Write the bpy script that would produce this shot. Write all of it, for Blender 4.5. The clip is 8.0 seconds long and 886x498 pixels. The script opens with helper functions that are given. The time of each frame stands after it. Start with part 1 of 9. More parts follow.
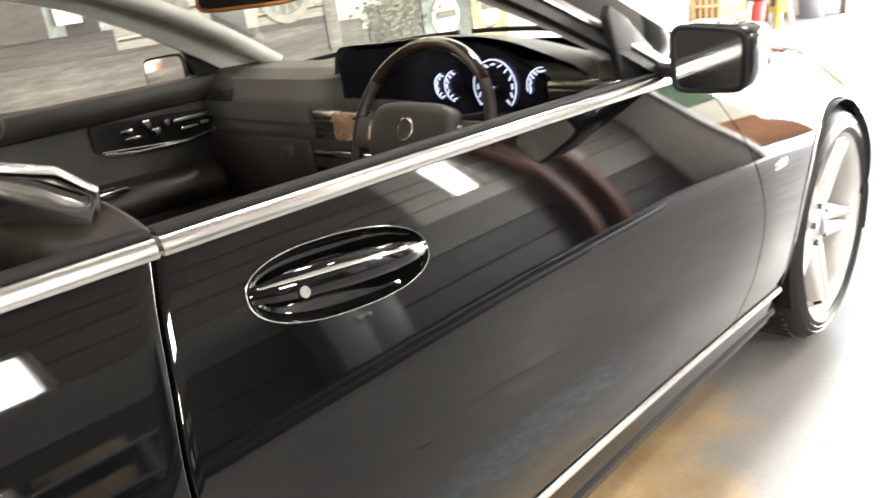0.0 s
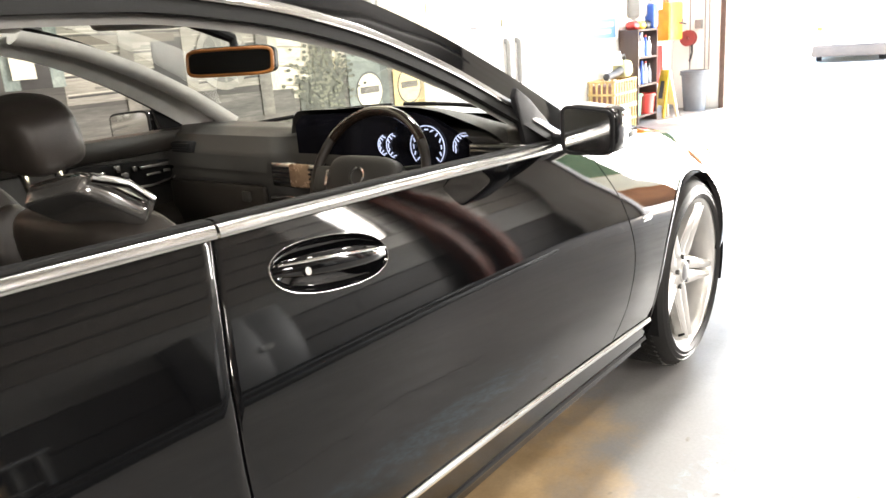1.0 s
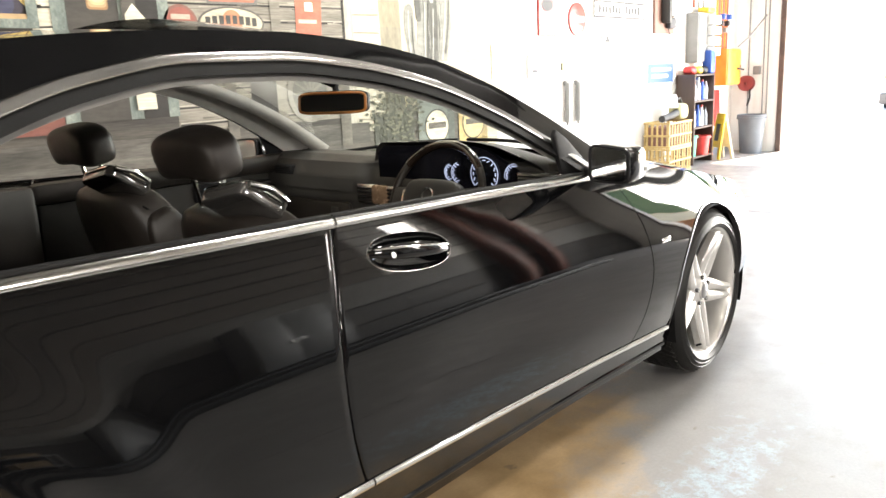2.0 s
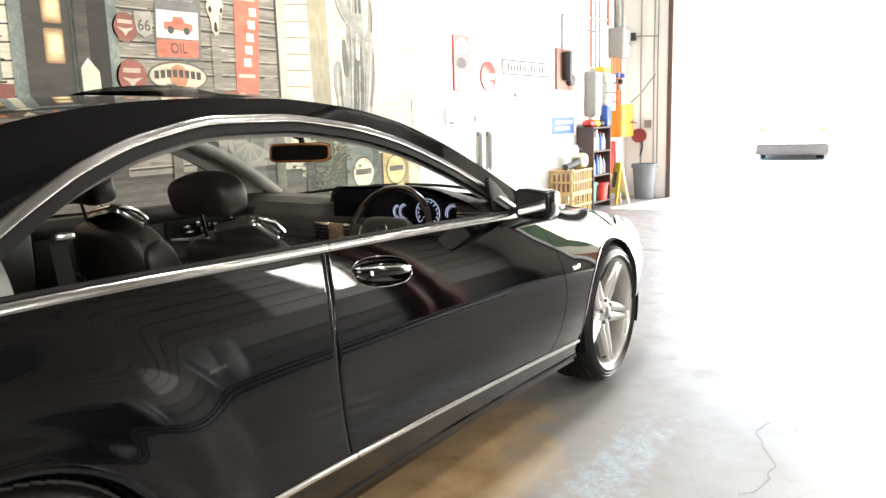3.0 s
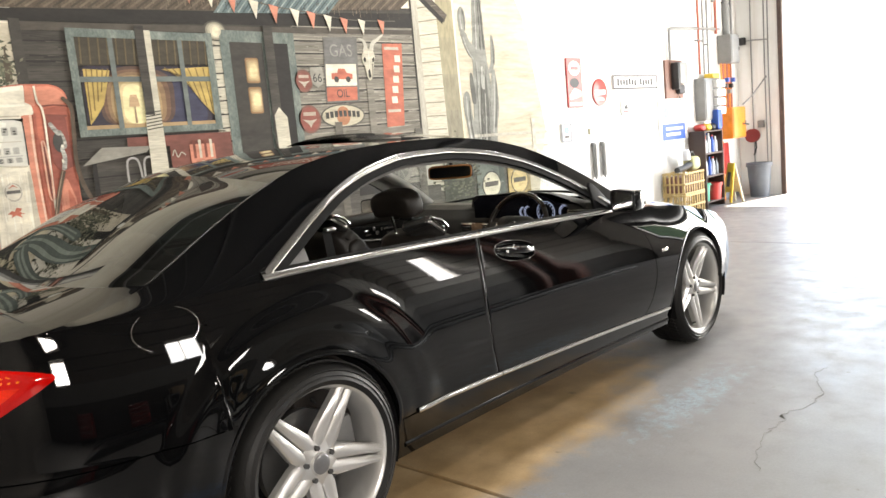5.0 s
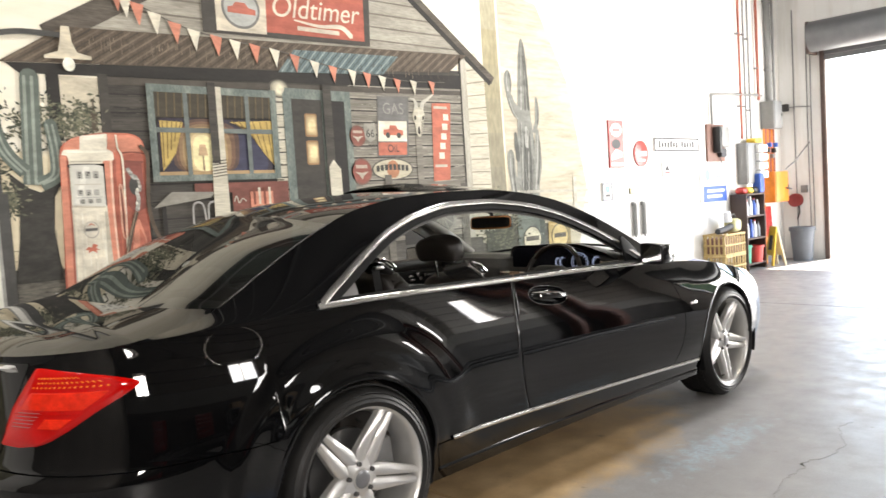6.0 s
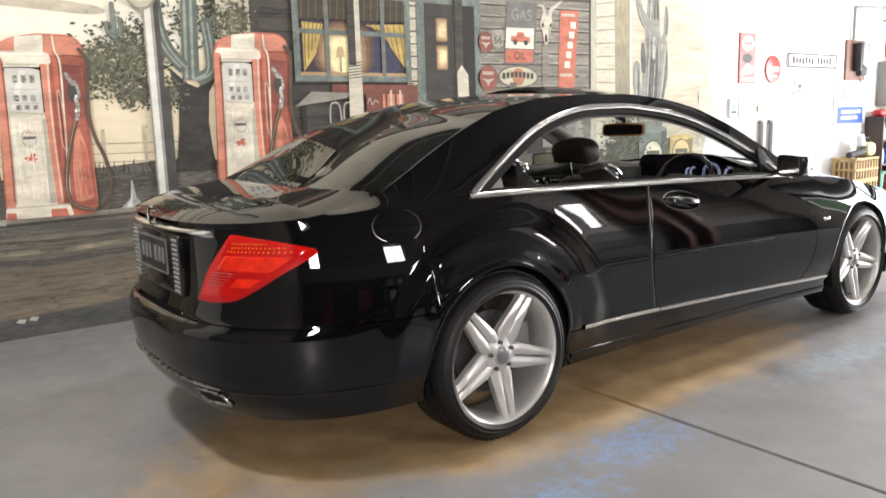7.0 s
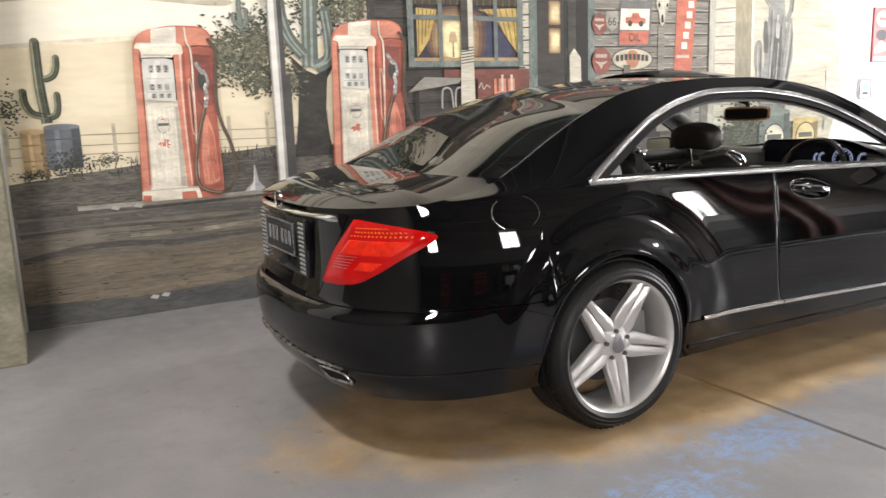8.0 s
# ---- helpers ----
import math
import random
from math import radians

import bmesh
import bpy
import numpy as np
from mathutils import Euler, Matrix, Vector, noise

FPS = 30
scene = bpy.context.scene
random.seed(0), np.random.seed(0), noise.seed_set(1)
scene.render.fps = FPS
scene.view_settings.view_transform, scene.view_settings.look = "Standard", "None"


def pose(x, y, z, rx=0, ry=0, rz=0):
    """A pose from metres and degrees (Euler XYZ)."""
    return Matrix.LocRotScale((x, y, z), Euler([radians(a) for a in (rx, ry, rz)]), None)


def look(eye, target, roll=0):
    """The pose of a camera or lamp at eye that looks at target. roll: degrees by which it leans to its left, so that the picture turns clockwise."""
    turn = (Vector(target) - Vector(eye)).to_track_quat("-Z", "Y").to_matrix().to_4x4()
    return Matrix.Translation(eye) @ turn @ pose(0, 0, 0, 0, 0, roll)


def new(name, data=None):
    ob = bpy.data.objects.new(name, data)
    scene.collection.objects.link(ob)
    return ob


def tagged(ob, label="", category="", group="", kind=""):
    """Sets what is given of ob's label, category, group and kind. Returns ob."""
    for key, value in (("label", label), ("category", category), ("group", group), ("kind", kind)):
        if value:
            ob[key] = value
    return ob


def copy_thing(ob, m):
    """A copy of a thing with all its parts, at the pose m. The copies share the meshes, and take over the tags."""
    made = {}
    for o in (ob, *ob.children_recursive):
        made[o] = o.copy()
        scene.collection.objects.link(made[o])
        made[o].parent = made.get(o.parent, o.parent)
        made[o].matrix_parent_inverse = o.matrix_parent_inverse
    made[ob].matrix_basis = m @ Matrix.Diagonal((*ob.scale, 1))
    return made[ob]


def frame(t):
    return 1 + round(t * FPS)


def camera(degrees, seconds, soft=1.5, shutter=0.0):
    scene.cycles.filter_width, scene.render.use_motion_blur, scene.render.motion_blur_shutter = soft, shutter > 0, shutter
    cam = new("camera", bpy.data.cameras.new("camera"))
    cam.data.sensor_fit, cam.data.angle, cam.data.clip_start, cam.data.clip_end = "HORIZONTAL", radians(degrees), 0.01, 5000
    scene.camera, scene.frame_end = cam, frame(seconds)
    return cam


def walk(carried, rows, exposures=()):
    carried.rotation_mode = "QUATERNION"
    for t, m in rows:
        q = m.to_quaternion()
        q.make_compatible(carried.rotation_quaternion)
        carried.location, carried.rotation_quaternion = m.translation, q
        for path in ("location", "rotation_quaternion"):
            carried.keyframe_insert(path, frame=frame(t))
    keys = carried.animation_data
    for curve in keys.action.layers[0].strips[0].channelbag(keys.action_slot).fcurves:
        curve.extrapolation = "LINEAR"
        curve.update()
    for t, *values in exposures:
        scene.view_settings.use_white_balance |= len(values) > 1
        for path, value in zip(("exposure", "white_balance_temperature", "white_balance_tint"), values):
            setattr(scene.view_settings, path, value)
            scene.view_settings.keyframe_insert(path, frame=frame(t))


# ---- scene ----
cam = camera(60.0, 8.0, shutter=0.3)
PATH = [
    (0, (0.682, -1.508, 1.188), (2.027, -0.198, 0.5), -7.6),
    (0.5, (0.536, -1.546, 1.185), (2.08, -0.419, 0.595), -7.3),
    (1, (0.315, -1.721, 1.215), (1.865, -0.575, 0.685), -3.9),
    (1.2, (0.236, -1.799, 1.216), (1.78, -0.623, 0.73), -3.4),
    (2.3, (-0.224, -2.083, 1.267), (1.242, -0.796, 0.829), -2.5),
    (2.5, (-0.328, -2.095, 1.244), (1.229, -0.906, 0.837), -3.5),
    (3, (-0.574, -2.23, 1.299), (1.068, -1.136, 0.97), -1.7),
    (3.5, (-0.8, -2.427, 1.278), (0.762, -1.212, 0.988), -1.9),
    (4, (-1.009, -2.607, 1.321), (0.532, -1.363, 1.046), -5.3),
    (4.5, (-1.266, -2.721, 1.336), (0.202, -1.385, 1.089), -6.7),
    (4.7, (-1.361, -2.782, 1.375), (0.096, -1.443, 1.082), -6.0),
    (5.8, (-1.603, -3.075, 1.327), (-0.197, -1.664, 1.147), -2.7),
    (6, (-1.66, -3.092, 1.336), (-0.272, -1.658, 1.211), -3.6),
    (6.5, (-1.817, -3.085, 1.318), (-0.546, -1.547, 1.173), -3.3),
    (7, (-1.927, -3.118, 1.273), (-0.757, -1.529, 0.944), -1.7),
    (7.3, (-1.952, -3.113, 1.279), (-0.808, -1.516, 0.901), -2.1),
    (7.5, (-1.954, -3.102, 1.293), (-0.882, -1.456, 0.914), -2.1),
    (8, (-1.99, -3.105, 1.29), (-1.047, -1.38, 0.927), -2.1),
]
walk(cam, [(t, look(eye, target, roll)) for t, eye, target, roll in PATH], exposures=[(0.0, 4.75, 7300, 13), (1.2, 4.25, 7300, 13), (2.5, 3.8, 7300, 12), (4.0, 3.38, 7300, 12), (6.0, 3.15, 7050, 13), (8.0, 3.2, 6800, 16)])

# ---- world, sun, large lights ----
world = bpy.data.worlds.new("sky")
scene.world = world
world.use_nodes = True
wn = world.node_tree.nodes
sky = wn.new("ShaderNodeTexSky")
sky.sky_type, sky.sun_disc, sky.sun_elevation, sky.sun_rotation = "NISHITA", False, radians(58), radians(102)
world.node_tree.links.new(sky.outputs[0], wn["Background"].inputs[0])
wn["Background"].inputs[1].default_value = 0.15
sun = new("sun", bpy.data.lights.new("sun", "SUN"))
sun.data.energy, sun.data.angle, sun.data.color = 5.0, radians(0.5), (1.0, 0.95, 0.88)
sun.matrix_world = look((38, -8, 30), (20, -4, 0))


def sky_lamp(name, at, to, sx, sy, watts, colour=(0.93, 0.97, 1.0)):
    """Stands in for the sky's light in one opening."""
    ob = new(name, bpy.data.lights.new(name, "AREA"))
    ob.data.shape, ob.data.size, ob.data.size_y, ob.data.energy, ob.data.color = "RECTANGLE", sx, sy, watts, colour
    ob.matrix_world = look(at, to)
    return ob


for sx, watts in ((-2.9, 26), (4.0, 20), (8.0, 12)):
    sky_lamp("skylight_daylight", (sx, -0.2, 5.62), (sx, -0.2, 0), 0.5, 0.8, watts)
sky_lamp("door_daylight", (11.62, -3.05, 1.62), (0, -2.4, 1.62), 2.6, 3.1, 112)
for sx, watts in ((-4.3, 38), (2.15, 11)):
    sky_lamp("window_daylight", (sx, -6.72, 2.66), (sx, 0, 2.4), 1.06, 0.70, watts, (1.0, 0.99, 0.97))
sky_lamp("window_daylight", (8.1, -6.72, 3.48), (8.1, 0, 3.0), 0.56, 1.55, 9, (1.0, 0.99, 0.97))
for sx in (-3.4, 0.6, 4.6):
    bay = sky_lamp("bay_lamp", (sx, -3.2, 5.05), (sx, -3.2, 0), 0.34, 0.34, 3, (1.0, 0.97, 0.9))
    bay.data.shape = "DISK"

# ---- tools ----
def curve(pts):
    """A smooth monotone curve through (x, y) pairs."""
    xs, ys = np.array([p[0] for p in pts], float), np.array([p[1] for p in pts], float)
    h, d = np.diff(xs), np.diff(ys) / np.diff(xs)
    m = np.zeros(len(xs))
    m[0], m[-1] = d[0], d[-1]
    for i in range(1, len(xs) - 1):
        if d[i - 1] * d[i] > 0:
            a, b = 2 * h[i] + h[i - 1], h[i] + 2 * h[i - 1]
            m[i] = (a + b) / (a / d[i - 1] + b / d[i])

    def at(x):
        x = min(max(x, xs[0]), xs[-1])
        i = min(max(int(np.searchsorted(xs, x)) - 1, 0), len(xs) - 2)
        t = (x - xs[i]) / h[i]
        return float(ys[i] * (1 + 2 * t) * (1 - t) ** 2 + m[i] * h[i] * t * (1 - t) ** 2 + ys[i + 1] * t * t * (3 - 2 * t) + m[i + 1] * h[i] * t * t * (t - 1))

    return at


def step(a, b, x):
    t = min(max((x - a) / (b - a), 0.0), 1.0)
    return t * t * (3 - 2 * t)


def solid(name, verts, faces, mat, parent=None, label="", smooth=True, sharp=35):
    me = bpy.data.meshes.new(name)
    me.from_pydata([tuple(v) for v in verts], [], faces)
    bm = bmesh.new()
    bm.from_mesh(me)
    bmesh.ops.remove_doubles(bm, verts=bm.verts, dist=1e-5)
    bmesh.ops.dissolve_degenerate(bm, edges=bm.edges, dist=1e-6)
    bmesh.ops.recalc_face_normals(bm, faces=bm.faces)
    bm.to_mesh(me)
    bm.free()
    return dress(name, me, mat, parent, label, smooth, sharp)


def dress(name, me, mat, parent=None, label="", smooth=True, sharp=35):
    me.materials.append(mat)
    if smooth:
        me.shade_smooth()
        me.set_sharp_from_angle(angle=radians(sharp))
    ob = new(name, me)
    if parent is not None:
        ob.parent = parent
    if label:
        ob["label"] = label
    return ob


def part(name, bm, mat, parent, label="", smooth=True, sharp=35):
    """Links a bmesh as one mesh under a thing or a part."""
    me = bpy.data.meshes.new(name)
    bmesh.ops.recalc_face_normals(bm, faces=bm.faces)
    bm.to_mesh(me)
    bm.free()
    return dress(name, me, mat, parent, label, smooth, sharp)


def thing(name, m, label, category, group="", kind=""):
    ob = new(name)
    ob.matrix_world = m
    ob.empty_display_size = 0.1
    return tagged(ob, label, category, group, kind)


def box(x0, x1, y0, y1, z0, z1, bevel=0.0, segs=2, bm=None, m=None):
    """A box as a bmesh, with rounded edges."""
    out = bmesh.new()
    bmesh.ops.create_cube(out, size=1.0)
    for v in out.verts:
        v.co = Vector((x0 + (v.co.x + 0.5) * (x1 - x0), y0 + (v.co.y + 0.5) * (y1 - y0), z0 + (v.co.z + 0.5) * (z1 - z0)))
    if bevel:
        bmesh.ops.bevel(out, geom=out.edges[:], offset=bevel, segments=segs, profile=0.5, affect="EDGES", clamp_overlap=True)
    if m is not None:
        bmesh.ops.transform(out, matrix=m, verts=out.verts)
    return merge(bm, out)


def merge(bm, other):
    if bm is None:
        return other
    me = bpy.data.meshes.new("tmp")
    other.to_mesh(me)
    other.free()
    bm.from_mesh(me)
    bpy.data.meshes.remove(me)
    return bm


def rod(a, b, r0, r1=None, segs=12, bm=None):
    """A tapered rod from a to b."""
    out = bmesh.new()
    a, b = Vector(a), Vector(b)
    m = Matrix.Translation((a + b) / 2) @ (b - a).to_track_quat("Z", "Y").to_matrix().to_4x4()
    bmesh.ops.create_cone(out, cap_ends=True, segments=segs, radius1=r0, radius2=r0 if r1 is None else r1, depth=(b - a).length, matrix=m)
    return merge(bm, out)


def lathe(profile, segs=48, axis="z", closed=False):
    """Turns (radius, height) pairs round the axis."""
    verts, faces, n = [], [], len(profile)
    for i in range(segs):
        a = 2 * math.pi * i / segs
        for r, h in profile:
            c, s = r * math.cos(a), r * math.sin(a)
            verts.append({"z": (c, s, h), "y": (c, h, s), "x": (h, c, s)}[axis])
    for i in range(segs):
        j = (i + 1) % segs
        for k in range(n if closed else n - 1):
            l = (k + 1) % n
            faces.append((i * n + k, j * n + k, j * n + l, i * n + l))
    return verts, faces


def tube(points, radius, segs=8, closed=False):
    """A round tube along points; radius may be a list."""
    pts = [Vector(p) for p in points]
    n = len(pts)
    verts, faces = [], []
    side = None
    for i, p in enumerate(pts):
        a = pts[(i - 1) % n] if closed or i else p
        b = pts[(i + 1) % n] if closed or i < n - 1 else p
        d = (b - a).normalized()
        if side is None:
            side = d.orthogonal().normalized()
        side = (side - d * side.dot(d)).normalized()
        up = d.cross(side)
        r = radius[i] if isinstance(radius, (list, tuple)) else radius
        verts += [p + side * (r * math.cos(2 * math.pi * k / segs)) + up * (r * math.sin(2 * math.pi * k / segs)) for k in range(segs)]
    for i in range(n if closed else n - 1):
        j = (i + 1) % n
        faces += [(i * segs + k, i * segs + (k + 1) % segs, j * segs + (k + 1) % segs, j * segs + k) for k in range(segs)]
    if not closed:
        faces += [tuple(range(segs)), tuple((n - 1) * segs + k for k in range(segs))]
    return verts, faces


def grid(nu, nv, f):
    """A sheet of nu by nv cells over f(u, v), u and v from 0 to 1."""
    verts = [f(i / nu, j / nv) for i in range(nu + 1) for j in range(nv + 1)]
    faces = [(i * (nv + 1) + j, (i + 1) * (nv + 1) + j, (i + 1) * (nv + 1) + j + 1, i * (nv + 1) + j + 1) for i in range(nu) for j in range(nv)]
    return verts, faces


def prism(pts, y0, y1, axes="xz", bevel=0.0):
    """A flat outline with thickness: pts in the plane of axes, from y0 to y1 across it."""
    bm = bmesh.new()
    put = {"xz": lambda a, b, c: (a, c, b), "xy": lambda a, b, c: (a, b, c), "yz": lambda a, b, c: (c, a, b)}[axes]
    low = [bm.verts.new(put(a, b, y0)) for a, b in pts]
    top = [bm.verts.new(put(a, b, y1)) for a, b in pts]
    bm.faces.new(low), bm.faces.new(top[::-1])
    n = len(pts)
    for i in range(n):
        bm.faces.new((low[i], low[(i + 1) % n], top[(i + 1) % n], top[i]))
    if bevel:
        bmesh.ops.recalc_face_normals(bm, faces=bm.faces)
        bmesh.ops.bevel(bm, geom=bm.edges[:], offset=bevel, segments=2, profile=0.5, affect="EDGES", clamp_overlap=True)
    return bm


def soft_outline(pts, r):
    """An outline with its corners cut round."""
    out = []
    for i, p in enumerate(pts):
        a, b = Vector(pts[i - 1]), Vector(pts[(i + 1) % len(pts)])
        p = Vector(p)
        s0, s1 = p + (a - p).normalized() * r, p + (b - p).normalized() * r
        out += [tuple((1 - t) ** 2 * s0 + 2 * t * (1 - t) * p + t * t * s1) for t in (0, 0.33, 0.67, 1)]
    return out


# ---- materials ----
def nodes_of(name):
    mat = bpy.data.materials.new(name)
    mat.use_nodes = True
    nt = mat.node_tree
    return mat, nt, nt.nodes["Principled BSDF"]


def noise_node(nt, scale, detail=4.0, rough=0.55, coords="Object", stretch=None):
    tc = nt.nodes.new("ShaderNodeTexCoord")
    mp = nt.nodes.new("ShaderNodeMapping")
    if stretch:
        mp.inputs["Scale"].default_value = stretch
    nz = nt.nodes.new("ShaderNodeTexNoise")
    nz.inputs["Scale"].default_value, nz.inputs["Detail"].default_value, nz.inputs["Roughness"].default_value = scale, detail, rough
    nt.links.new(tc.outputs[coords], mp.inputs[0])
    nt.links.new(mp.outputs[0], nz.inputs["Vector"])
    return nz


def ramp_node(nt, source, stops):
    rp = nt.nodes.new("ShaderNodeValToRGB")
    els = rp.color_ramp.elements
    while len(els) < len(stops):
        els.new(0.5)
    for el, (at, col) in zip(els, stops):
        el.position, el.color = at, (*col, 1) if len(col) == 3 else col
    nt.links.new(source, rp.inputs[0])
    return rp


def mix_node(nt, fac, a, b, blend="MIX"):
    mx = nt.nodes.new("ShaderNodeMix")
    mx.data_type, mx.blend_type = "RGBA", blend
    for sock, val in ((mx.inputs[0], fac), (mx.inputs[6], a), (mx.inputs[7], b)):
        if isinstance(val, (int, float)):
            sock.default_value = val
        elif isinstance(val, tuple):
            sock.default_value = (*val, 1)
        else:
            nt.links.new(val, sock)
    return mx.outputs[2]


def bump_node(nt, bsdf, height, strength, distance=0.002):
    bp = nt.nodes.new("ShaderNodeBump")
    bp.inputs["Strength"].default_value, bp.inputs["Distance"].default_value = strength, distance
    nt.links.new(height, bp.inputs["Height"])
    nt.links.new(bp.outputs[0], bsdf.inputs["Normal"])


def shade(c, k):
    return tuple(min(v * k, 1.0) for v in c)


def stuff(name, colour, rough=0.5, metal=0.0, vary=0.15, scale=8.0, bump=0.1, fine=120.0, coat=0.0, stretch=None, spec=0.5):
    """A surface whose colour and gloss vary at two scales."""
    mat, nt, b = nodes_of(name)
    n1, n2 = noise_node(nt, scale, 5.0, 0.6, stretch=stretch), noise_node(nt, fine, 3.0, 0.6, stretch=stretch)
    r1 = ramp_node(nt, n1.outputs[0], [(0.3, shade(colour, 1 - vary)), (0.7, shade(colour, 1 + vary))])
    r2 = ramp_node(nt, n2.outputs[0], [(0.3, (1 - vary * 0.6,) * 3), (0.7, (1.0,) * 3)])
    nt.links.new(mix_node(nt, 1.0, r1.outputs[0], r2.outputs[0], "MULTIPLY"), b.inputs["Base Color"])
    rr = ramp_node(nt, n1.outputs[0], [(0.25, (max(rough - 0.08, 0.02),) * 3), (0.75, (min(rough + 0.08, 1),) * 3)])
    nt.links.new(rr.outputs[0], b.inputs["Roughness"])
    b.inputs["Metallic"].default_value, b.inputs["Coat Weight"].default_value, b.inputs["Coat Roughness"].default_value = metal, coat, 0.03
    b.inputs["Specular IOR Level"].default_value = spec
    if bump:
        bump_node(nt, b, n2.outputs[0], bump)
    return mat


def glow(name, colour, strength):
    mat, nt, b = nodes_of(name)
    b.inputs["Base Color"].default_value = (*shade(colour, 0.5), 1)
    b.inputs["Emission Color"].default_value, b.inputs["Emission Strength"].default_value = (*colour, 1), strength
    return mat


def pane(name, tint, gloss=0.04, rough=0.0):
    """Clear or tinted sheet glass; gloss is its shine seen square on."""
    mat, nt, b = nodes_of(name)
    out = nt.nodes["Material Output"]
    nt.nodes.remove(b)
    tr, gl, mx, lw, pw, mr = (nt.nodes.new(k) for k in ("ShaderNodeBsdfTransparent", "ShaderNodeBsdfGlossy", "ShaderNodeMixShader", "ShaderNodeLayerWeight", "ShaderNodeMath", "ShaderNodeMapRange"))
    tr.inputs[0].default_value, gl.inputs["Roughness"].default_value, lw.inputs["Blend"].default_value = (*tint, 1), rough, 0.5
    pw.operation = "POWER"
    pw.inputs[1].default_value = 5.0
    mr.inputs["To Min"].default_value = gloss
    nt.links.new(lw.outputs["Facing"], pw.inputs[0])
    nt.links.new(pw.outputs[0], mr.inputs["Value"])
    nt.links.new(mr.outputs[0], mx.inputs[0])
    nt.links.new(tr.outputs[0], mx.inputs[1])
    nt.links.new(gl.outputs[0], mx.inputs[2])
    nt.links.new(mx.outputs[0], out.inputs[0])
    return mat


def car_paint(name):
    mat, nt, b = nodes_of(name)
    n1, n2 = noise_node(nt, 3.0, 4.0), noise_node(nt, 900.0, 2.0)
    b.inputs["Base Color"].default_value = (0.0018, 0.0019, 0.0022, 1)
    rr = ramp_node(nt, n1.outputs[0], [(0.3, (0.006,) * 3), (0.75, (0.022,) * 3)])
    nt.links.new(rr.outputs[0], b.inputs["Roughness"])
    b.inputs["Specular IOR Level"].default_value = 0.42
    bump_node(nt, b, n2.outputs[0], 0.012, 0.0005)
    return mat


M_PAINT = car_paint("black_car_paint")
M_CHROME = stuff("polished_chrome", (0.82, 0.82, 0.81), 0.10, 1.0, 0.02, 5.0, 0.0)
M_EXHAUST = stuff("dull_exhaust_steel", (0.34, 0.33, 0.32), 0.28, 1.0, 0.15, 20.0, 0.05, 300)
M_SATIN = stuff("satin_aluminium_trim", (0.50, 0.495, 0.48), 0.20, 1.0, 0.02, 2.0, 0.0)
M_RUBBER = stuff("black_rubber", (0.007, 0.007, 0.007), 0.65, 0, 0.25, 14.0, 0.2, spec=0.12)
M_TYRE = stuff("tyre_rubber", (0.007, 0.0068, 0.0066), 0.5, 0, 0.3, 9.0, 0.3, 200, spec=0.35)
M_ALLOY = stuff("silver_wheel_alloy", (0.60, 0.595, 0.58), 0.34, 0.6, 0.05, 12.0, 0.03, 300)
M_BLACK = stuff("matt_black_plastic", (0.009, 0.009, 0.010), 0.6, 0, 0.3, 20.0, 0.15, 300, spec=0.15)
M_GLOSSBLACK = stuff("gloss_black_plastic", (0.006, 0.006, 0.007), 0.08, 0, 0.1, 6, 0.0)
M_LEATHER = stuff("black_leather", (0.017, 0.014, 0.012), 0.42, 0, 0.25, 9.0, 0.35, 420, spec=0.35)
M_DASH = stuff("soft_dashboard_skin", (0.030, 0.0285, 0.0265), 0.5, 0, 0.2, 8.0, 0.3, 500, spec=0.45)
M_HEADLINER = stuff("grey_headliner_cloth", (0.42, 0.41, 0.385), 0.9, 0, 0.1, 15.0, 0.3, 600)
# far side trim, the windscreen's light put into its colour
M_TRIMLIT = stuff("lit_pillar_trim", (0.62, 0.60, 0.57), 0.55, 0, 0.1, 15.0, 0.2, 500)
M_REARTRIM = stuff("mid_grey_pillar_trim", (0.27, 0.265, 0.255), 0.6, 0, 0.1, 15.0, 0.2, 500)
# the same trim on the near side, its shade put into the colour
M_TRIMSHADE = stuff("shaded_pillar_trim", (0.11, 0.105, 0.10), 0.6, 0, 0.1, 15.0, 0.2, 500)
M_WOOD = stuff("dark_walnut_veneer", (0.012, 0.007, 0.005), 0.1, 0, 0.4, 3.0, 0.0, 60, coat=1.0, stretch=(1, 8, 8))
M_SCREEN = pane("windscreen_glass", (0.9, 0.94, 0.92))
M_TINT = pane("tinted_rear_glass", (0.06, 0.09, 0.088), 0.17)
# interior mirror: its dark reflection put into the glass colour
M_DARKMIRROR = stuff("darkened_mirror_glass", (0.16, 0.16, 0.16), 0.02, 1.0, 0.0, 4.0, 0.0)
M_MIRROR = stuff("mirror_glass", (0.85, 0.86, 0.87), 0.02, 1.0, 0.0, 4.0, 0.0)

# ---- the hall ----
WALL_Y, DOOR_X, BACK_Y, REAR_X, CEIL_Z = 2.216, 11.55, -6.6, -6.5, 5.6


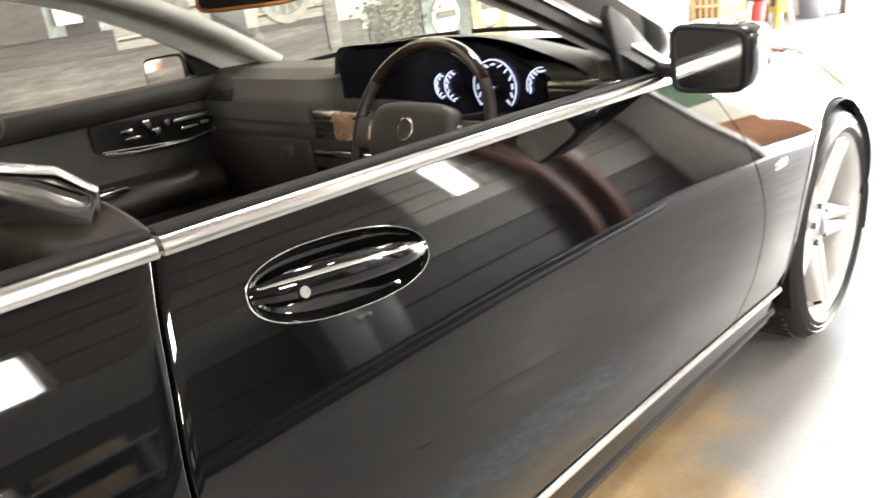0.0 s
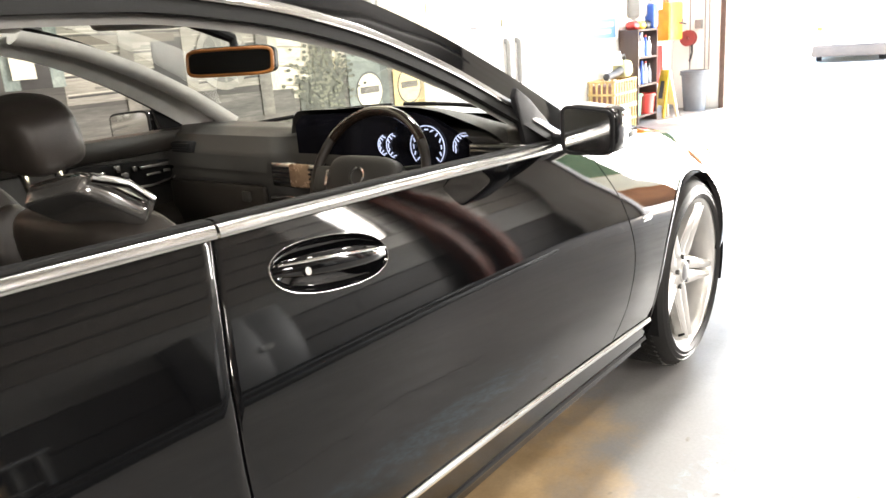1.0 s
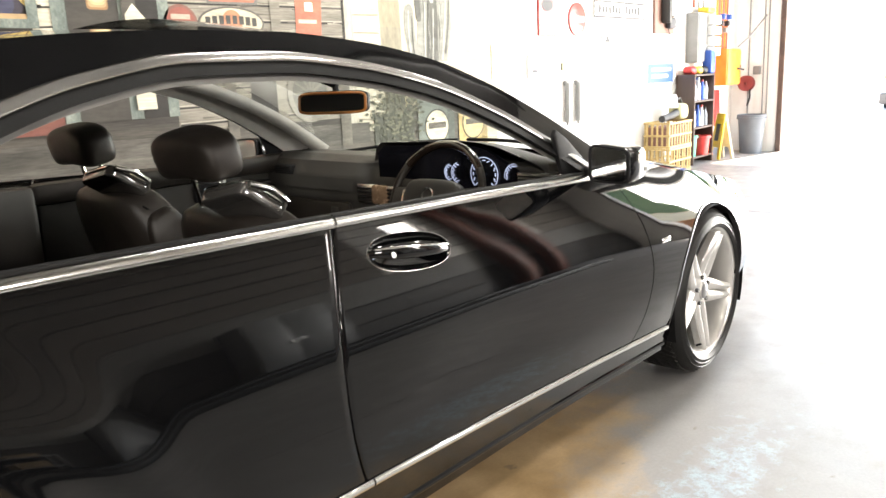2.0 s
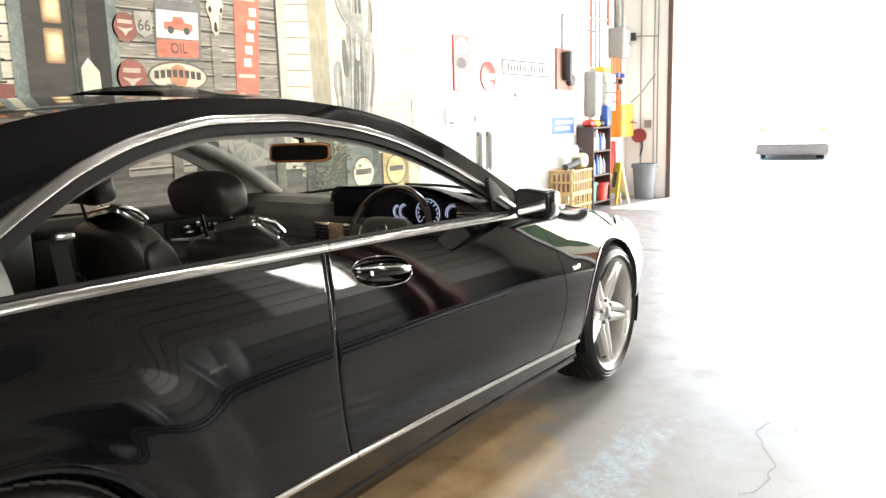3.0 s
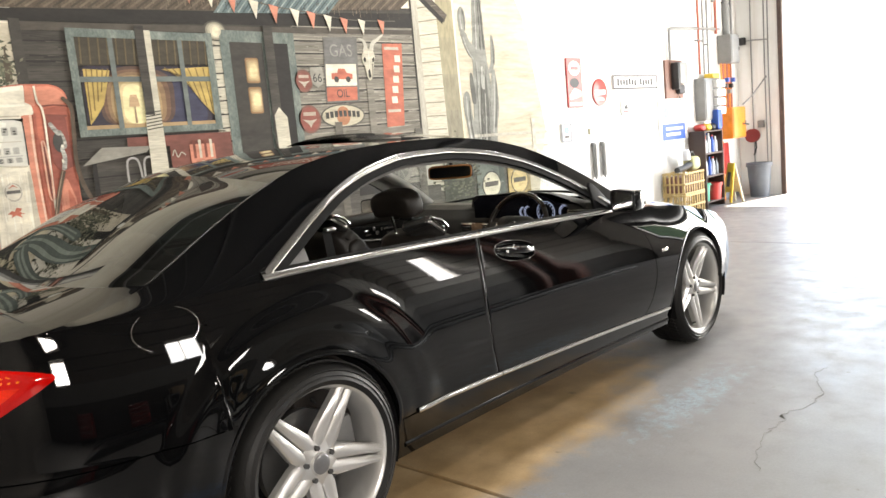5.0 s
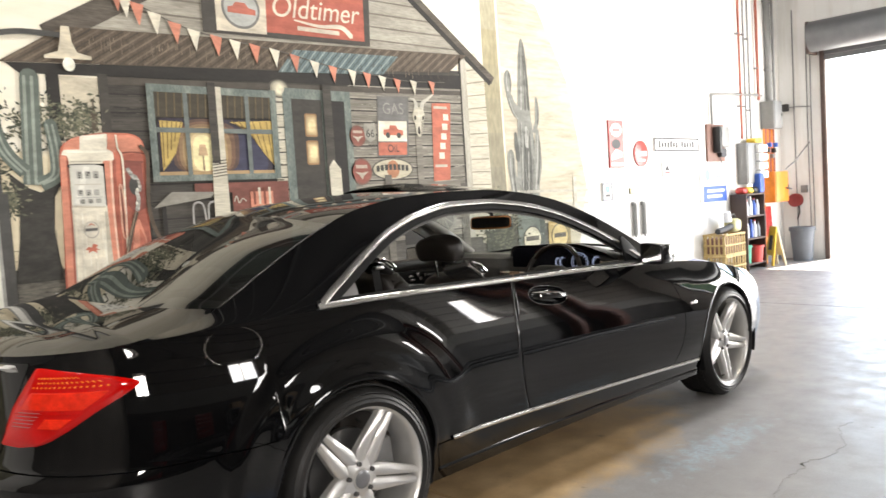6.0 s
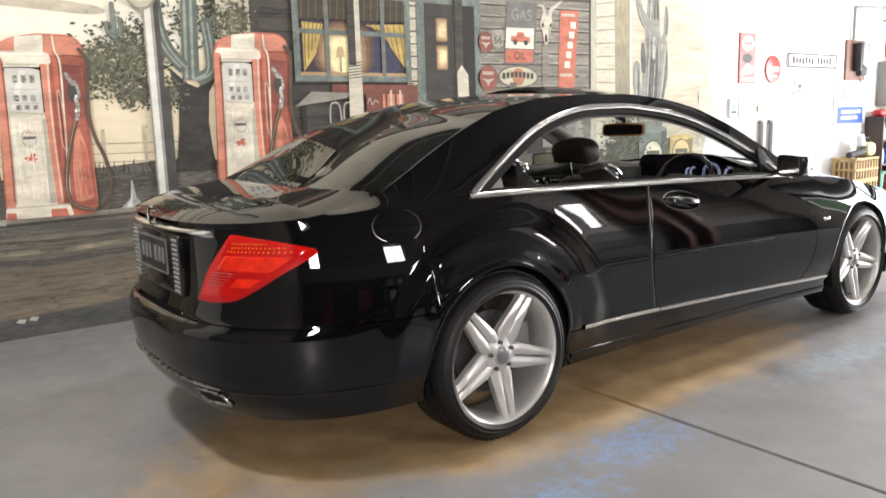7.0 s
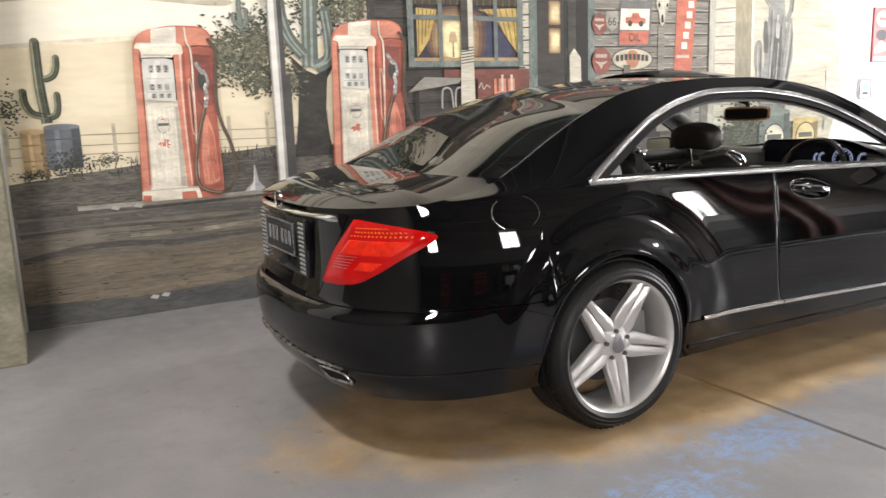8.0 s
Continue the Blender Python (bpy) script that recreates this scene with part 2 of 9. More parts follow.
def wall_paint(name, colour, dirt):
    """Rough white paint over concrete, with scuffs and run-down dirt."""
    mat, nt, b = nodes_of(name)
    n1, n2, n3 = noise_node(nt, 0.9, 6, 0.65), noise_node(nt, 60, 4, 0.6), noise_node(nt, 2.2, 5, 0.6, stretch=(3, 3, 0.25))
    r1 = ramp_node(nt, n1.outputs[0], [(0.35, colour), (0.75, shade(colour, 0.86))])
    r3 = ramp_node(nt, n3.outputs[0], [(0.5, (1, 1, 1)), (0.8, dirt)])
    nt.links.new(mix_node(nt, 0.7, r1.outputs[0], r3.outputs[0], "MULTIPLY"), b.inputs["Base Color"])
    b.inputs["Roughness"].default_value = 0.75
    bump_node(nt, b, n2.outputs[0], 0.25, 0.004)
    return mat


def floor_paint():
    """Grey epoxy paint, worn to brown concrete where cars are driven in, with blue flakes of an older coat."""
    mat, nt, b = nodes_of("worn_grey_floor_paint")
    geo = nt.nodes.new("ShaderNodeNewGeometry")
    sep = nt.nodes.new("ShaderNodeSeparateXYZ")
    nt.links.new(geo.outputs["Position"], sep.inputs[0])

    def math_node(op, a, c=None):
        m = nt.nodes.new("ShaderNodeMath")
        m.operation = op
        for i, v in enumerate((a, c)):
            if v is None:
                continue
            if isinstance(v, (int, float)):
                m.inputs[i].default_value = v
            else:
                nt.links.new(v, m.inputs[i])
        return m.outputs[0]

    def pos_noise(scale, detail, rough=0.6):
        nz = nt.nodes.new("ShaderNodeTexNoise")
        nz.inputs["Scale"].default_value, nz.inputs["Detail"].default_value, nz.inputs["Roughness"].default_value = scale, detail, rough
        nt.links.new(geo.outputs["Position"], nz.inputs["Vector"])
        return nz.outputs[0]

    def blob(cx, cy, rx, ry, wobble, scale):
        dx = math_node("DIVIDE", math_node("SUBTRACT", sep.outputs[0], cx), rx)
        dy = math_node("DIVIDE", math_node("SUBTRACT", sep.outputs[1], cy), ry)
        d = math_node("SQRT", math_node("ADD", math_node("MULTIPLY", dx, dx), math_node("MULTIPLY", dy, dy)))
        return math_node("ADD", d, math_node("MULTIPLY", math_node("SUBTRACT", pos_noise(scale, 7, 0.7), 0.5), wobble))

    big, mid, fine = pos_noise(0.8, 6), pos_noise(6, 6), pos_noise(90, 4)
    grey = ramp_node(nt, big, [(0.3, (0.195, 0.19, 0.19)), (0.7, (0.275, 0.268, 0.26))]).outputs[0]
    grey = mix_node(nt, ramp_node(nt, mid, [(0.55, (0, 0, 0)), (0.75, (0.5,) * 3)]).outputs[0], grey, (0.20, 0.195, 0.18))
    brown = ramp_node(nt, mid, [(0.3, (0.30, 0.195, 0.09)), (0.7, (0.50, 0.355, 0.20))]).outputs[0]
    worn = ramp_node(nt, blob(0.75, -0.35, 2.1, 0.85, 0.75, 2.2), [(0.78, (1, 1, 1)), (1.02, (0, 0, 0))]).outputs[0]
    col = mix_node(nt, worn, grey, brown)
    for cx, cy, rx, ry in ((0.35, -1.27, 0.55, 0.24), (-0.25, -1.42, 0.5, 0.28), (2.0, -1.25, 0.9, 0.22)):
        fl = ramp_node(nt, blob(cx, cy, rx, ry, 3.6, 17), [(0.42, (0.9,) * 3), (0.62, (0, 0, 0))]).outputs[0]
        fl = math_node("MULTIPLY", fl, ramp_node(nt, pos_noise(34, 6, 0.75), [(0.44, (0.15,) * 3), (0.56, (1, 1, 1))]).outputs[0])
        col = mix_node(nt, fl, col, (0.20, 0.31, 0.50) if cx < 1 else (0.30, 0.38, 0.44))
    spots = ramp_node(nt, pos_noise(11, 3, 0.5), [(0.70, (0, 0, 0)), (0.74, (0.6,) * 3)]).outputs[0]
    col = mix_node(nt, spots, col, (0.12, 0.09, 0.06))
    col = mix_node(nt, 0.5, col, ramp_node(nt, fine, [(0.3, (0.75,) * 3), (0.7, (1, 1, 1))]).outputs[0], "MULTIPLY")
    nt.links.new(col, b.inputs["Base Color"])
    nt.links.new(ramp_node(nt, mid, [(0.3, (0.30,) * 3), (0.7, (0.55,) * 3)]).outputs[0], b.inputs["Roughness"])
    bump_node(nt, b, fine, 0.15, 0.002)
    return mat


M_WHITEWALL = wall_paint("white_painted_concrete", (0.78, 0.775, 0.75), (0.75, 0.70, 0.62))
M_CEIL = stuff("dark_roof_sheet", (0.07, 0.068, 0.066), 0.6, 0, 0.1, 2.0, 0.1)
M_FLOOR = floor_paint()
M_BOARD = stuff("grey_brown_wall_board", (0.15, 0.135, 0.12), 0.7, 0, 0.25, 1.5, 0.3, 60, stretch=(0.3, 1, 1))
M_JOINT = stuff("dark_joint_filler", (0.03, 0.028, 0.025), 0.9)
M_STEEL = stuff("grey_painted_steel", (0.22, 0.22, 0.22), 0.5, 0.3, 0.15, 4, 0.1)
M_YARD = stuff("sunlit_yard_concrete", (0.5, 0.49, 0.46), 0.85, 0, 0.12, 0.4, 0.3, 30)


def structure(ob, label, category):
    return tagged(ob, label, category, kind="structure")


# floor slabs, parted by saw cuts
floor = thing("floor", pose(0, 0, 0), "worn grey painted concrete workshop floor with brown bare patches", "floor", kind="structure")
cuts = [REAR_X - 0.2, -5.33, 0.67, 6.67, DOOR_X + 0.25]
for x0, x1 in zip(cuts, cuts[1:]):
    part("floor_slab", box(x0 + 0.011, x1 - 0.011, BACK_Y - 0.2, WALL_Y + 0.2, -0.15, 0.0, 0.002, 1), M_FLOOR, floor)
part("joint_filler", box(REAR_X - 0.2, DOOR_X + 0.25, BACK_Y - 0.2, WALL_Y + 0.2, -0.2, -0.04), M_JOINT, floor)
yard = structure(part("ground", box(DOOR_X + 0.25, 400, -300, 300, -0.3, -0.02), M_YARD, None), "sunlit pale concrete yard outside the door", "ground")
apron = structure(part("ground", box(-400, DOOR_X + 0.25, -300, 300, -0.35, -0.21), M_YARD, None), "pale ground under and round the workshop", "ground")

WHITE_Z = 5.2
wall_north = structure(part("wall_north", box(REAR_X, DOOR_X + 0.25, WALL_Y, WALL_Y + 0.25, 0, WHITE_Z), M_WHITEWALL, None), "white painted concrete wall that carries a mural", "wall")
cladding = structure(part("wall_north_upper", box(REAR_X, DOOR_X + 0.25, WALL_Y + 0.03, WALL_Y + 0.25, WHITE_Z, CEIL_Z), M_CEIL, None), "dark sheet cladding over the white wall", "wall")
wall_west = structure(part("wall_west", box(REAR_X - 0.25, REAR_X, BACK_Y - 0.25, WALL_Y + 0.25, 0, CEIL_Z), M_BOARD, None), "plain grey brown end wall", "wall")
# wall with the roller door
DOOR_L, DOOR_R, DOOR_H = 1.48, -5.4, 3.24
bm = box(DOOR_X, DOOR_X + 0.25, DOOR_L, WALL_Y, 0, CEIL_Z)
bm = box(DOOR_X, DOOR_X + 0.25, DOOR_R, DOOR_L, DOOR_H, CEIL_Z, bm=bm)
bm = box(DOOR_X, DOOR_X + 0.25, BACK_Y - 0.25, DOOR_R, 0, CEIL_Z, bm=bm)
wall_east = structure(part("wall_east", bm, M_WHITEWALL, None), "white painted wall with a wide roller door opening", "wall")
# clad wall behind
wall_south = thing("wall_south", pose(0, 0, 0), "wall clad in wide horizontal boards, dark at the foot, grey brown above", "wall", kind="structure")
WINDOWS = [-4.3, 2.15]
OPENING = (7.8, 8.4, 2.66, 4.3)
WIN_Z0, WIN_Z1 = 2.24, 3.08

PALE_X = 6.9
M_RAMP = stuff("dark_ramp_steel", (0.018, 0.018, 0.019), 0.55, 0.2, 0.3, 5, 0.2, 80)
# unseen foot boards, darkened for the dark band mirrored in the doors
M_DARKBOARD = stuff("dark_reflection_board", (0.045, 0.04, 0.036), 0.6, 0, 0.25, 1.5, 0.2, 60, stretch=(0.3, 1, 1))
# unseen boards towards the roller door, their brightness put into the colour
M_PALEBOARD = stuff("pale_reflection_board", (0.52, 0.51, 0.49), 0.6, 0, 0.12, 1.5, 0.2, 60, stretch=(0.3, 1, 1))


def solid_spans(z0, z1):
    """The stretches of the clad wall between its openings at one height."""
    holes = [(c - 0.6, c + 0.6) for c in WINDOWS if z0 < WIN_Z1 and z1 > WIN_Z0] + ([OPENING[:2]] if z0 < OPENING[3] and z1 > OPENING[2] else [])
    at, out = REAR_X, []
    for h0, h1 in sorted(holes):
        out.append((at, h0))
        at = h1
    return out + [(at, DOOR_X)]


bm, levels = None, [0, WIN_Z0, OPENING[2], WIN_Z1, OPENING[3], CEIL_Z]
for z0, z1 in zip(levels, levels[1:]):
    for x0, x1 in solid_spans(z0, z1):
        bm = box(x0, x1, BACK_Y - 0.25, BACK_Y - 0.03, z0, z1, bm=bm)
part("wall_core", bm, M_JOINT, wall_south)
for z0, z1 in ((0.02, 0.72), (0.76, 1.46), (2.25, 2.64), (2.665, 3.05), (3.08, 3.47), (3.50, 3.90), (3.93, 4.32), (4.35, 4.74), (4.77, 5.16), (5.19, 5.58)):
    for x0, x1 in solid_spans(z0, z1):
        for a, b, mat in ((x0, min(x1, PALE_X), M_BOARD), (max(x0, PALE_X), min(x1, 10.0), M_PALEBOARD), (max(x0, 10.0), x1, M_BOARD)):
            if b - a > 0.01:
                part("board", box(a, b, BACK_Y - 0.03, BACK_Y, z0, z1, 0.005, 1), M_DARKBOARD if z1 < 1.5 else mat, wall_south)
# unseen grey horizontal slats under the windows, added for the flank's reflection
M_SHUTTER = stuff("grey_shutter_slat", (0.23, 0.225, 0.215), 0.6, 0, 0.12, 1.5, 0.2, 60, stretch=(0.3, 1, 1))
for k in range(10):
    for x0, x1 in solid_spans(1.5, 2.2):
        part("shutter_slat", box(x0, x1, BACK_Y - 0.03, BACK_Y - 0.004, 1.49 + 0.075 * k, 1.555 + 0.075 * k, 0.006, 1), M_SHUTTER, wall_south)
for x in (8.85, 9.45):
    structure(part("steel_column", box(x - 0.07, x + 0.07, BACK_Y + 0.05, BACK_Y + 0.27, 0, CEIL_Z - 0.17, 0.008), stuff("brown_column_paint", (0.14, 0.045, 0.03), 0.5, 0, 0.2, 4, 0.1), None), "brown painted steel column before the boarded wall", "column")
M_FRAME = stuff("white_window_frame", (0.7, 0.7, 0.68), 0.45)
M_PANE = pane("window_pane", (0.93, 0.95, 0.95))
for c in WINDOWS:
    win = thing("window", pose(c, BACK_Y - 0.13, WIN_Z0), "white framed window high in the boarded wall", "window", kind="structure")
    for x0, x1, z0, z1 in ((-0.6, 0.6, 0, 0.05), (-0.6, 0.6, 0.79, 0.84), (-0.6, -0.55, 0.05, 0.79), (0.55, 0.6, 0.05, 0.79), (-0.02, 0.02, 0.05, 0.79)):
        part("window_frame", box(x0, x1, -0.03, 0.03, z0, z1, 0.004, 1), M_FRAME, win)
    for x0, x1 in ((-0.55, -0.02), (0.02, 0.55)):
        part("window_pane", box(x0, x1, -0.004, 0.004, 0.05, 0.79), M_PANE, win).visible_shadow = False
# roof with skylight holes
SKYLIGHTS = [(sx, -0.2) for sx in (-2.9, 4.0, 8.0)]
bm, xs, ys = None, [REAR_X - 0.25, -3.17, -2.63, 3.73, 4.27, 7.73, 8.27, DOOR_X + 0.25], [BACK_Y - 0.25, -0.62, 0.22, WALL_Y + 0.25]
for i in range(7):
    for j in range(3):
        if not (i % 2 and j % 2):
            bm = box(xs[i], xs[i + 1], ys[j], ys[j + 1], CEIL_Z, CEIL_Z + 0.1, bm=bm)
ceiling = structure(part("ceiling", bm, M_CEIL, None), "dark sheet roof with skylight openings", "ceiling")

for k in range(7):
    structure(part("roof_purlin", box(REAR_X, DOOR_X, -5.6 + 1.2 * k, -5.52 + 1.2 * k, CEIL_Z - 0.16, CEIL_Z - 0.002, 0.004, 1), M_STEEL, None), "grey steel purlin under the dark roof", "beam")

# unseen opaque sheets, added above the roof openings to block the sun
M_SKYLIGHT = stuff("opaque_roof_sheet", (0.6, 0.62, 0.62), 0.5, 0, 0.05, 3, 0.05)
for sx, sy in SKYLIGHTS:
    structure(part("skylight", box(sx - 0.4, sx + 0.4, sy - 0.55, sy + 0.55, CEIL_Z + 0.11, CEIL_Z + 0.14), M_SKYLIGHT, None), "unseen opaque sheet added over a roof opening against the sun", "skylight")
for sx in (-3.4, 0.6, 4.6):
    hb = thing("bay_light", pose(sx, -3.2, 5.06), "round metal workshop lamp hanging under the roof", "lamp", group="hall lamps")
    solid("shade", *lathe([(0.19, 0.0), (0.20, 0.0), (0.09, 0.22), (0.07, 0.30), (0.0, 0.30), (0.0, 0.28), (0.06, 0.27), (0.08, 0.21)], 28), M_STEEL, hb)
    part("rod", rod((0, 0, 0.3), (0, 0, CEIL_Z - 5.06), 0.01, segs=8), M_STEEL, hb)

# ---- the coupe: x to its front, right flank towards -y, rear axle at x = 0 ----
AXLES, WHEEL_R = (0.0, 2.955), 0.343
X_REAR, X_FRONT = -0.30, 3.15
belt_z = curve([(-1.2, 0.925), (-0.75, 0.955), (-0.4, 0.972), (-0.05, 0.972), (1.02, 0.945), (2.2, 0.905), (2.45, 0.894), (2.955, 0.842), (3.3, 0.765), (3.6, 0.66), (3.9, 0.52)])
plan_w = curve([(-0.6, 0.87), (-0.3, 0.882), (0.0, 0.886), (0.5, 0.878), (1.0, 0.867), (1.5, 0.866), (2.0, 0.873), (2.5, 0.890), (2.955, 0.903), (3.3, 0.894), (3.9, 0.84)])
tumble = curve([(0, -0.28), (0.15, -0.23), (0.28, -0.15), (0.42, -0.025), (0.55, 0.06), (0.65, 0.135), (0.75, 0.24), (0.86, 0.315), (0.94, 0.365), (1.0, 0.42)])
lean_in = np.cumsum([tumble(k / 200) * 0.745 / 200 for k in range(201)])
lean_in = lean_in - lean_in[84]


def inset(u):
    """How far the flank leans in at the height u between sill and belt."""
    t = min(max(u, 0.0), 1.0) * 200
    i = min(int(t), 199)
    return float(lean_in[i] + (lean_in[i + 1] - lean_in[i]) * (t - i))


rear_end = curve([(0.2, -1.00), (0.3, -1.075), (0.42, -1.105), (0.54, -1.11), (0.60, -1.065), (0.7, -1.05), (0.9, -1.045), (0.97, -1.06)])
front_end = curve([(0.2, 3.80), (0.4, 3.90), (0.6, 3.90), (0.75, 3.84), (0.9, 3.74)])


def lerp(a, b, t):
    return a + (b - a) * t


def ease(a, b, x):
    t = min(max((x - a) / (b - a), 0.0), 1.0)
    return t * t * t * (t * (6 * t - 15) + 10)


def flare(x, z):
    """Swell of the flank round the wheels: a blister with a clear edge at the rear axle."""
    r = math.hypot(x / 1.04, z - WHEEL_R)
    fore = ease(-0.15, 0.30, x)
    low = lerp(ease(0.22, 0.44, z), ease(0.18, 0.50, z), ease(-0.1, 0.1, x))
    out = 0.021 * low * (1 - ease(0.485 - 0.03 * fore, 0.575 + 0.085 * fore, r)) + 0.007 * ease(0.20, 0.42, z) * (1 - ease(0.375, 0.455, r))
    return out


def base_w(x, z):
    u = (z - 0.20) / (belt_z(x) - 0.20)
    u = min(max(u, 0), 1)
    return plan_w(x) - inset(u) - 0.045 * ease(1.9, 2.95, x) * max(0.0, (u - 0.55) / 0.45) ** 2


def side_w(x, z):
    return base_w(x, z) + flare(x, z)


def flank(p, z):
    """The outer skin: p from -1 (middle of the tail) over 0..1 (the side) to 2 (middle of the nose)."""
    if p < 0:
        a, n = -p * math.pi / 2, 2.8
        xe = rear_end(z)
        x = X_REAR - (X_REAR - xe) * max(math.sin(a), 0) ** (2 / n)
        return x, base_w(X_REAR, min(z, belt_z(X_REAR))) * max(math.cos(a), 0) ** (2 / n) + flare(x, z)
    if p > 1:
        a, n = (p - 1) * math.pi / 2, 2.4
        x = X_FRONT + (front_end(z) - X_FRONT) * max(math.sin(a), 0) ** (2 / n)
        return x, base_w(X_FRONT, min(z, belt_z(X_FRONT))) * max(math.cos(a), 0) ** (2 / n) + flare(x, z) * math.cos(a)
    x = X_REAR + (X_FRONT - X_REAR) * p
    return x, side_w(x, z)


def p_of(x):
    return (x - X_REAR) / (X_FRONT - X_REAR)


def top_z(p):
    return belt_z(flank(p, 0.9)[0])


def skin(p, z, side=-1, out=0.0):
    """A point of the skin, pushed out by a few millimetres."""
    x, w = flank(p, z)
    if out:
        e = 0.004
        xa, wa = flank(p - e, z)
        xb, wb = flank(p + e, z)
        xc, wc = flank(p, z - e)
        xd, wd = flank(p, z + e)
        n = Vector((xb - xa, wb - wa, 0)).cross(Vector((xd - xc, wd - wc, 2 * e)))
        n.normalize()
        if n.y < 0 if -0.5 < p < 1.5 else (n.x > 0 if p < 0 else n.x < 0):
            n = -n
        x, w, z = x + n.x * out, w + n.y * out, z + n.z * out
    return Vector((x, side * w, z))


def trim_arches(verts, keys, faces, radius):
    """Cuts the wheel openings out of a sheet; keys are the verts' (p, z)."""
    inside = []
    for (p, z), v in zip(keys, verts):
        inside.append(any(math.hypot(v[0] - xa, v[2] - WHEEL_R) < radius for xa in AXLES))
    kept = [f for f in faces if not all(inside[i] for i in f)]
    moved = {i for f in kept for i in f if inside[i]}
    for i in moved:
        xa = min(AXLES, key=lambda a: abs(a - verts[i][0]))
        dx, dz = verts[i][0] - xa, verts[i][2] - WHEEL_R
        k = radius / max(math.hypot(dx, dz), 1e-6)
        x, z = xa + dx * k, WHEEL_R + dz * k
        side = -1 if verts[i][1] < 0 else 1
        verts[i] = skin(p_of(x), z, side)
    return verts, kept


ARCH_R = 0.370


HANDLE = (1.223, 0.856, 0.138, 0.045, -0.11)


def dish_oval(a, r=1.0):
    """A point of the handle's dish: x and z at angle a."""
    soft = lambda t: math.copysign(abs(t) ** 0.86, t)
    x = HANDLE[0] + HANDLE[2] * r * soft(math.cos(a))
    return x, HANDLE[1] + HANDLE[3] * r * soft(math.sin(a)) + HANDLE[4] * (x - HANDLE[0])


def cut_oval(verts, faces, side):
    """Cuts the handle's dish out of a door skin."""
    def place_of(v):
        dx = v[0] - HANDLE[0]
        return dx / HANDLE[2], (v[2] - HANDLE[1] - HANDLE[4] * dx) / HANDLE[3]
    inside = [sum(abs(c) ** 2.33 for c in place_of(v)) < 1 for v in verts]
    kept = [f for f in faces if not all(inside[i] for i in f)]
    for i in {i for f in kept for i in f if inside[i]}:
        x, z = dish_oval(math.atan2(*place_of(verts[i])[::-1]))
        verts[i] = skin(p_of(x), z, side)
    return verts, kept


def sheet(name, p0, p1, zlo, zhi, nu, nv, mat, parent, side=-1, lean=None, gap=0.002, label="", out=0.0, fold=0.012):
    """A body panel on the skin between two shut lines, its rim folded inwards."""
    verts, keys = [], []
    for i in range(nu + 1):
        for j in range(nv + 1):
            v = j / nv
            a, b = (lean(v) if lean else (p0, p1))
            p = a + (b - a) * i / nu
            lo, hi = zlo(p), zhi(p)
            z = lo + (hi - lo) * v
            verts.append(skin(p, z, side, out))
            keys.append((p, z))
    faces = [(i * (nv + 1) + j, (i + 1) * (nv + 1) + j, (i + 1) * (nv + 1) + j + 1, i * (nv + 1) + j + 1) for i in range(nu) for j in range(nv)]
    verts, faces = trim_arches(verts, keys, faces, ARCH_R)
    if name == "door":
        verts, faces = cut_oval(verts, faces, side)
    # folded rim
    edges = {}
    for f in faces:
        for a, b in zip(f, f[1:] + f[:1]):
            k = (min(a, b), max(a, b))
            edges[k] = edges.get(k, 0) + 1
    rim = {}
    cx = sum(v[0] for v in verts) / len(verts)
    for (a, b), n in edges.items():
        if n == 1:
            ids = []
            for i in (a, b):
                if i not in rim:
                    v = verts[i]
                    s = (i // (nv + 1) == nu) - (i // (nv + 1) == 0) if lean else 0
                    rim[i] = (i, len(verts), len(verts) + 1, len(verts) + 2)
                    s *= v[0] < 1.8
                    for dx, dy in ((0.0016, 0.0005), (0.0030, 0.0024)):
                        verts.append(Vector((v[0] + s * dx, v[1] - side * dy * max(abs(s), 0.2), v[2])))
                    verts.append(Vector((v[0] + s * 0.003, v[1] - side * fold, v[2])) if 0 <= keys[i][0] <= 1 else Vector((v[0] * 0.99 + cx * 0.01, v[1] * 0.985, v[2])))
                ids.append(rim[i])
            for k in range(3):
                faces.append((ids[0][k], ids[1][k], ids[1][k + 1], ids[0][k + 1]))
    return solid(name, verts, faces, mat, parent, label, sharp=46)


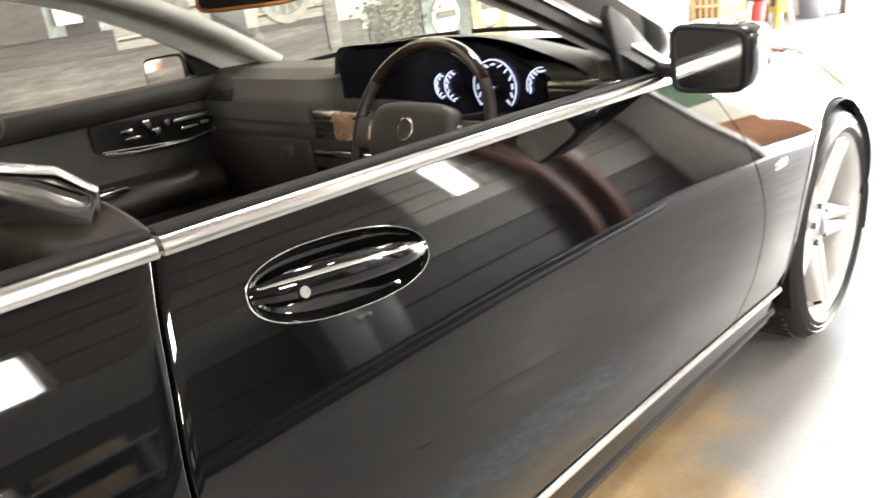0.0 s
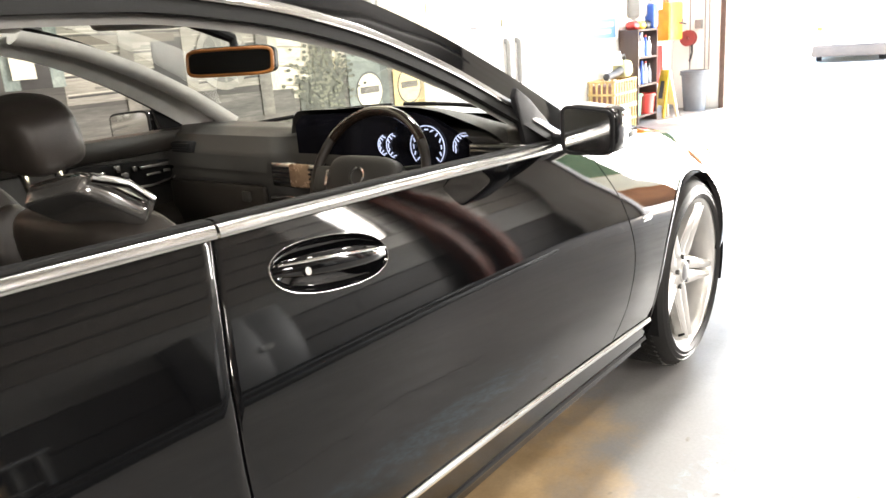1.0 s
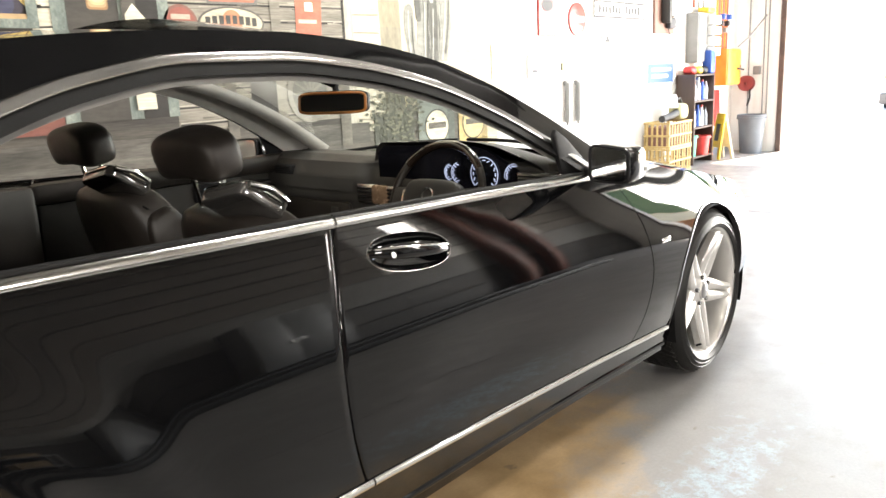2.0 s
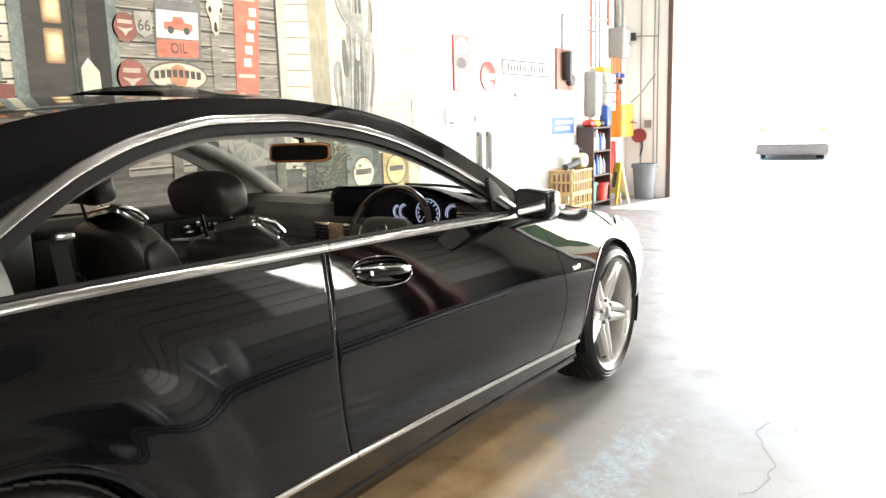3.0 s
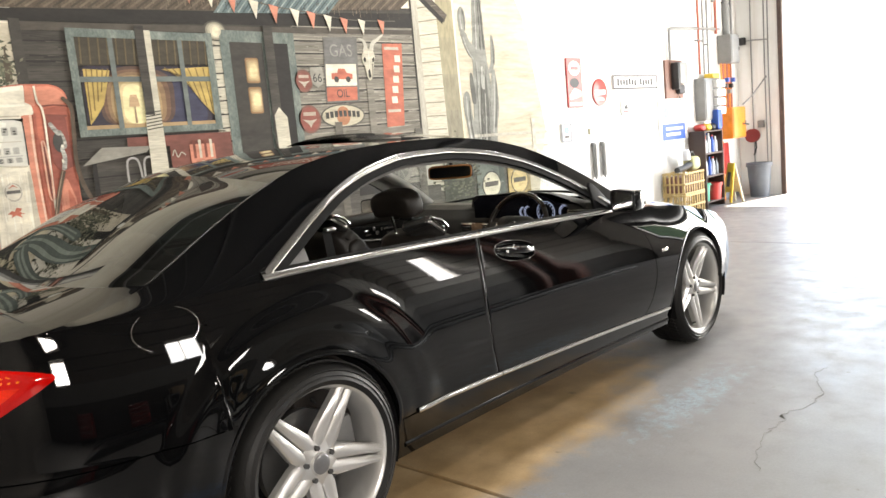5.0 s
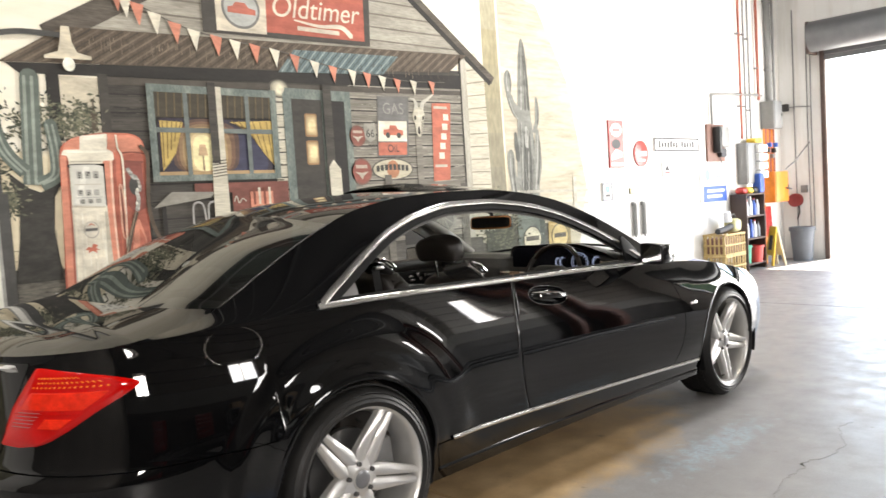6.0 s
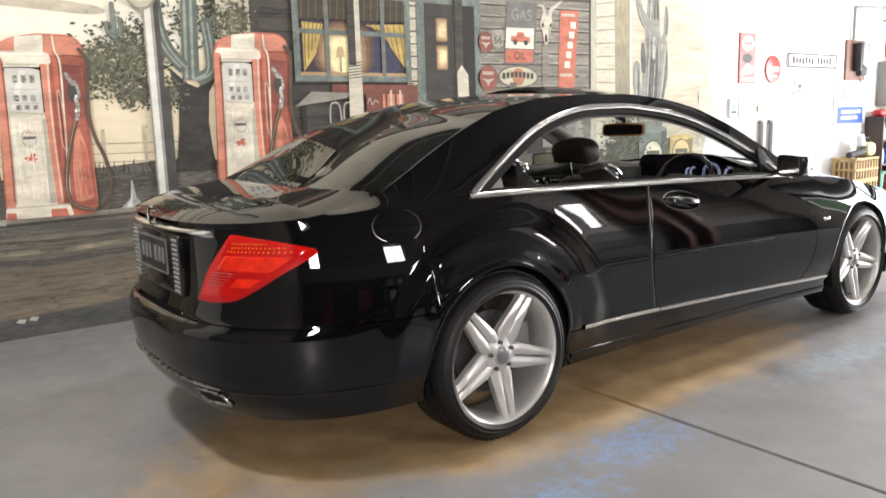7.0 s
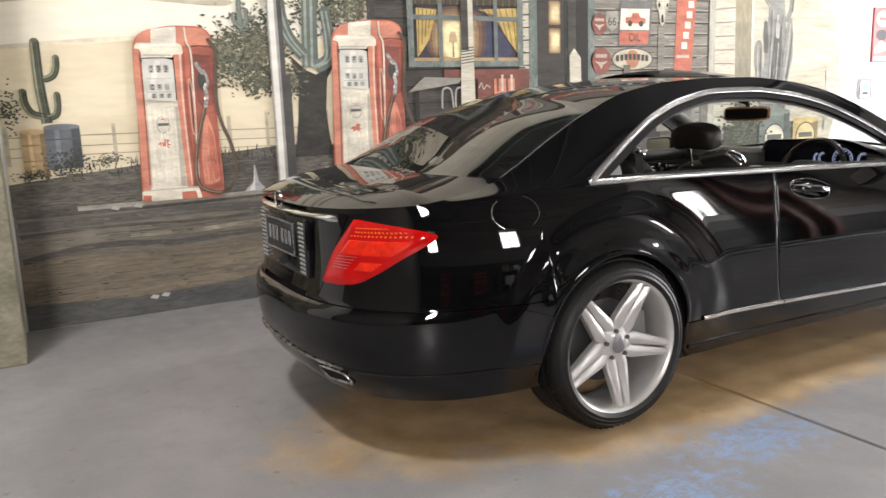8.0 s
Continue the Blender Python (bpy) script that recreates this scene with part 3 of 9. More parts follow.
car = thing("parked_coupe", pose(0, 0, 0), "glossy black two door coupe with open windows on silver wheels", "car")
SHUT_R = curve([(0, 1.002), (0.12, 0.975), (0.26, 0.955), (0.45, 0.947), (0.62, 0.953), (0.84, 0.98), (0.93, 0.994), (1, 1.008)])
SHUT_F = curve([(0, 2.275), (0.2, 2.355), (0.45, 2.395), (0.7, 2.365), (0.9, 2.30), (1, 2.265)])
TRIM_Z = curve([(0.4, 0.372), (1.03, 0.350), (2.55, 0.292)])
g = 0.0052 / (X_FRONT - X_REAR)
low_trim = lambda p: TRIM_Z(flank(p, 0.4)[0])
BUMP_Z = 0.585
for side in (-1, 1):
    sd = "right" if side < 0 else "left"
    sheet("door", 0, 0, low_trim, top_z, 150, 80, M_PAINT, car, side, lean=lambda v: (p_of(SHUT_R(v)) + g, p_of(SHUT_F(v)) - g / 2))
    sheet("quarter_panel", 0, 0, lambda p: BUMP_Z if flank(p, .6)[0] < -0.33 else low_trim(p), top_z, 240 if side < 0 else 90, 104 if side < 0 else 40, M_PAINT, car, side, lean=lambda v: (-0.87, p_of(SHUT_R(v)) - g))
    sheet("front_wing", 0, 0, lambda p: 0.30, top_z, 90, 50, M_PAINT, car, side, lean=lambda v: (p_of(SHUT_F(v)) + g / 2, 1.0))
    # sill with its bright strip
    sheet("sill", p_of(0.28), p_of(2.62), lambda p: 0.20, lambda p: low_trim(p) - 0.003, 60, 8, M_PAINT, car, side, out=0.004)
    for a, b in ((0.47, 1.013), (1.019, 2.56)):
        def strip(u, v, a=a, b=b, side=side):
            x = a + (b - a) * u
            ang = math.pi * v
            z = TRIM_Z(x) + 0.004
            q = skin(p_of(x), z - 0.010 * math.cos(ang), side, 0.002 + 0.008 * math.sin(ang))
            return q
        solid("sill_strip", *grid(40, 6, strip), M_CHROME, car, "bright metal sill strip")
    # fold along the sill's foot
    solid("sill_fold", *grid(50, 6, lambda u, v: skin(p_of(lerp(0.42, 2.56, u)), lerp(0.238, 0.262, v) - 0.02 * u, side, 0.004 + 0.007 * math.sin(math.pi * v))), M_PAINT, car)
# bumpers
for side in (-1, 1):
    sheet("rear_bumper", -1.0, p_of(-0.30 + 0.0001), lambda p: 0.235, lambda p: BUMP_Z - 0.004, 60, 20, M_PAINT, car, side)
    sheet("front_bumper", 1.0 + g, 2.0, lambda p: 0.20, lambda p: top_z(p), 50, 24, M_PAINT, car, side)

# greenhouse
edge_z = curve([(-0.80, 0.955), (-0.62, 0.975), (-0.45, 1.01), (-0.36, 1.05), (-0.15, 1.155), (0.06, 1.25), (0.3, 1.328), (0.6, 1.368), (0.85, 1.378), (1.05, 1.378), (1.3, 1.358), (1.55, 1.312), (1.78, 1.235), (2.0, 1.135), (2.2, 1.025), (2.42, 0.895)])
edge_h = curve([(-0.80, 0.745), (-0.6, 0.725), (-0.36, 0.685), (0.0, 0.625), (0.3, 0.59), (0.6, 0.572), (1.0, 0.57), (1.5, 0.605), (1.9, 0.66), (2.42, 0.775)])
arch_z = curve([(-0.095, 0.982), (-0.03, 1.024), (0.10, 1.096), (0.235, 1.168), (0.39, 1.238), (0.585, 1.296), (0.82, 1.331), (1.03, 1.333), (1.26, 1.312), (1.50, 1.262), (1.76, 1.166), (2.0, 1.045), (2.2, 0.935), (2.28, 0.905)])
DLO_R, DLO_F = -0.082, 2.26


def belt_h(x):
    return side_w(x, belt_z(x)) if x > X_REAR else skin_h_at(x, belt_z(x))


def p_rear(x, z):
    """The p at which the tail's skin passes x."""
    lo, hi = -1.0, 0.0
    for _ in range(30):
        mid = (lo + hi) / 2
        if flank(mid, z)[0] > x:
            hi = mid
        else:
            lo = mid
    return (lo + hi) / 2


def skin_h_at(x, z):
    return flank(p_rear(x, z), z)[1]


def house(x, z, out=0.0):
    """Half width of the greenhouse's side."""
    zb, ze = belt_z(x), edge_z(x)
    t = min(max((z - zb) / max(ze - zb, 0.01), 0), 1)
    return belt_h(x) + (edge_h(x) - belt_h(x)) * t ** 1.2 + out


for side in (-1, 1):
    def rail(u, v, side=side):
        x = -0.78 + (2.40 + 0.78) * u
        lo = arch_z(x) if DLO_R < x < DLO_F else belt_z(x)
        z = lo + (max(edge_z(x), lo + 0.004) - lo) * v
        return (x, side * house(x, z), z)
    solid("roof_pillar", *grid(120, 14, rail), M_PAINT, car, "black roof rail and rear pillar", sharp=60)

    # bright strip round the side window, with the black seal inside it
    def dlo(t):
        """Round the window's rim: 0 to 1 over the arch from the rear, 1 to 2 back along the belt."""
        if t <= 1:
            x = DLO_R + (DLO_F - DLO_R) * t
            return x, arch_z(x)
        x = DLO_F + (DLO_R - DLO_F) * (t - 1)
        return x, belt_z(x) + 0.006
    def strip_pts(t, inner, lift, side=side):
        x, z = dlo(t)
        xa, za = dlo(max(t - 0.01, 0 if t <= 1 else 1.0001))
        xb, zb = dlo(min(t + 0.01, 1 if t <= 1 else 2))
        d = math.hypot(xb - xa, zb - za) or 1
        nx, nz = (zb - za) / d, -(xb - xa) / d
        return Vector((x + nx * inner, side * (house(x + nx * inner, z + nz * inner) + lift), z + nz * inner))
    for name, t0, t1, a, b, lift, mat, lab in (("window_strip", 0.006, 1.0, 0.0, 0.022, 0.008, M_SATIN, "bright metal window arch strip"), ("belt_strip", 1.0001, 2.0, -0.004, 0.017, 0.009, M_SATIN, "bright metal belt strip"),
                                               ("window_seal", 0.0, 1.0, 0.022, 0.050 if side < 0 else 0.028, 0.002, M_RUBBER, "black rubber window seal"), ("belt_seal", 1.0001, 2.0, 0.017, 0.024, 0.004, M_RUBBER, "black rubber belt seal")):
        spans = ((t0, t1),) if "belt" not in name else ((t0, t0 + (DLO_F - 1.019) / (DLO_F - DLO_R)), (t0 + (DLO_F - 1.013) / (DLO_F - DLO_R), t1))
        for sa, sb in spans:
            def bar(u, v, sa=sa, sb=sb, a=a, b=b, lift=lift):
                ang = math.pi * v
                m = (a + b) / 2 - (b - a) / 2 * math.cos(ang)
                return strip_pts(sa + (sb - sa) * u, m, lift * (0.5 + 0.5 * math.sin(ang) ** 0.7) - (0.02 if v in (0, 1) else 0))
            solid(name, *grid(90, 8, bar), mat, car, lab, sharp=60)


def crown(name, es, cs, n, mat, label="", w0=-1.0, w1=1.0, nw=40, lift=0.0, power=2.0, gap=0.0):
    """A sheet across the car: es(s) gives its rim on one side, cs(s) its middle line."""
    def f(u, v):
        e, c = es(u), cs(u)
        w = w0 + (w1 - w0) * v
        k = abs(w) ** (power(u) if callable(power) else power)
        return (c[0] + (e[0] - c[0]) * k, e[1] * w, c[1] + (e[2] - c[1]) * k + lift)
    return solid(name, *grid(n, nw, f), mat, car, label, sharp=60)


def edge(x):
    return (x, edge_h(x), edge_z(x))


roof_c = curve([(0.04, 1.325), (0.3, 1.372), (0.7, 1.402), (1.0, 1.404), (1.36, 1.384)])
screen_c = curve([(1.36, 1.384), (1.7, 1.315), (2.1, 1.205), (2.45, 1.07), (2.68, 0.945)])
rear_c = curve([(-0.60, 1.03), (-0.45, 1.10), (-0.2, 1.225), (0.04, 1.325)])
crown("roof_panel", lambda s: edge(lerp(0.12, 1.50, s)), lambda s: (lerp(0.04, 1.36, s), roof_c(lerp(0.04, 1.36, s))), 40, M_PAINT)
crown("windscreen", lambda s: edge(lerp(1.50, 2.41, s)), lambda s: (lerp(1.36, 2.68, s), screen_c(lerp(1.36, 2.68, s))), 40, M_SCREEN, "clear windscreen")
crown("rear_window", lambda s: edge(lerp(-0.42, 0.12, s)), lambda s: (lerp(-0.60, 0.04, s), rear_c(lerp(-0.60, 0.04, s))), 40, M_TINT, "dark tinted rear window", power=lambda u: 5.0 - 3.0 * step(0.55, 1.0, u))

for side in (-1, 1):
    solid("rear_window_seal", *tube([(x, side * (edge_h(x) + 0.001), edge_z(x) + 0.001) for x in np.linspace(-0.42, 0.14, 24)], 0.0022, 6), M_SATIN, car, "thin grey rear window edge")


def deck_edge(s):
    if s < 0.3:
        return edge(lerp(-0.42, -0.78, s / 0.3))
    p = lerp(p_rear(-0.78, 0.95), -1.0, (s - 0.3) / 0.7)
    x, w = flank(p, 0.95)
    return x, w, belt_z(x)


def deck_mid(s):
    x = lerp(-0.60, flank(-1, 0.95)[0], s ** 0.8)
    return x, lerp(1.035, 0.995, s * 2) if s < 0.5 else lerp(0.995, belt_z(flank(-1, 0.95)[0]), ((s - 0.5) * 2) ** 2)


crown("boot_lid", deck_edge, deck_mid, 40, M_PAINT, power=4.5)


def hood_edge(s):
    if s < 0.72:
        p = p_of(lerp(2.41, X_FRONT, s / 0.72))
    else:
        p = lerp(1.0, 2.0, (s - 0.72) / 0.28)
    x = flank(p, 0.7)[0]
    return x, flank(p, belt_z(x))[1], belt_z(x)


hood_c = curve([(2.68, 0.945), (3.0, 0.905), (3.4, 0.82), (3.9, 0.52)])
hood_mid = lambda s: (lerp(2.68, flank(2, 0.6)[0], s), hood_c(lerp(2.68, 3.9, s)))
crown("bonnet", hood_edge, hood_mid, 40, M_PAINT, w0=-0.84, w1=0.84, power=2.6)
for w0, w1 in ((-1.0, -0.845), (0.845, 1.0)):
    crown("wing_top", hood_edge, hood_mid, 40, M_PAINT, w0=w0, w1=w1, nw=6, power=2.6)

# arch lips and liners
for xa in AXLES:
    for side in (-1, 1):
        def lip(u, v, xa=xa, side=side):
            a = radians(lerp(-14, 194, u))
            r, out, inn = [(0.013, 0.0003, 0), (0.006, 0.0022, 0), (-0.003, 0.0022, 0), (-0.0055, 0.0, 0.002), (-0.004, 0.0, 0.05)][round(v * 4)]
            x, z = xa + (ARCH_R + r) * math.cos(a), WHEEL_R + (ARCH_R + r) * math.sin(a)
            q = skin(p_of(x) if x > X_REAR else p_rear(x, z), z, side, out)
            return (q[0], q[1] - side * inn, q[2])
        solid("arch_lip", *grid(64, 4, lip), M_PAINT, car, sharp=80)
        def liner(u, v, xa=xa, side=side):
            a = radians(lerp(-20, 200, u))
            return (xa + 0.362 * math.cos(a), side * lerp(0.88, 0.55, v), WHEEL_R + 0.362 * math.sin(a))
        solid("arch_liner", *grid(32, 2, liner), M_BLACK, car)

# dark inner shell behind the shut lines
for side in (-1, 1):
    sheet("inner_body", -1.0, 2.0, lambda p: 0.22, lambda p: top_z(p) - 0.03, 140, 14, M_BLACK, car, side, out=-0.03)


part("underbody", prism([(-0.82, 0.24), (-0.45, 0.19), (0.42, 0.165), (2.55, 0.165), (3.4, 0.19), (3.7, 0.24), (3.7, 0.27), (-0.82, 0.28)], -0.66, 0.66, "xz", 0.01), M_BLACK, car, "dark underside")


# wheels: five split spokes
M_HUBCAP, M_DISC = stuff("grey_hub_cap", (0.22, 0.22, 0.23), 0.35, 0.6), stuff("dark_disc_steel", (0.10, 0.10, 0.10), 0.4, 0.7)


def build_wheel():
    w = new("wheel")
    prof = [(0.268, -0.125), (0.285, -0.135), (0.297, -0.1295), (0.300, -0.1325), (0.313, -0.1235), (0.316, -0.1265), (0.325, -0.115), (0.340, -0.085), (0.343, -0.04), (0.343, 0.04), (0.340, 0.085), (0.325, 0.115), (0.316, 0.122), (0.313, 0.119), (0.300, 0.1275), (0.297, 0.1245), (0.287, 0.130), (0.277, 0.127), (0.266, 0.11)]
    solid("tyre", *lathe(prof, 72, "y"), M_TYRE, w, sharp=50)
    bm = None
    for i in range(72):
        for j, y in enumerate((-0.07, -0.025, 0.025, 0.07)):
            m = pose(0, 0, 0, 0, 360 * (i + 0.5 * (j % 2)) / 72, 0) @ pose(0, y, 0.3432, 0, 0, 25 if y > 0 else -25)
            bm = box(-0.0125, 0.0125, -0.019, 0.019, -0.004, 0.002, m=m, bm=bm) if bm else box(-0.0125, 0.0125, -0.019, 0.019, -0.004, 0.002, m=m)
    part("tread", bm, M_TYRE, w, smooth=False)
    rim = [(0.276, -0.124), (0.279, -0.112), (0.262, -0.10), (0.256, -0.06), (0.240, 0.03), (0.252, 0.09), (0.258, 0.108), (0.266, 0.118), (0.277, 0.124), (0.279, 0.117)]
    solid("rim", *lathe([(r, -h) for r, h in rim], 72, "y"), M_ALLOY, w, "silver alloy rim", sharp=50)
    for k in range(5):
        bm = None
        for s in (-1, 1):
            secs = []
            for r, off, half, yy in ((0.045, 0.022, 0.0215, -0.080), (0.09, 0.0275, 0.026, -0.086), (0.16, 0.0235, 0.0205, -0.096), (0.225, 0.0195, 0.0155, -0.106), (0.268, 0.0185, 0.014, -0.112)):
                c = s * off
                secs.append([(c - half, yy + 0.045), (c - half, yy + 0.010), (c - half * 0.35, yy), (c + half * 0.35, yy), (c + half, yy + 0.010), (c + half, yy + 0.045)])
            vs, n = [], 6
            for (r, *_), sec in zip(((0.045,), (0.09,), (0.16,), (0.225,), (0.268,)), secs):
                vs += [Vector((a, b, r)) for a, b in sec]
            fs = [(i * n + j, i * n + (j + 1) % n, (i + 1) * n + (j + 1) % n, (i + 1) * n + j) for i in range(4) for j in range(n)] + [tuple(range(n)), tuple(4 * n + j for j in range(n))]
            me = bpy.data.meshes.new("tmp")
            m = Matrix.Rotation(radians(72 * k), 3, "Y")
            me.from_pydata([m @ v for v in vs], [], fs)
            one = bmesh.new()
            one.from_mesh(me)
            bpy.data.meshes.remove(me)
            bmesh.ops.recalc_face_normals(one, faces=one.faces)
            bmesh.ops.bevel(one, geom=one.edges[:], offset=0.003, segments=2, affect="EDGES", clamp_overlap=True)
            bm = merge(bm, one)
        part("spoke", bm, M_ALLOY, w)
    solid("hub", *lathe([(0.0, -0.096), (0.036, -0.095), (0.040, -0.088), (0.052, -0.084), (0.078, -0.076), (0.085, -0.03), (0.0, -0.03)], 40, "y"), M_ALLOY, w)
    solid("hub_cap", *lathe([(0.0, -0.101), (0.028, -0.100), (0.034, -0.096), (0.034, -0.09)], 32, "y"), M_HUBCAP, w, "grey metal hub cap")
    for k in range(5):
        a = radians(72 * k + 36)
        part("wheel_bolt", rod((0.056 * math.sin(a), -0.06, 0.056 * math.cos(a)), (0.056 * math.sin(a), -0.0935, 0.056 * math.cos(a)), 0.0095, segs=6), M_DISC, w)
    solid("brake_disc", *lathe([(0.06, 0.0), (0.17, 0.0), (0.17, 0.03), (0.06, 0.03)], 48, "y", True), M_DISC, w, "dark steel brake disc")
    part("brake_caliper", box(-0.21, -0.11, -0.03, 0.06, -0.08, 0.08, 0.015), M_STEEL, w)
    part("valve", rod((0.0, -0.115, -0.235), (0.0, -0.135, -0.225), 0.005, 0.004, 8), M_RUBBER, w)
    return w


wheel = build_wheel()
wheel.parent = car
wheel.matrix_basis = pose(0, -0.787, WHEEL_R, 0, 174, 0)
for x, y, turn, spin in ((2.955, -0.755, 0, 31), (0, 0.79, 180, 10), (2.955, 0.79, 180, 40)):
    copy_thing(wheel, pose(x, y, WHEEL_R, 0, 0, turn) @ pose(0, 0, 0, 0, spin, 0))


# ---- coupe: fittings ----
def pad(size, e1=0.35, e2=0.35, nu=24, nv=16, squash=None):
    """A rounded cushion shape: a superellipsoid of the given full sizes."""
    def f(u, v):
        a, b = -math.pi + 2 * math.pi * u, -math.pi / 2 + math.pi * v
        ca, sa, cb, sb = math.cos(a), math.sin(a), math.cos(b), math.sin(b)
        pw = lambda t, e: math.copysign(abs(t) ** e, t)
        q = Vector((size[0] / 2 * pw(cb, e1) * pw(ca, e2), size[1] / 2 * pw(cb, e1) * pw(sa, e2), size[2] / 2 * pw(sb, e1)))
        return squash(q) if squash else q
    return grid(nu, nv, f)


def place(vf, m):
    return [m @ Vector(v) for v in vf[0]], vf[1]


def p_at(h, z):
    """The p of the tail's skin at half width h."""
    w0 = flank(-1e-6, z)[1]
    return -math.acos(min(max((h / w0), 0), 1) ** 1.4) / (math.pi / 2)


M_RED = stuff("red_lamp_lens", (0.47, 0.003, 0.002), 0.03, 0, 0.12, 14, 0.0, 120)
M_REDLIT = stuff("bright_red_lamp_lens", (0.72, 0.022, 0.006), 0.03, 0, 0.25, 30, 0.0, 160)
M_AMBER = stuff("amber_lamp_cells", (0.85, 0.22, 0.015), 0.25, 0, 0.2, 60, 0.2, 200)
M_CLEAR = stuff("ribbed_clear_lens", (0.30, 0.31, 0.31), 0.2, 0.3, 0.2, 40, 0.2, 100)
# mirror rim: a warm orange reflection put into the colour
M_MIRRORRIM = stuff("orange_brown_rim", (0.42, 0.15, 0.035), 0.4)
# near roof rail, darker than the far one: shade put into the colour
M_RAILSHADE = stuff("shaded_roof_rail_cloth", (0.19, 0.185, 0.175), 0.9, 0, 0.1, 15.0, 0.3, 600)
M_PLATE = stuff("dark_number_plate", (0.02, 0.022, 0.024), 0.35, 0, 0.2, 30, 0.05)
M_COVER = stuff("glossy_grey_seat_cover", (0.22, 0.215, 0.21), 0.10, 0.8, 0.05, 6, 0.0)
M_WHITE = stuff("white_lacquer", (0.75, 0.75, 0.73), 0.4, 0, 0.06, 12, 0.05)
M_DIAL = glow("lit_white_dial", (0.55, 0.66, 1.0), 0.05)
M_DISPLAY = stuff("dark_display_glass", (0.004, 0.004, 0.006), 0.08, 0, 0.0, 5, 0)

lamp_l = curve([(0.655, 0.385), (0.78, 0.455), (0.905, 0.545)])
lamp_r = curve([(0.655, 0.47), (0.665, 0.56), (0.70, 0.640), (0.757, 0.715), (0.82, 0.762), (0.845, 0.772), (0.86, 0.752), (0.885, 0.67), (0.905, 0.552)])
for side in (-1, 1):
    def lens(u, v, a=0.0, b=1.0, lo=0.657, hi=0.903, out=0.006, side=side):
        z = lerp(lo, hi, v)
        h = lerp(lamp_l(z), lamp_r(z), lerp(a, b, u))
        rim = min(u, 1 - u, v, 1 - v)
        return skin(p_at(h, z), z, side, out * min(rim * 12, 1) + 0.001)
    lamp = solid("tail_lamp", *grid(36, 28, lens), M_RED, car, "large red tail lamp lens", sharp=60)
    for row, (z0, n, a0, a1) in enumerate(((0.840, 15, 0.14, 0.86), (0.854, 14, 0.16, 0.82), (0.868, 12, 0.18, 0.74))):
        for k in range(n):
            at = lerp(a0, a1, (k + 0.5 * (row % 2)) / n)
            solid("lamp_cell", *grid(3, 3, lambda u, v: lens(u, v, at, at + 0.030, z0, z0 + 0.0095, 0.0088)), M_AMBER, lamp, "amber lamp cell")
    solid("lamp_divider", *grid(24, 2, lambda u, v: lens(u, v, 0.02, 0.96, 0.762, 0.766, 0.0086)), M_RED, lamp, "dark red divider")
    solid("lamp_reflector", *grid(12, 6, lambda u, v: lens(u, v, 0.56, 0.90, 0.715, 0.756, 0.0082)), M_REDLIT, lamp, "bright red reflector")
    solid("lamp_band", *grid(24, 8, lambda u, v: lens(u, v, 0.10, 0.92, 0.77, 0.835, 0.0080)), M_REDLIT, lamp, "brighter red band")
    for k in range(5):
        solid("lamp_rib", *grid(10, 2, lambda u, v: lens(u, v, 0.12, 0.5, 0.722 + 0.011 * k, 0.7255 + 0.011 * k, 0.0090)), M_CLEAR, lamp)
    # fold of the bumper's lower apron
    solid("bumper_apron", *grid(50, 4, lambda u, v: skin(lerp(-1.0, -0.02, u), lerp(0.338, 0.350, v), side, 0.0025 * math.sin(math.pi * v))), M_PAINT, car)
    # flat exhaust tip set into the bumper's foot, and the thin trim that leads to it
    def foot(h, z, out, side=side):
        return skin(p_at(h, z), z, side, out)
    rim_line = soft_outline([(0.415, 0.286), (0.545, 0.286), (0.525, 0.328), (0.385, 0.332)], 0.014)
    tip = solid("exhaust_tip", *tube([foot(h, z, 0.006) for h, z in rim_line], 0.0055, 8, True), M_EXHAUST, car, "dull steel flat exhaust tip")
    solid("bore", [foot(h, z, 0.006) for h, z in rim_line] + [foot(0.468, 0.308, 0.0045)], [(j, (j + 1) % 16, 16) for j in range(16)], M_BLACK, tip)
    solid("bumper_trim", *tube([foot(0.0005 + 0.53 * t, 0.352 - 0.006 * t * t, 0.003) for t in np.linspace(0, 1, 30)], 0.0055, 8), M_EXHAUST, car, "thin dull metal trim along the bumper's foot")

# boot lid's rear face, number plate and lamps beside it
XR = -1.047
solid("boot_face", *grid(40, 16, lambda u, v: skin(p_at(0.0001 + 0.40 * abs(2 * u - 1) * lerp(0.93, 1.3, v), lerp(0.60, 0.918, v)), lerp(0.60, 0.918, v), 1 if u > 0.5 else -1, 0.002)), M_PAINT, car)
part("plate_recess", box(XR - 0.012, XR + 0.02, -0.30, 0.30, 0.655, 0.885, 0.008), M_GLOSSBLACK, car)
for s in (-1, 1):
    solid("chrome_bar", *grid(24, 6, lambda u, v: skin(p_at(0.0005 + 0.47 * u, 0.90), lerp(0.888, 0.912, v), s, 0.002 + 0.012 * math.sin(math.pi * v) * (1 - u ** 6))), M_CHROME, car, "chrome bar over the number plate")
plate = part("number_plate", box(XR - 0.02, XR - 0.012, -0.186, 0.186, 0.725, 0.860, 0.002), M_PLATE, car, "dark number plate with pale border")
for y in (-0.135, -0.085, -0.035, 0.035, 0.085, 0.135):
    part("plate_bar", box(XR - 0.0225, XR - 0.019, y - 0.012, y + 0.012, 0.765, 0.825, 0.001), M_CLEAR, plate, smooth=False)
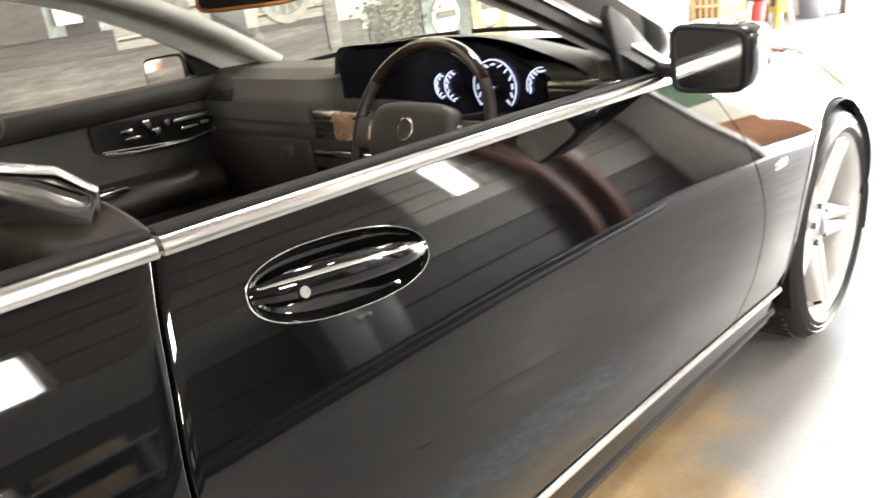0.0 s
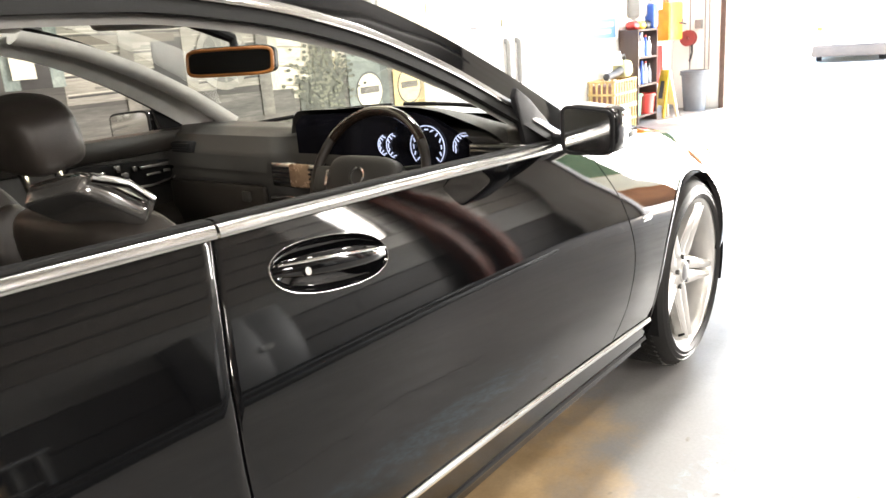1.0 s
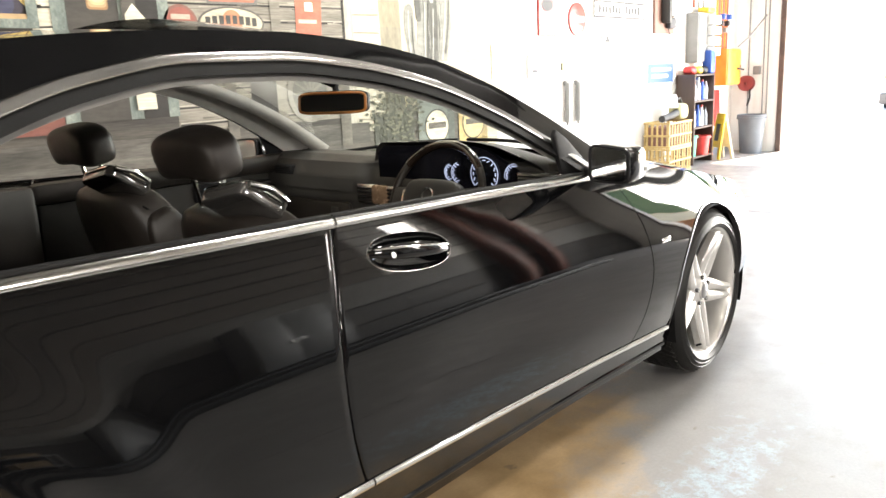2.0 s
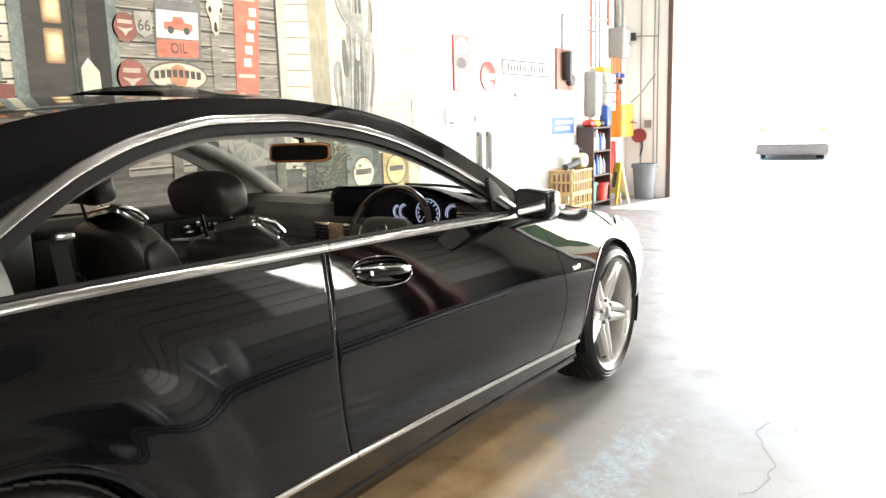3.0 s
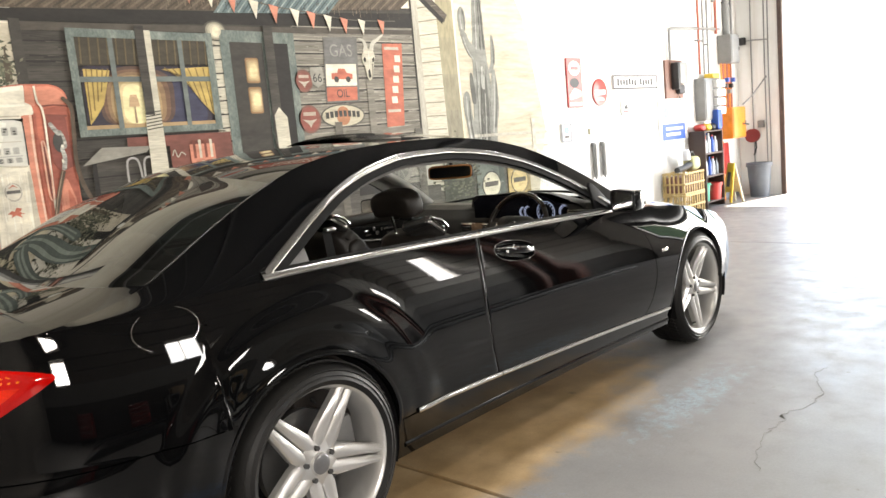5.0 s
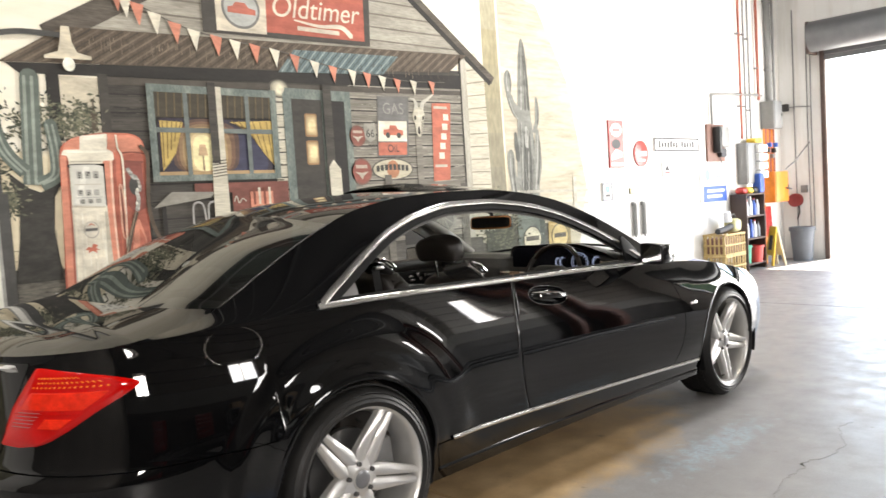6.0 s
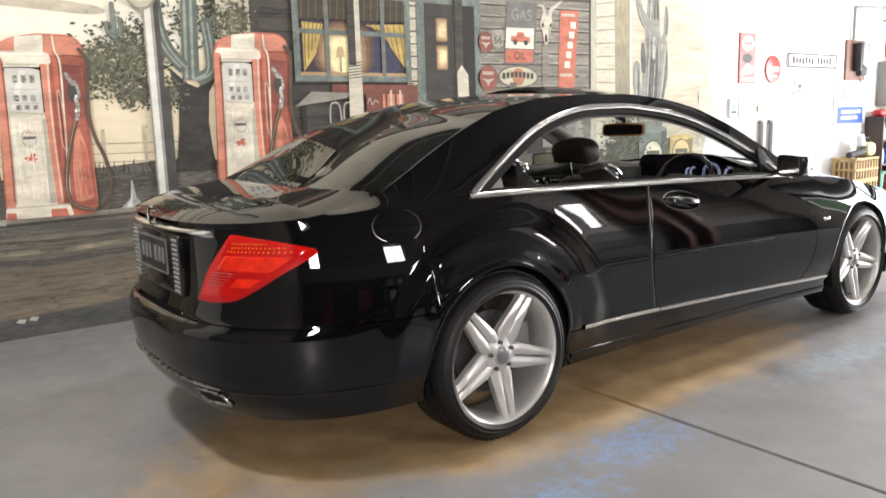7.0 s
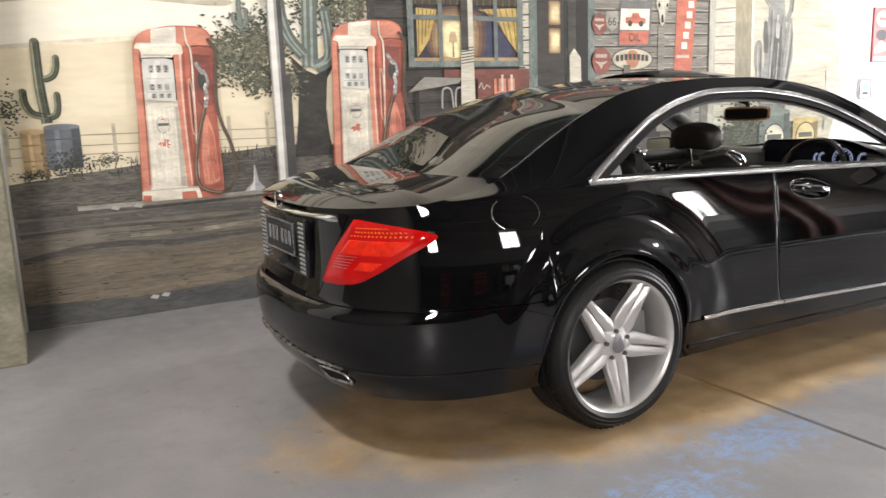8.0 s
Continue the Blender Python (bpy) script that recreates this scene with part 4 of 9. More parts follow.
for z0, z1, y0, y1 in ((0.7265, 0.731, -0.184, 0.184), (0.854, 0.8585, -0.184, 0.184), (0.731, 0.854, -0.184, -0.180), (0.731, 0.854, 0.180, 0.184)):
    part("plate_border", box(XR - 0.0225, XR - 0.019, y0, y1, z0, z1), M_CLEAR, plate, smooth=False)
for s in (-1, 1):
    for k in range(12):
        part("reverse_lamp_rib", box(XR - 0.0150, XR - 0.008, s * 0.255 - 0.03, s * 0.255 + 0.03, 0.665 + 0.0175 * k, 0.6775 + 0.0175 * k, 0.003, 1), M_CLEAR, car, "ribbed clear reversing lamp")
solid("boot_emblem", *place(lathe([(0.034, -0.004), (0.040, -0.006), (0.040, 0.004), (0.034, 0.002)], 32, "x", True), Matrix.Translation((XR - 0.012, 0, 0.938))), M_CHROME, car, "chrome ring emblem")

# fuel flap: two thin arcs
for a0, a1 in ((-50, 65), (130, 235)):
    def arc(u, v, a0=a0, a1=a1):
        a, r = radians(lerp(a0, a1, u)), 0.098 + 0.0022 * v
        x, z = -0.435 + r * math.cos(a), min(0.905 + r * 0.62 * math.sin(a), 0.965)
        return skin(p_rear(x, z) if x < X_REAR else p_of(x), z, -1, 0.0012)
    solid("fuel_flap_gap", *grid(24, 1, arc), M_SATIN, car, "thin bright rim of the fuel flap")

# door handles
for side in (-1, 1):
    HX, HZ = HANDLE[:2]
    def dish(u, v, side=side):
        x, z = dish_oval(2 * math.pi * u, v)
        q = skin(p_of(x), z, side)
        return (q[0], q[1] - side * 0.034 * (1 - v * v) ** 0.6, q[2])
    handle = solid("door_handle", *grid(64, 12, dish), M_PAINT, car, "body coloured door handle in an oval chrome rimmed dish")
    ring = [skin(p_of(dish_oval(a)[0]), dish_oval(a)[1], side, 0.001) for a in np.linspace(0, 2 * math.pi, 65)[:-1]]
    solid("handle_rim", *tube(ring, 0.0008, 6, True), M_SATIN, handle, "thin bright rim")
    def grip(u, v, side=side):
        a = 2 * math.pi * v
        x = HX - 0.134 + 0.266 * u
        z = HZ + 0.002 - 0.13 * (x - HX)
        thick = 0.0175 * math.sin(math.pi * min(max(u, 0.05), 0.95)) ** 0.3
        return skin(p_of(x), z + thick * 1.1 * math.cos(a), side, -0.004 + 0.018 * math.sin(math.pi * u) ** 0.5 + thick * 0.6 * math.sin(a))
    solid("handle_grip", *grid(40, 18, grip), M_PAINT, handle)
    blade = [skin(p_of(HX - 0.125 + 0.25 * t), HZ + 0.008 - 0.13 * (-0.125 + 0.25 * t), side, 0.0215 * math.sin(math.pi * (0.05 + 0.9 * t)) ** 0.4) for t in np.linspace(0, 1, 24)]
    solid("handle_blade", *tube(blade, [0.0012 + 0.0026 * math.sin(math.pi * t) for t in np.linspace(0, 1, 24)], 8), M_CHROME, handle, "chrome blade along the grip")
    c, d = skin(p_of(HX - 0.078), HZ + 0.002, side, 0.010), skin(p_of(HX - 0.078), HZ + 0.002, side, 0.021)
    part("lock_barrel", rod(c, d, 0.0078, 0.007, 20), M_SATIN, handle, "bright lock barrel")
    # small side lamp on the wing, behind the front wheel
    solid("wing_badge", *grid(10, 4, lambda u, v: skin(p_of(lerp(2.475, 2.54, u)), lerp(0.640, 0.656, v), side, 0.0005 + 0.003 * math.sin(math.pi * v) * min(8 * u, 8 - 8 * u, 1))), M_CHROME, car, "small bright badge on the front wing")

# door mirrors
def plate_rim(w, h, n=36):
    """The outline of a rounded plate, w by h."""
    pw = lambda t: math.copysign(abs(t) ** 0.32, t)
    return [(w / 2 * pw(math.cos(a)), h / 2 * pw(math.sin(a))) for a in np.linspace(0, 2 * math.pi, n + 1)[:-1]]


for side in (-1, 1):
    MIRROR_X, MIRROR_Y, gz, wide, yaw = (2.0, 0.955, 0.99, 0.130, -6) if side < 0 else (2.06, 0.965, 0.972, 0.185, 15)
    m = Matrix.Translation((MIRROR_X, side * MIRROR_Y, gz)) @ pose(0, 0, 0, 0, 0, yaw + 6 if side > 0 else 0) @ Matrix.Translation((0.008, 0, 0))
    tilt = Matrix.Translation((MIRROR_X, side * MIRROR_Y, gz)) @ pose(0, 0, 0, 0, 0, yaw if side > 0 else 0)
    def shell(q):
        k = 1 - 0.25 * step(0.0, 0.1, q.x)
        return Vector((q.x, q.y * k, q.z * k * (1 - 0.24 * min(max(0.5 + side * q.y / wide, 0), 1) * (q.z > 0))))
    housing = solid("door_mirror", *place(pad((0.13, wide, 0.118), 0.35, 0.3, 32, 20, shell), m), M_PAINT, car, "black door mirror housing")
    slant = lambda pts, w: [(y, z * (1 - 0.24 * (0.5 + side * y / w) * (z > 0))) for y, z in pts]
    glass = part("mirror_glass", prism(slant(plate_rim(wide - 0.009, 0.101), wide - 0.009), -0.002, 0.002, "yz"), M_MIRROR, housing, "mirror glass", smooth=False)
    glass.matrix_basis = tilt @ pose(-0.068, 0, 0, 0, -0.5, -6 if side < 0 else 0)
    frame_pts = [tuple(tilt @ Vector((-0.064, y, z))) for y, z in slant(plate_rim(wide - 0.003, 0.108, 40), wide - 0.003)]
    solid("mirror_frame", *tube(frame_pts, 0.005, 6, True), M_BLACK, housing)
    solid("mirror_foot", *tube([(MIRROR_X + 0.12, side * 0.765, gz - 0.050), (MIRROR_X + 0.08, side * 0.84, gz - 0.046), (MIRROR_X + 0.03, side * (MIRROR_Y - 0.03), gz - 0.038)], [0.014, 0.015, 0.02], 10), M_BLACK, housing)
    part("mirror_lamp", box(MIRROR_X + 0.04, MIRROR_X + 0.08, side * (MIRROR_Y + 0.05) - 0.012, side * (MIRROR_Y + 0.05) + 0.012, gz - 0.031, gz - 0.016, 0.004), M_CLEAR, housing)
    # black sail at the window's front corner
    part("mirror_sail", prism([(2.01, 0.92), (2.24, 0.908), (2.14, 0.972), (2.03, 1.052), (1.965, 1.085), (1.952, 1.065)], side * 0.742, side * 0.757, "xz", 0.003), M_BLACK, car)

# tilted sunroof
def roof_pt(x, y, lift=0.0):
    return Vector((x, y, roof_c(min(max(x, 0.04), 1.36)) - 0.085 * (y / 0.57) ** 2 * 0.5 + lift))


solid("sunroof", *grid(16, 24, lambda u, v: roof_pt(lerp(0.95, 1.38, u), lerp(-0.44, 0.44, v), lerp(0.034, 0.022, u) - 0.05 * abs(2 * v - 1) ** 4 * 0.3)), M_GLOSSBLACK, car, "dark glass sunroof tilted up at its rear")
for s in (-1, 1):
    solid("sunroof_seal", *grid(16, 2, lambda u, v: roof_pt(lerp(0.95, 1.38, u), s * 0.44, lerp(lerp(0.030, 0.012, u), -0.03, v) - 0.012)), M_RUBBER, car)
# wipers in front of the screen
for y0 in (-0.45, 0.15):
    solid("wiper", *tube([(2.60 - 0.25 * (abs(y0 + 0.55 * t) / 0.75) ** 2, y0 + 0.55 * t, 0.985 - 0.06 * (abs(y0 + 0.55 * t) / 0.75) ** 2) for t in np.linspace(0, 1, 9)], 0.008, 6), M_BLACK, car)
# headlamps
for side in (-1, 1):
    solid("headlamp", *grid(24, 10, lambda u, v: skin(lerp(1.22, 1.62, u), lerp(0.60 - 0.02 * u, 0.70 - 0.03 * u, v), side, 0.006 * math.sin(math.pi * v) * math.sin(math.pi * u) + 0.002)), M_CLEAR, car, "clear headlamp")

# ---- coupe: cabin ----
def panel(name, f, nu, nv, mat, parent=car, label=""):
    return solid(name, *grid(nu, nv, f), mat, parent, label)


part("cabin_floor", box(-0.1, 2.3, -0.78, 0.78, 0.24, 0.30, 0.02), M_BLACK, car)
# headliner and pillar trims follow the roof from inside
panel("headliner", lambda u, v: (lerp(0.10, 1.44, u), lerp(-0.545, 0.545, v), roof_c(lerp(0.06, 1.36, u)) - 0.035 - 0.045 * abs(2 * v - 1) ** 3), 24, 20, M_HEADLINER)
for side in (-1, 1):
    def inner_rail(u, v, side=side):
        x = lerp(0.16, 2.10 if side < 0 else 2.20, u)
        z = lerp(arch_z(x) - (0.066 if side < 0 else 0.035), edge_z(x) - 0.02, v)
        return (x, side * (house(x, z) - 0.03 - 0.01 * math.sin(math.pi * v)), z)
    panel("roof_rail_trim", inner_rail, 60, 6, M_RAILSHADE if side < 0 else M_TRIMLIT)
    def apillar(u, v, side=side):
        x = lerp(1.44, 2.24, u)
        w = lerp(0.07, 0.10, u)
        ang = math.pi * v
        return (x - 0.02 * math.sin(ang), side * (edge_h(x) - 0.015 - w * (1 - math.cos(ang)) / 2), edge_z(x) - 0.025 - 0.035 * math.sin(ang))
    panel("pillar_trim", apillar, 40, 10, M_TRIMLIT if side > 0 else M_TRIMSHADE, label="grey front pillar trim")
    # door card
    card = part("door_card", box(1.0, 2.30, side * 0.745 - 0.012, side * 0.745 + 0.012, 0.32, 0.935, 0.012), M_DASH, car)
    part("card_top", box(0.98, 2.28, side * 0.735 - 0.03, side * 0.735 + 0.03, 0.885, 0.938 if side < 0 else 0.962, 0.02), M_LEATHER, card)
    panel("armrest", lambda u, v: (lerp(1.15, 1.98, u), side * (0.725 - 0.075 * math.sin(math.pi * v) ** 0.5), lerp(0.60, 0.73, v) - 0.03 * u), 20, 10, M_LEATHER, card)
    inlay = part("card_inlay", prism(soft_outline([(1.60, 0.80), (1.96, 0.770), (2.03, 0.855), (1.60, 0.885)], 0.02), side * 0.716, side * 0.738, "xz", 0.004), M_BLACK, card, "dark inlay with seat switches")
    solid("inlay_edge", *tube([(1.615, side * 0.713, 0.804), (1.80, side * 0.713, 0.787), (1.94, side * 0.713, 0.772), (1.985, side * 0.713, 0.785), (2.02, side * 0.713, 0.845)], 0.004, 8), M_CHROME, card, "thin bright inlay edge")
    for x, z, w, h in ((1.70, 0.848, 0.040, 0.014), (1.715, 0.825, 0.050, 0.012), (1.765, 0.856, 0.024, 0.026), (1.79, 0.828, 0.030, 0.024), (1.83, 0.846, 0.018, 0.020), (1.91, 0.845, 0.120, 0.014), (1.90, 0.818, 0.060, 0.010), (1.955, 0.822, 0.030, 0.012)):
        part("seat_switch", box(x - w / 2, x + w / 2, side * 0.708 - 0.008, side * 0.708 + 0.006, z - h / 2, z + h / 2, 0.003), M_CHROME, card, "bright seat switch")
    part("door_pull", box(1.55, 1.64, side * 0.66 - 0.010, side * 0.66 + 0.008, 0.690, 0.706, 0.004), M_SATIN, card, "bright door pull end")
    part("armrest_trim", box(1.30, 1.60, side * 0.655 - 0.006, side * 0.655 + 0.006, 0.705, 0.715, 0.003), M_SATIN, card)
    solid("pull_loop", *tube([(1.62, side * 0.70, 0.80), (1.70, side * 0.67, 0.79), (1.85, side * 0.665, 0.785), (1.97, side * 0.70, 0.79)], 0.006, 8), M_CHROME, card)
    # rear quarter trim
    part("quarter_trim", box(0.0, 0.99, side * 0.735 - 0.03, side * 0.735 + 0.02, 0.40, 0.955, 0.02), M_LEATHER, car)
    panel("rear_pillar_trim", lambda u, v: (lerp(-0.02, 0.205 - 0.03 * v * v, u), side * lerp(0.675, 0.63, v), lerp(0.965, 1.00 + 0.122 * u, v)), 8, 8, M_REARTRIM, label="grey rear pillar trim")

# dashboard
dash = new("dashboard")
dash.parent = car
def dash_top(u, v):
    y = lerp(-0.745, 0.745, u)
    hood = math.exp(-((y + 0.40) / 0.24) ** 4) * 0.058 + math.exp(-((y + 0.02) / 0.15) ** 4) * 0.035
    prof = [(1.99, 0.70), (1.965, 0.80), (1.97, 0.89), (1.995, 0.945), (2.05, 0.968), (2.20, 0.965), (2.38, 0.935), (2.52, 0.90)]
    t = v * (len(prof) - 1)
    i = min(int(t), len(prof) - 2)
    x, z = (lerp(prof[i][k], prof[i + 1][k], t - i) for k in (0, 1))
    return (x + 0.03 * (abs(y) / 0.745) ** 2 + 0.034 * step(0.002, 0.03, hood) * (1 - step(0.38, 0.50, v)), y, z)
panel("dash_pad", dash_top, 60, 42, M_DASH, dash)
panel("dash_veneer", lambda u, v: (1.958 + 0.03 * (abs(lerp(-0.74, 0.74, u)) / 0.745) ** 2, lerp(-0.74, 0.74, u), lerp(0.80, 0.822, v)), 30, 2, M_DASH, dash)
panel("dash_veneer", lambda u, v: (1.950 + 0.03 * (abs(lerp(0.16, 0.74, u)) / 0.745) ** 2, lerp(0.16, 0.74, u), lerp(0.835, 0.885, v)), 24, 3, M_DASH, dash)
# instrument cluster under its hood
CLUSTER = [(0.069, 0.985), (0.036, 1.012), (-0.127, 1.019), (-0.30, 1.026), (-0.40, 1.022), (-0.455, 1.008), (-0.518, 0.973), (-0.569, 0.944), (-0.594, 0.922), (-0.56, 0.88), (-0.3, 0.855), (0.068, 0.855)]
cl = part("instrument_panel", prism(CLUSTER, 2.006, 2.03, "yz"), M_DISPLAY, dash, "dark glass instrument panel with lit dials", smooth=False)
hood_line = curve([(-0.70, 0.935), (-0.67, 0.962), (-0.58, 1.0), (-0.49, 1.028), (-0.40, 1.039), (-0.30, 1.041), (-0.127, 1.033), (0.04, 1.026), (0.075, 1.0), (0.09, 0.955)])
def hood_skin(u, v):
    y = lerp(-0.70, 0.09, u)
    return (lerp(1.985, 2.40, v) + 0.02 * abs(2 * u - 1) ** 3, y, lerp(hood_line(y), 0.93, step(0.0, 1.0, v) ** 1.1))
panel("cluster_hood", hood_skin, 60, 16, M_DASH, dash, "padded hood over the dials")
for y, r in ((-0.445, 0.058), (-0.335, 0.036), (-0.298, 0.030), (-0.572, 0.040)):
    full = y == -0.445
    a0, a1 = (-45, 225) if full else ((-75, 75) if y > -0.4 else (-15, 95))
    for k in range(13 if full else 7):
        a = radians(lerp(a0, a1, k / (12 if full else 6)))
        part("dial_mark", box(-0.0016, 0.0016, -0.006, 0.006, -0.001, 0.001, m=Matrix.Translation((2.001, y - r * 0.82 * math.cos(a) * -1, 0.928 + r * 0.82 * math.sin(a))) @ Euler((0, math.pi / 2, 0)).to_matrix().to_4x4() @ Matrix.Rotation(-a + math.pi / 2, 4, "Z")), M_DIAL, cl, smooth=False)
    arcp = [(2.0005, y + r * math.cos(radians(a)), 0.928 + r * math.sin(radians(a))) for a in np.linspace(a0, a1, 40)]
    solid("dial_arc", *tube(arcp, 0.0016 if full else 0.0013, 6), M_DIAL, cl, "white lit dial scale")
part("needle", rod((1.999, -0.445, 0.928), (1.999, -0.418, 0.905), 0.0018, 0.001, 6), M_DIAL, cl)
# vents, clock and passenger vent
for y0, y1, z0, z1, x in ((0.02, 0.125, 0.80, 0.875, 1.945), (-0.10, -0.005, 0.80, 0.875, 1.945), (-0.755, -0.60, 0.888, 0.945, 1.985), (0.57, 0.68, 0.882, 0.922, 1.985)):
    vent = part("air_vent", box(x - 0.012, x + 0.02, y0, y1, z0, z1, 0.006), M_SATIN if y0 < 0.5 else M_BLACK, dash, "slatted air vent")
    for k in range(4):
        z = lerp(z0, z1, (k + 1) / 5)
        part("vent_slat", box(x - 0.016, x - 0.006, y0 + 0.006, y1 - 0.006, z - 0.004, z + 0.003, 0.0015, 1), M_BLACK, vent)
# tan stands for light reflected by the panel, put into the colour
M_CLOCK = stuff("tan_reflection_face", (0.30, 0.20, 0.13), 0.25, 0.3, 0.2, 40)
clock = part("dash_clock", box(1.925, 1.945, -0.045, 0.04, 0.80, 0.875, 0.012), M_CLOCK, dash, "clock panel with a tan reflection as its colour")
part("switch_bar", box(1.93, 1.955, -0.12, 0.14, 0.75, 0.772, 0.006), M_CHROME, dash, "row of bright switches")
part("glove_box", box(1.955, 1.985, 0.2, 0.7, 0.58, 0.79, 0.02), M_LEATHER, dash)
part("glove_latch", box(1.945, 1.957, 0.26, 0.30, 0.735, 0.77, 0.008), M_DASH, dash)
console = part("centre_console", box(1.05, 1.98, -0.13, 0.13, 0.30, 0.66, 0.04), M_WOOD, car, "dark glossy centre console")
part("console_rest", box(1.0, 1.35, -0.12, 0.12, 0.64, 0.72, 0.035, 3), M_LEATHER, console)
part("console_knob", rod((1.55, 0, 0.65), (1.55, 0, 0.70), 0.028, 0.024, 24), M_SATIN, console)

# steering wheel
sw = new("steering_wheel")
sw.parent = car
sw.matrix_basis = pose(1.81, -0.385, 0.868, 0, 24, 0)
ringp = [(0, 0.188 * math.cos(a), 0.188 * math.sin(a)) for a in np.linspace(0, 2 * math.pi, 65)[:-1]]
rim_o = solid("rim", *tube(ringp, 0.0130, 12, True), M_LEATHER, sw, "black leather rim with walnut top")
solid("rim_veneer", *tube([(0, 0.188 * math.cos(a), 0.188 * math.sin(a)) for a in np.linspace(radians(35), radians(145), 24)], 0.0136, 12), M_WOOD, sw)
solid("airbag_cover", *place(pad((0.06, 0.24, 0.135), 0.5, 0.5), Matrix.Translation((-0.012, 0, -0.008))), M_DASH, sw)
for y in (-1, 1):
    part("wheel_spoke", box(-0.015, 0.012, y * 0.13 - 0.055, y * 0.13 + 0.055, -0.045, 0.03, 0.012), M_DASH, sw)
    part("spoke_button", box(-0.022, -0.012, y * 0.118 - 0.016, y * 0.118 + 0.016, -0.028, 0.018, 0.004), M_SATIN, sw)
part("wheel_spoke", box(-0.012, 0.012, -0.03, 0.03, -0.18, -0.05, 0.01), M_SATIN, sw)
solid("wheel_emblem", *lathe([(0.020, -0.045), (0.025, -0.046), (0.025, -0.040), (0.020, -0.041)], 32, "x", True), M_CHROME, sw, "chrome ring emblem")
part("steering_column", rod((0.02, 0, 0), (0.22, 0, 0), 0.04, 0.05, 16), M_BLACK, sw)
part("stalk", rod((0.03, -0.02, 0.03), (0.02, -0.17, 0.045), 0.008, 0.011, 10), M_BLACK, sw)

# seats
def build_seat():
    seat = new("front_seat")
    solid("cushion", *place(pad((0.56, 0.52, 0.20), 0.4, 0.4), pose(1.36, 0, 0.47, 0, -8, 0)), M_LEATHER, seat)
    solid("backrest", *place(pad((0.15, 0.50, 0.61), 0.45, 0.4, 32, 24, lambda q: Vector((q.x - 0.04 * (abs(q.y) / 0.25) ** 3 * -1, q.y * (1 - 0.14 * step(0.0, 0.33, q.z)), q.z))), pose(1.10, 0, 0.675, 0, -17, 0)), M_LEATHER, seat)
    for s in (-1, 1):
        solid("bolster", *place(pad((0.15, 0.10, 0.50), 0.6, 0.6), pose(1.14, s * 0.20, 0.66, 0, -17, 0)), M_LEATHER, seat)
        part("headrest_post", rod((0.995, s * 0.065, 0.96), (0.965, s * 0.065, 1.08), 0.0065, segs=10), M_CHROME, seat, "chrome headrest post")
    solid("headrest", *place(pad((0.12, 0.272, 0.120), 0.5, 0.5, 32, 20, lambda q: Vector((q.x, q.y * (1 - 0.10 * (q.z < 0) * abs(q.z) / 0.077), q.z - 0.02 * (q.y / 0.137) ** 2))), pose(0.955, 0.008, 1.108, 0, -12, 0)), M_LEATHER, seat)
    solid("seam", *tube([(1.048 - 0.02, lerp(-0.22, 0.22, t), 0.935 - 0.03 * (2 * t - 1) ** 2) for t in np.linspace(0, 1, 16)], 0.003, 6), M_BLACK, seat)
    # bright entry lever on the outer shoulder
    m = pose(0.985, -0.125, 0.982, -14, 34, 0)
    cover = solid("shoulder_cover", *place(pad((0.145, 0.16, 0.034), 0.2, 0.3, 28, 16), m), M_COVER, seat, "glossy shoulder cover")
    solid("cover_rim", *tube([tuple(m @ Vector((x, y, 0.016))) for x, y in plate_rim(0.137, 0.152, 40)], 0.0055, 8, True), M_CHROME, cover, "chrome rim of the cover")
    solid("entry_lever", *tube([tuple(m @ Vector(q)) for q in ((-0.06, -0.085, 0.010), (0.0, -0.095, 0.024), (0.05, -0.090, 0.020), (0.078, -0.05, 0.010), (0.078, 0.03, 0.010))], 0.0085, 10), M_CHROME, seat, "chrome seat entry lever")
    return seat


seat = build_seat()
seat.parent = car
seat.matrix_basis = pose(0, -0.37, 0)
other = copy_thing(seat, pose(0.06, 0.37, 0))
for y in (-0.36, 0.36):
    rear = new("rear_seat")
    rear.parent = car
    rear.matrix_basis = pose(0, y, 0)
    solid("cushion", *place(pad((0.5, 0.56, 0.2), 0.4, 0.4), pose(0.55, 0, 0.48, 0, -10, 0)), M_LEATHER, rear)
    solid("backrest", *place(pad((0.16, 0.56, 0.62), 0.4, 0.4), pose(0.22, 0, 0.70, 0, -26, 0)), M_LEATHER, rear)
    solid("headrest", *place(pad((0.10, 0.26, 0.12), 0.5, 0.5), pose(0.09, 0, 1.02, 0, -20, 0)), M_LEATHER, rear)
solid("seat_belt", *grid(20, 1, lambda u, v: (lerp(0.38, 0.31, u) + 0.04 * v, -0.64 + 0.012 * u, lerp(0.45, 1.075, u))), M_RUBBER, car, "black seat belt webbing")
part("belt_guide", box(0.315, 0.36, -0.65, -0.625, 1.068, 1.085, 0.005), M_SATIN, car, "bright seat belt guide")
part("parcel_shelf", box(-0.55, 0.06, -0.60, 0.60, 0.90, 0.94, 0.02), M_DASH, car)
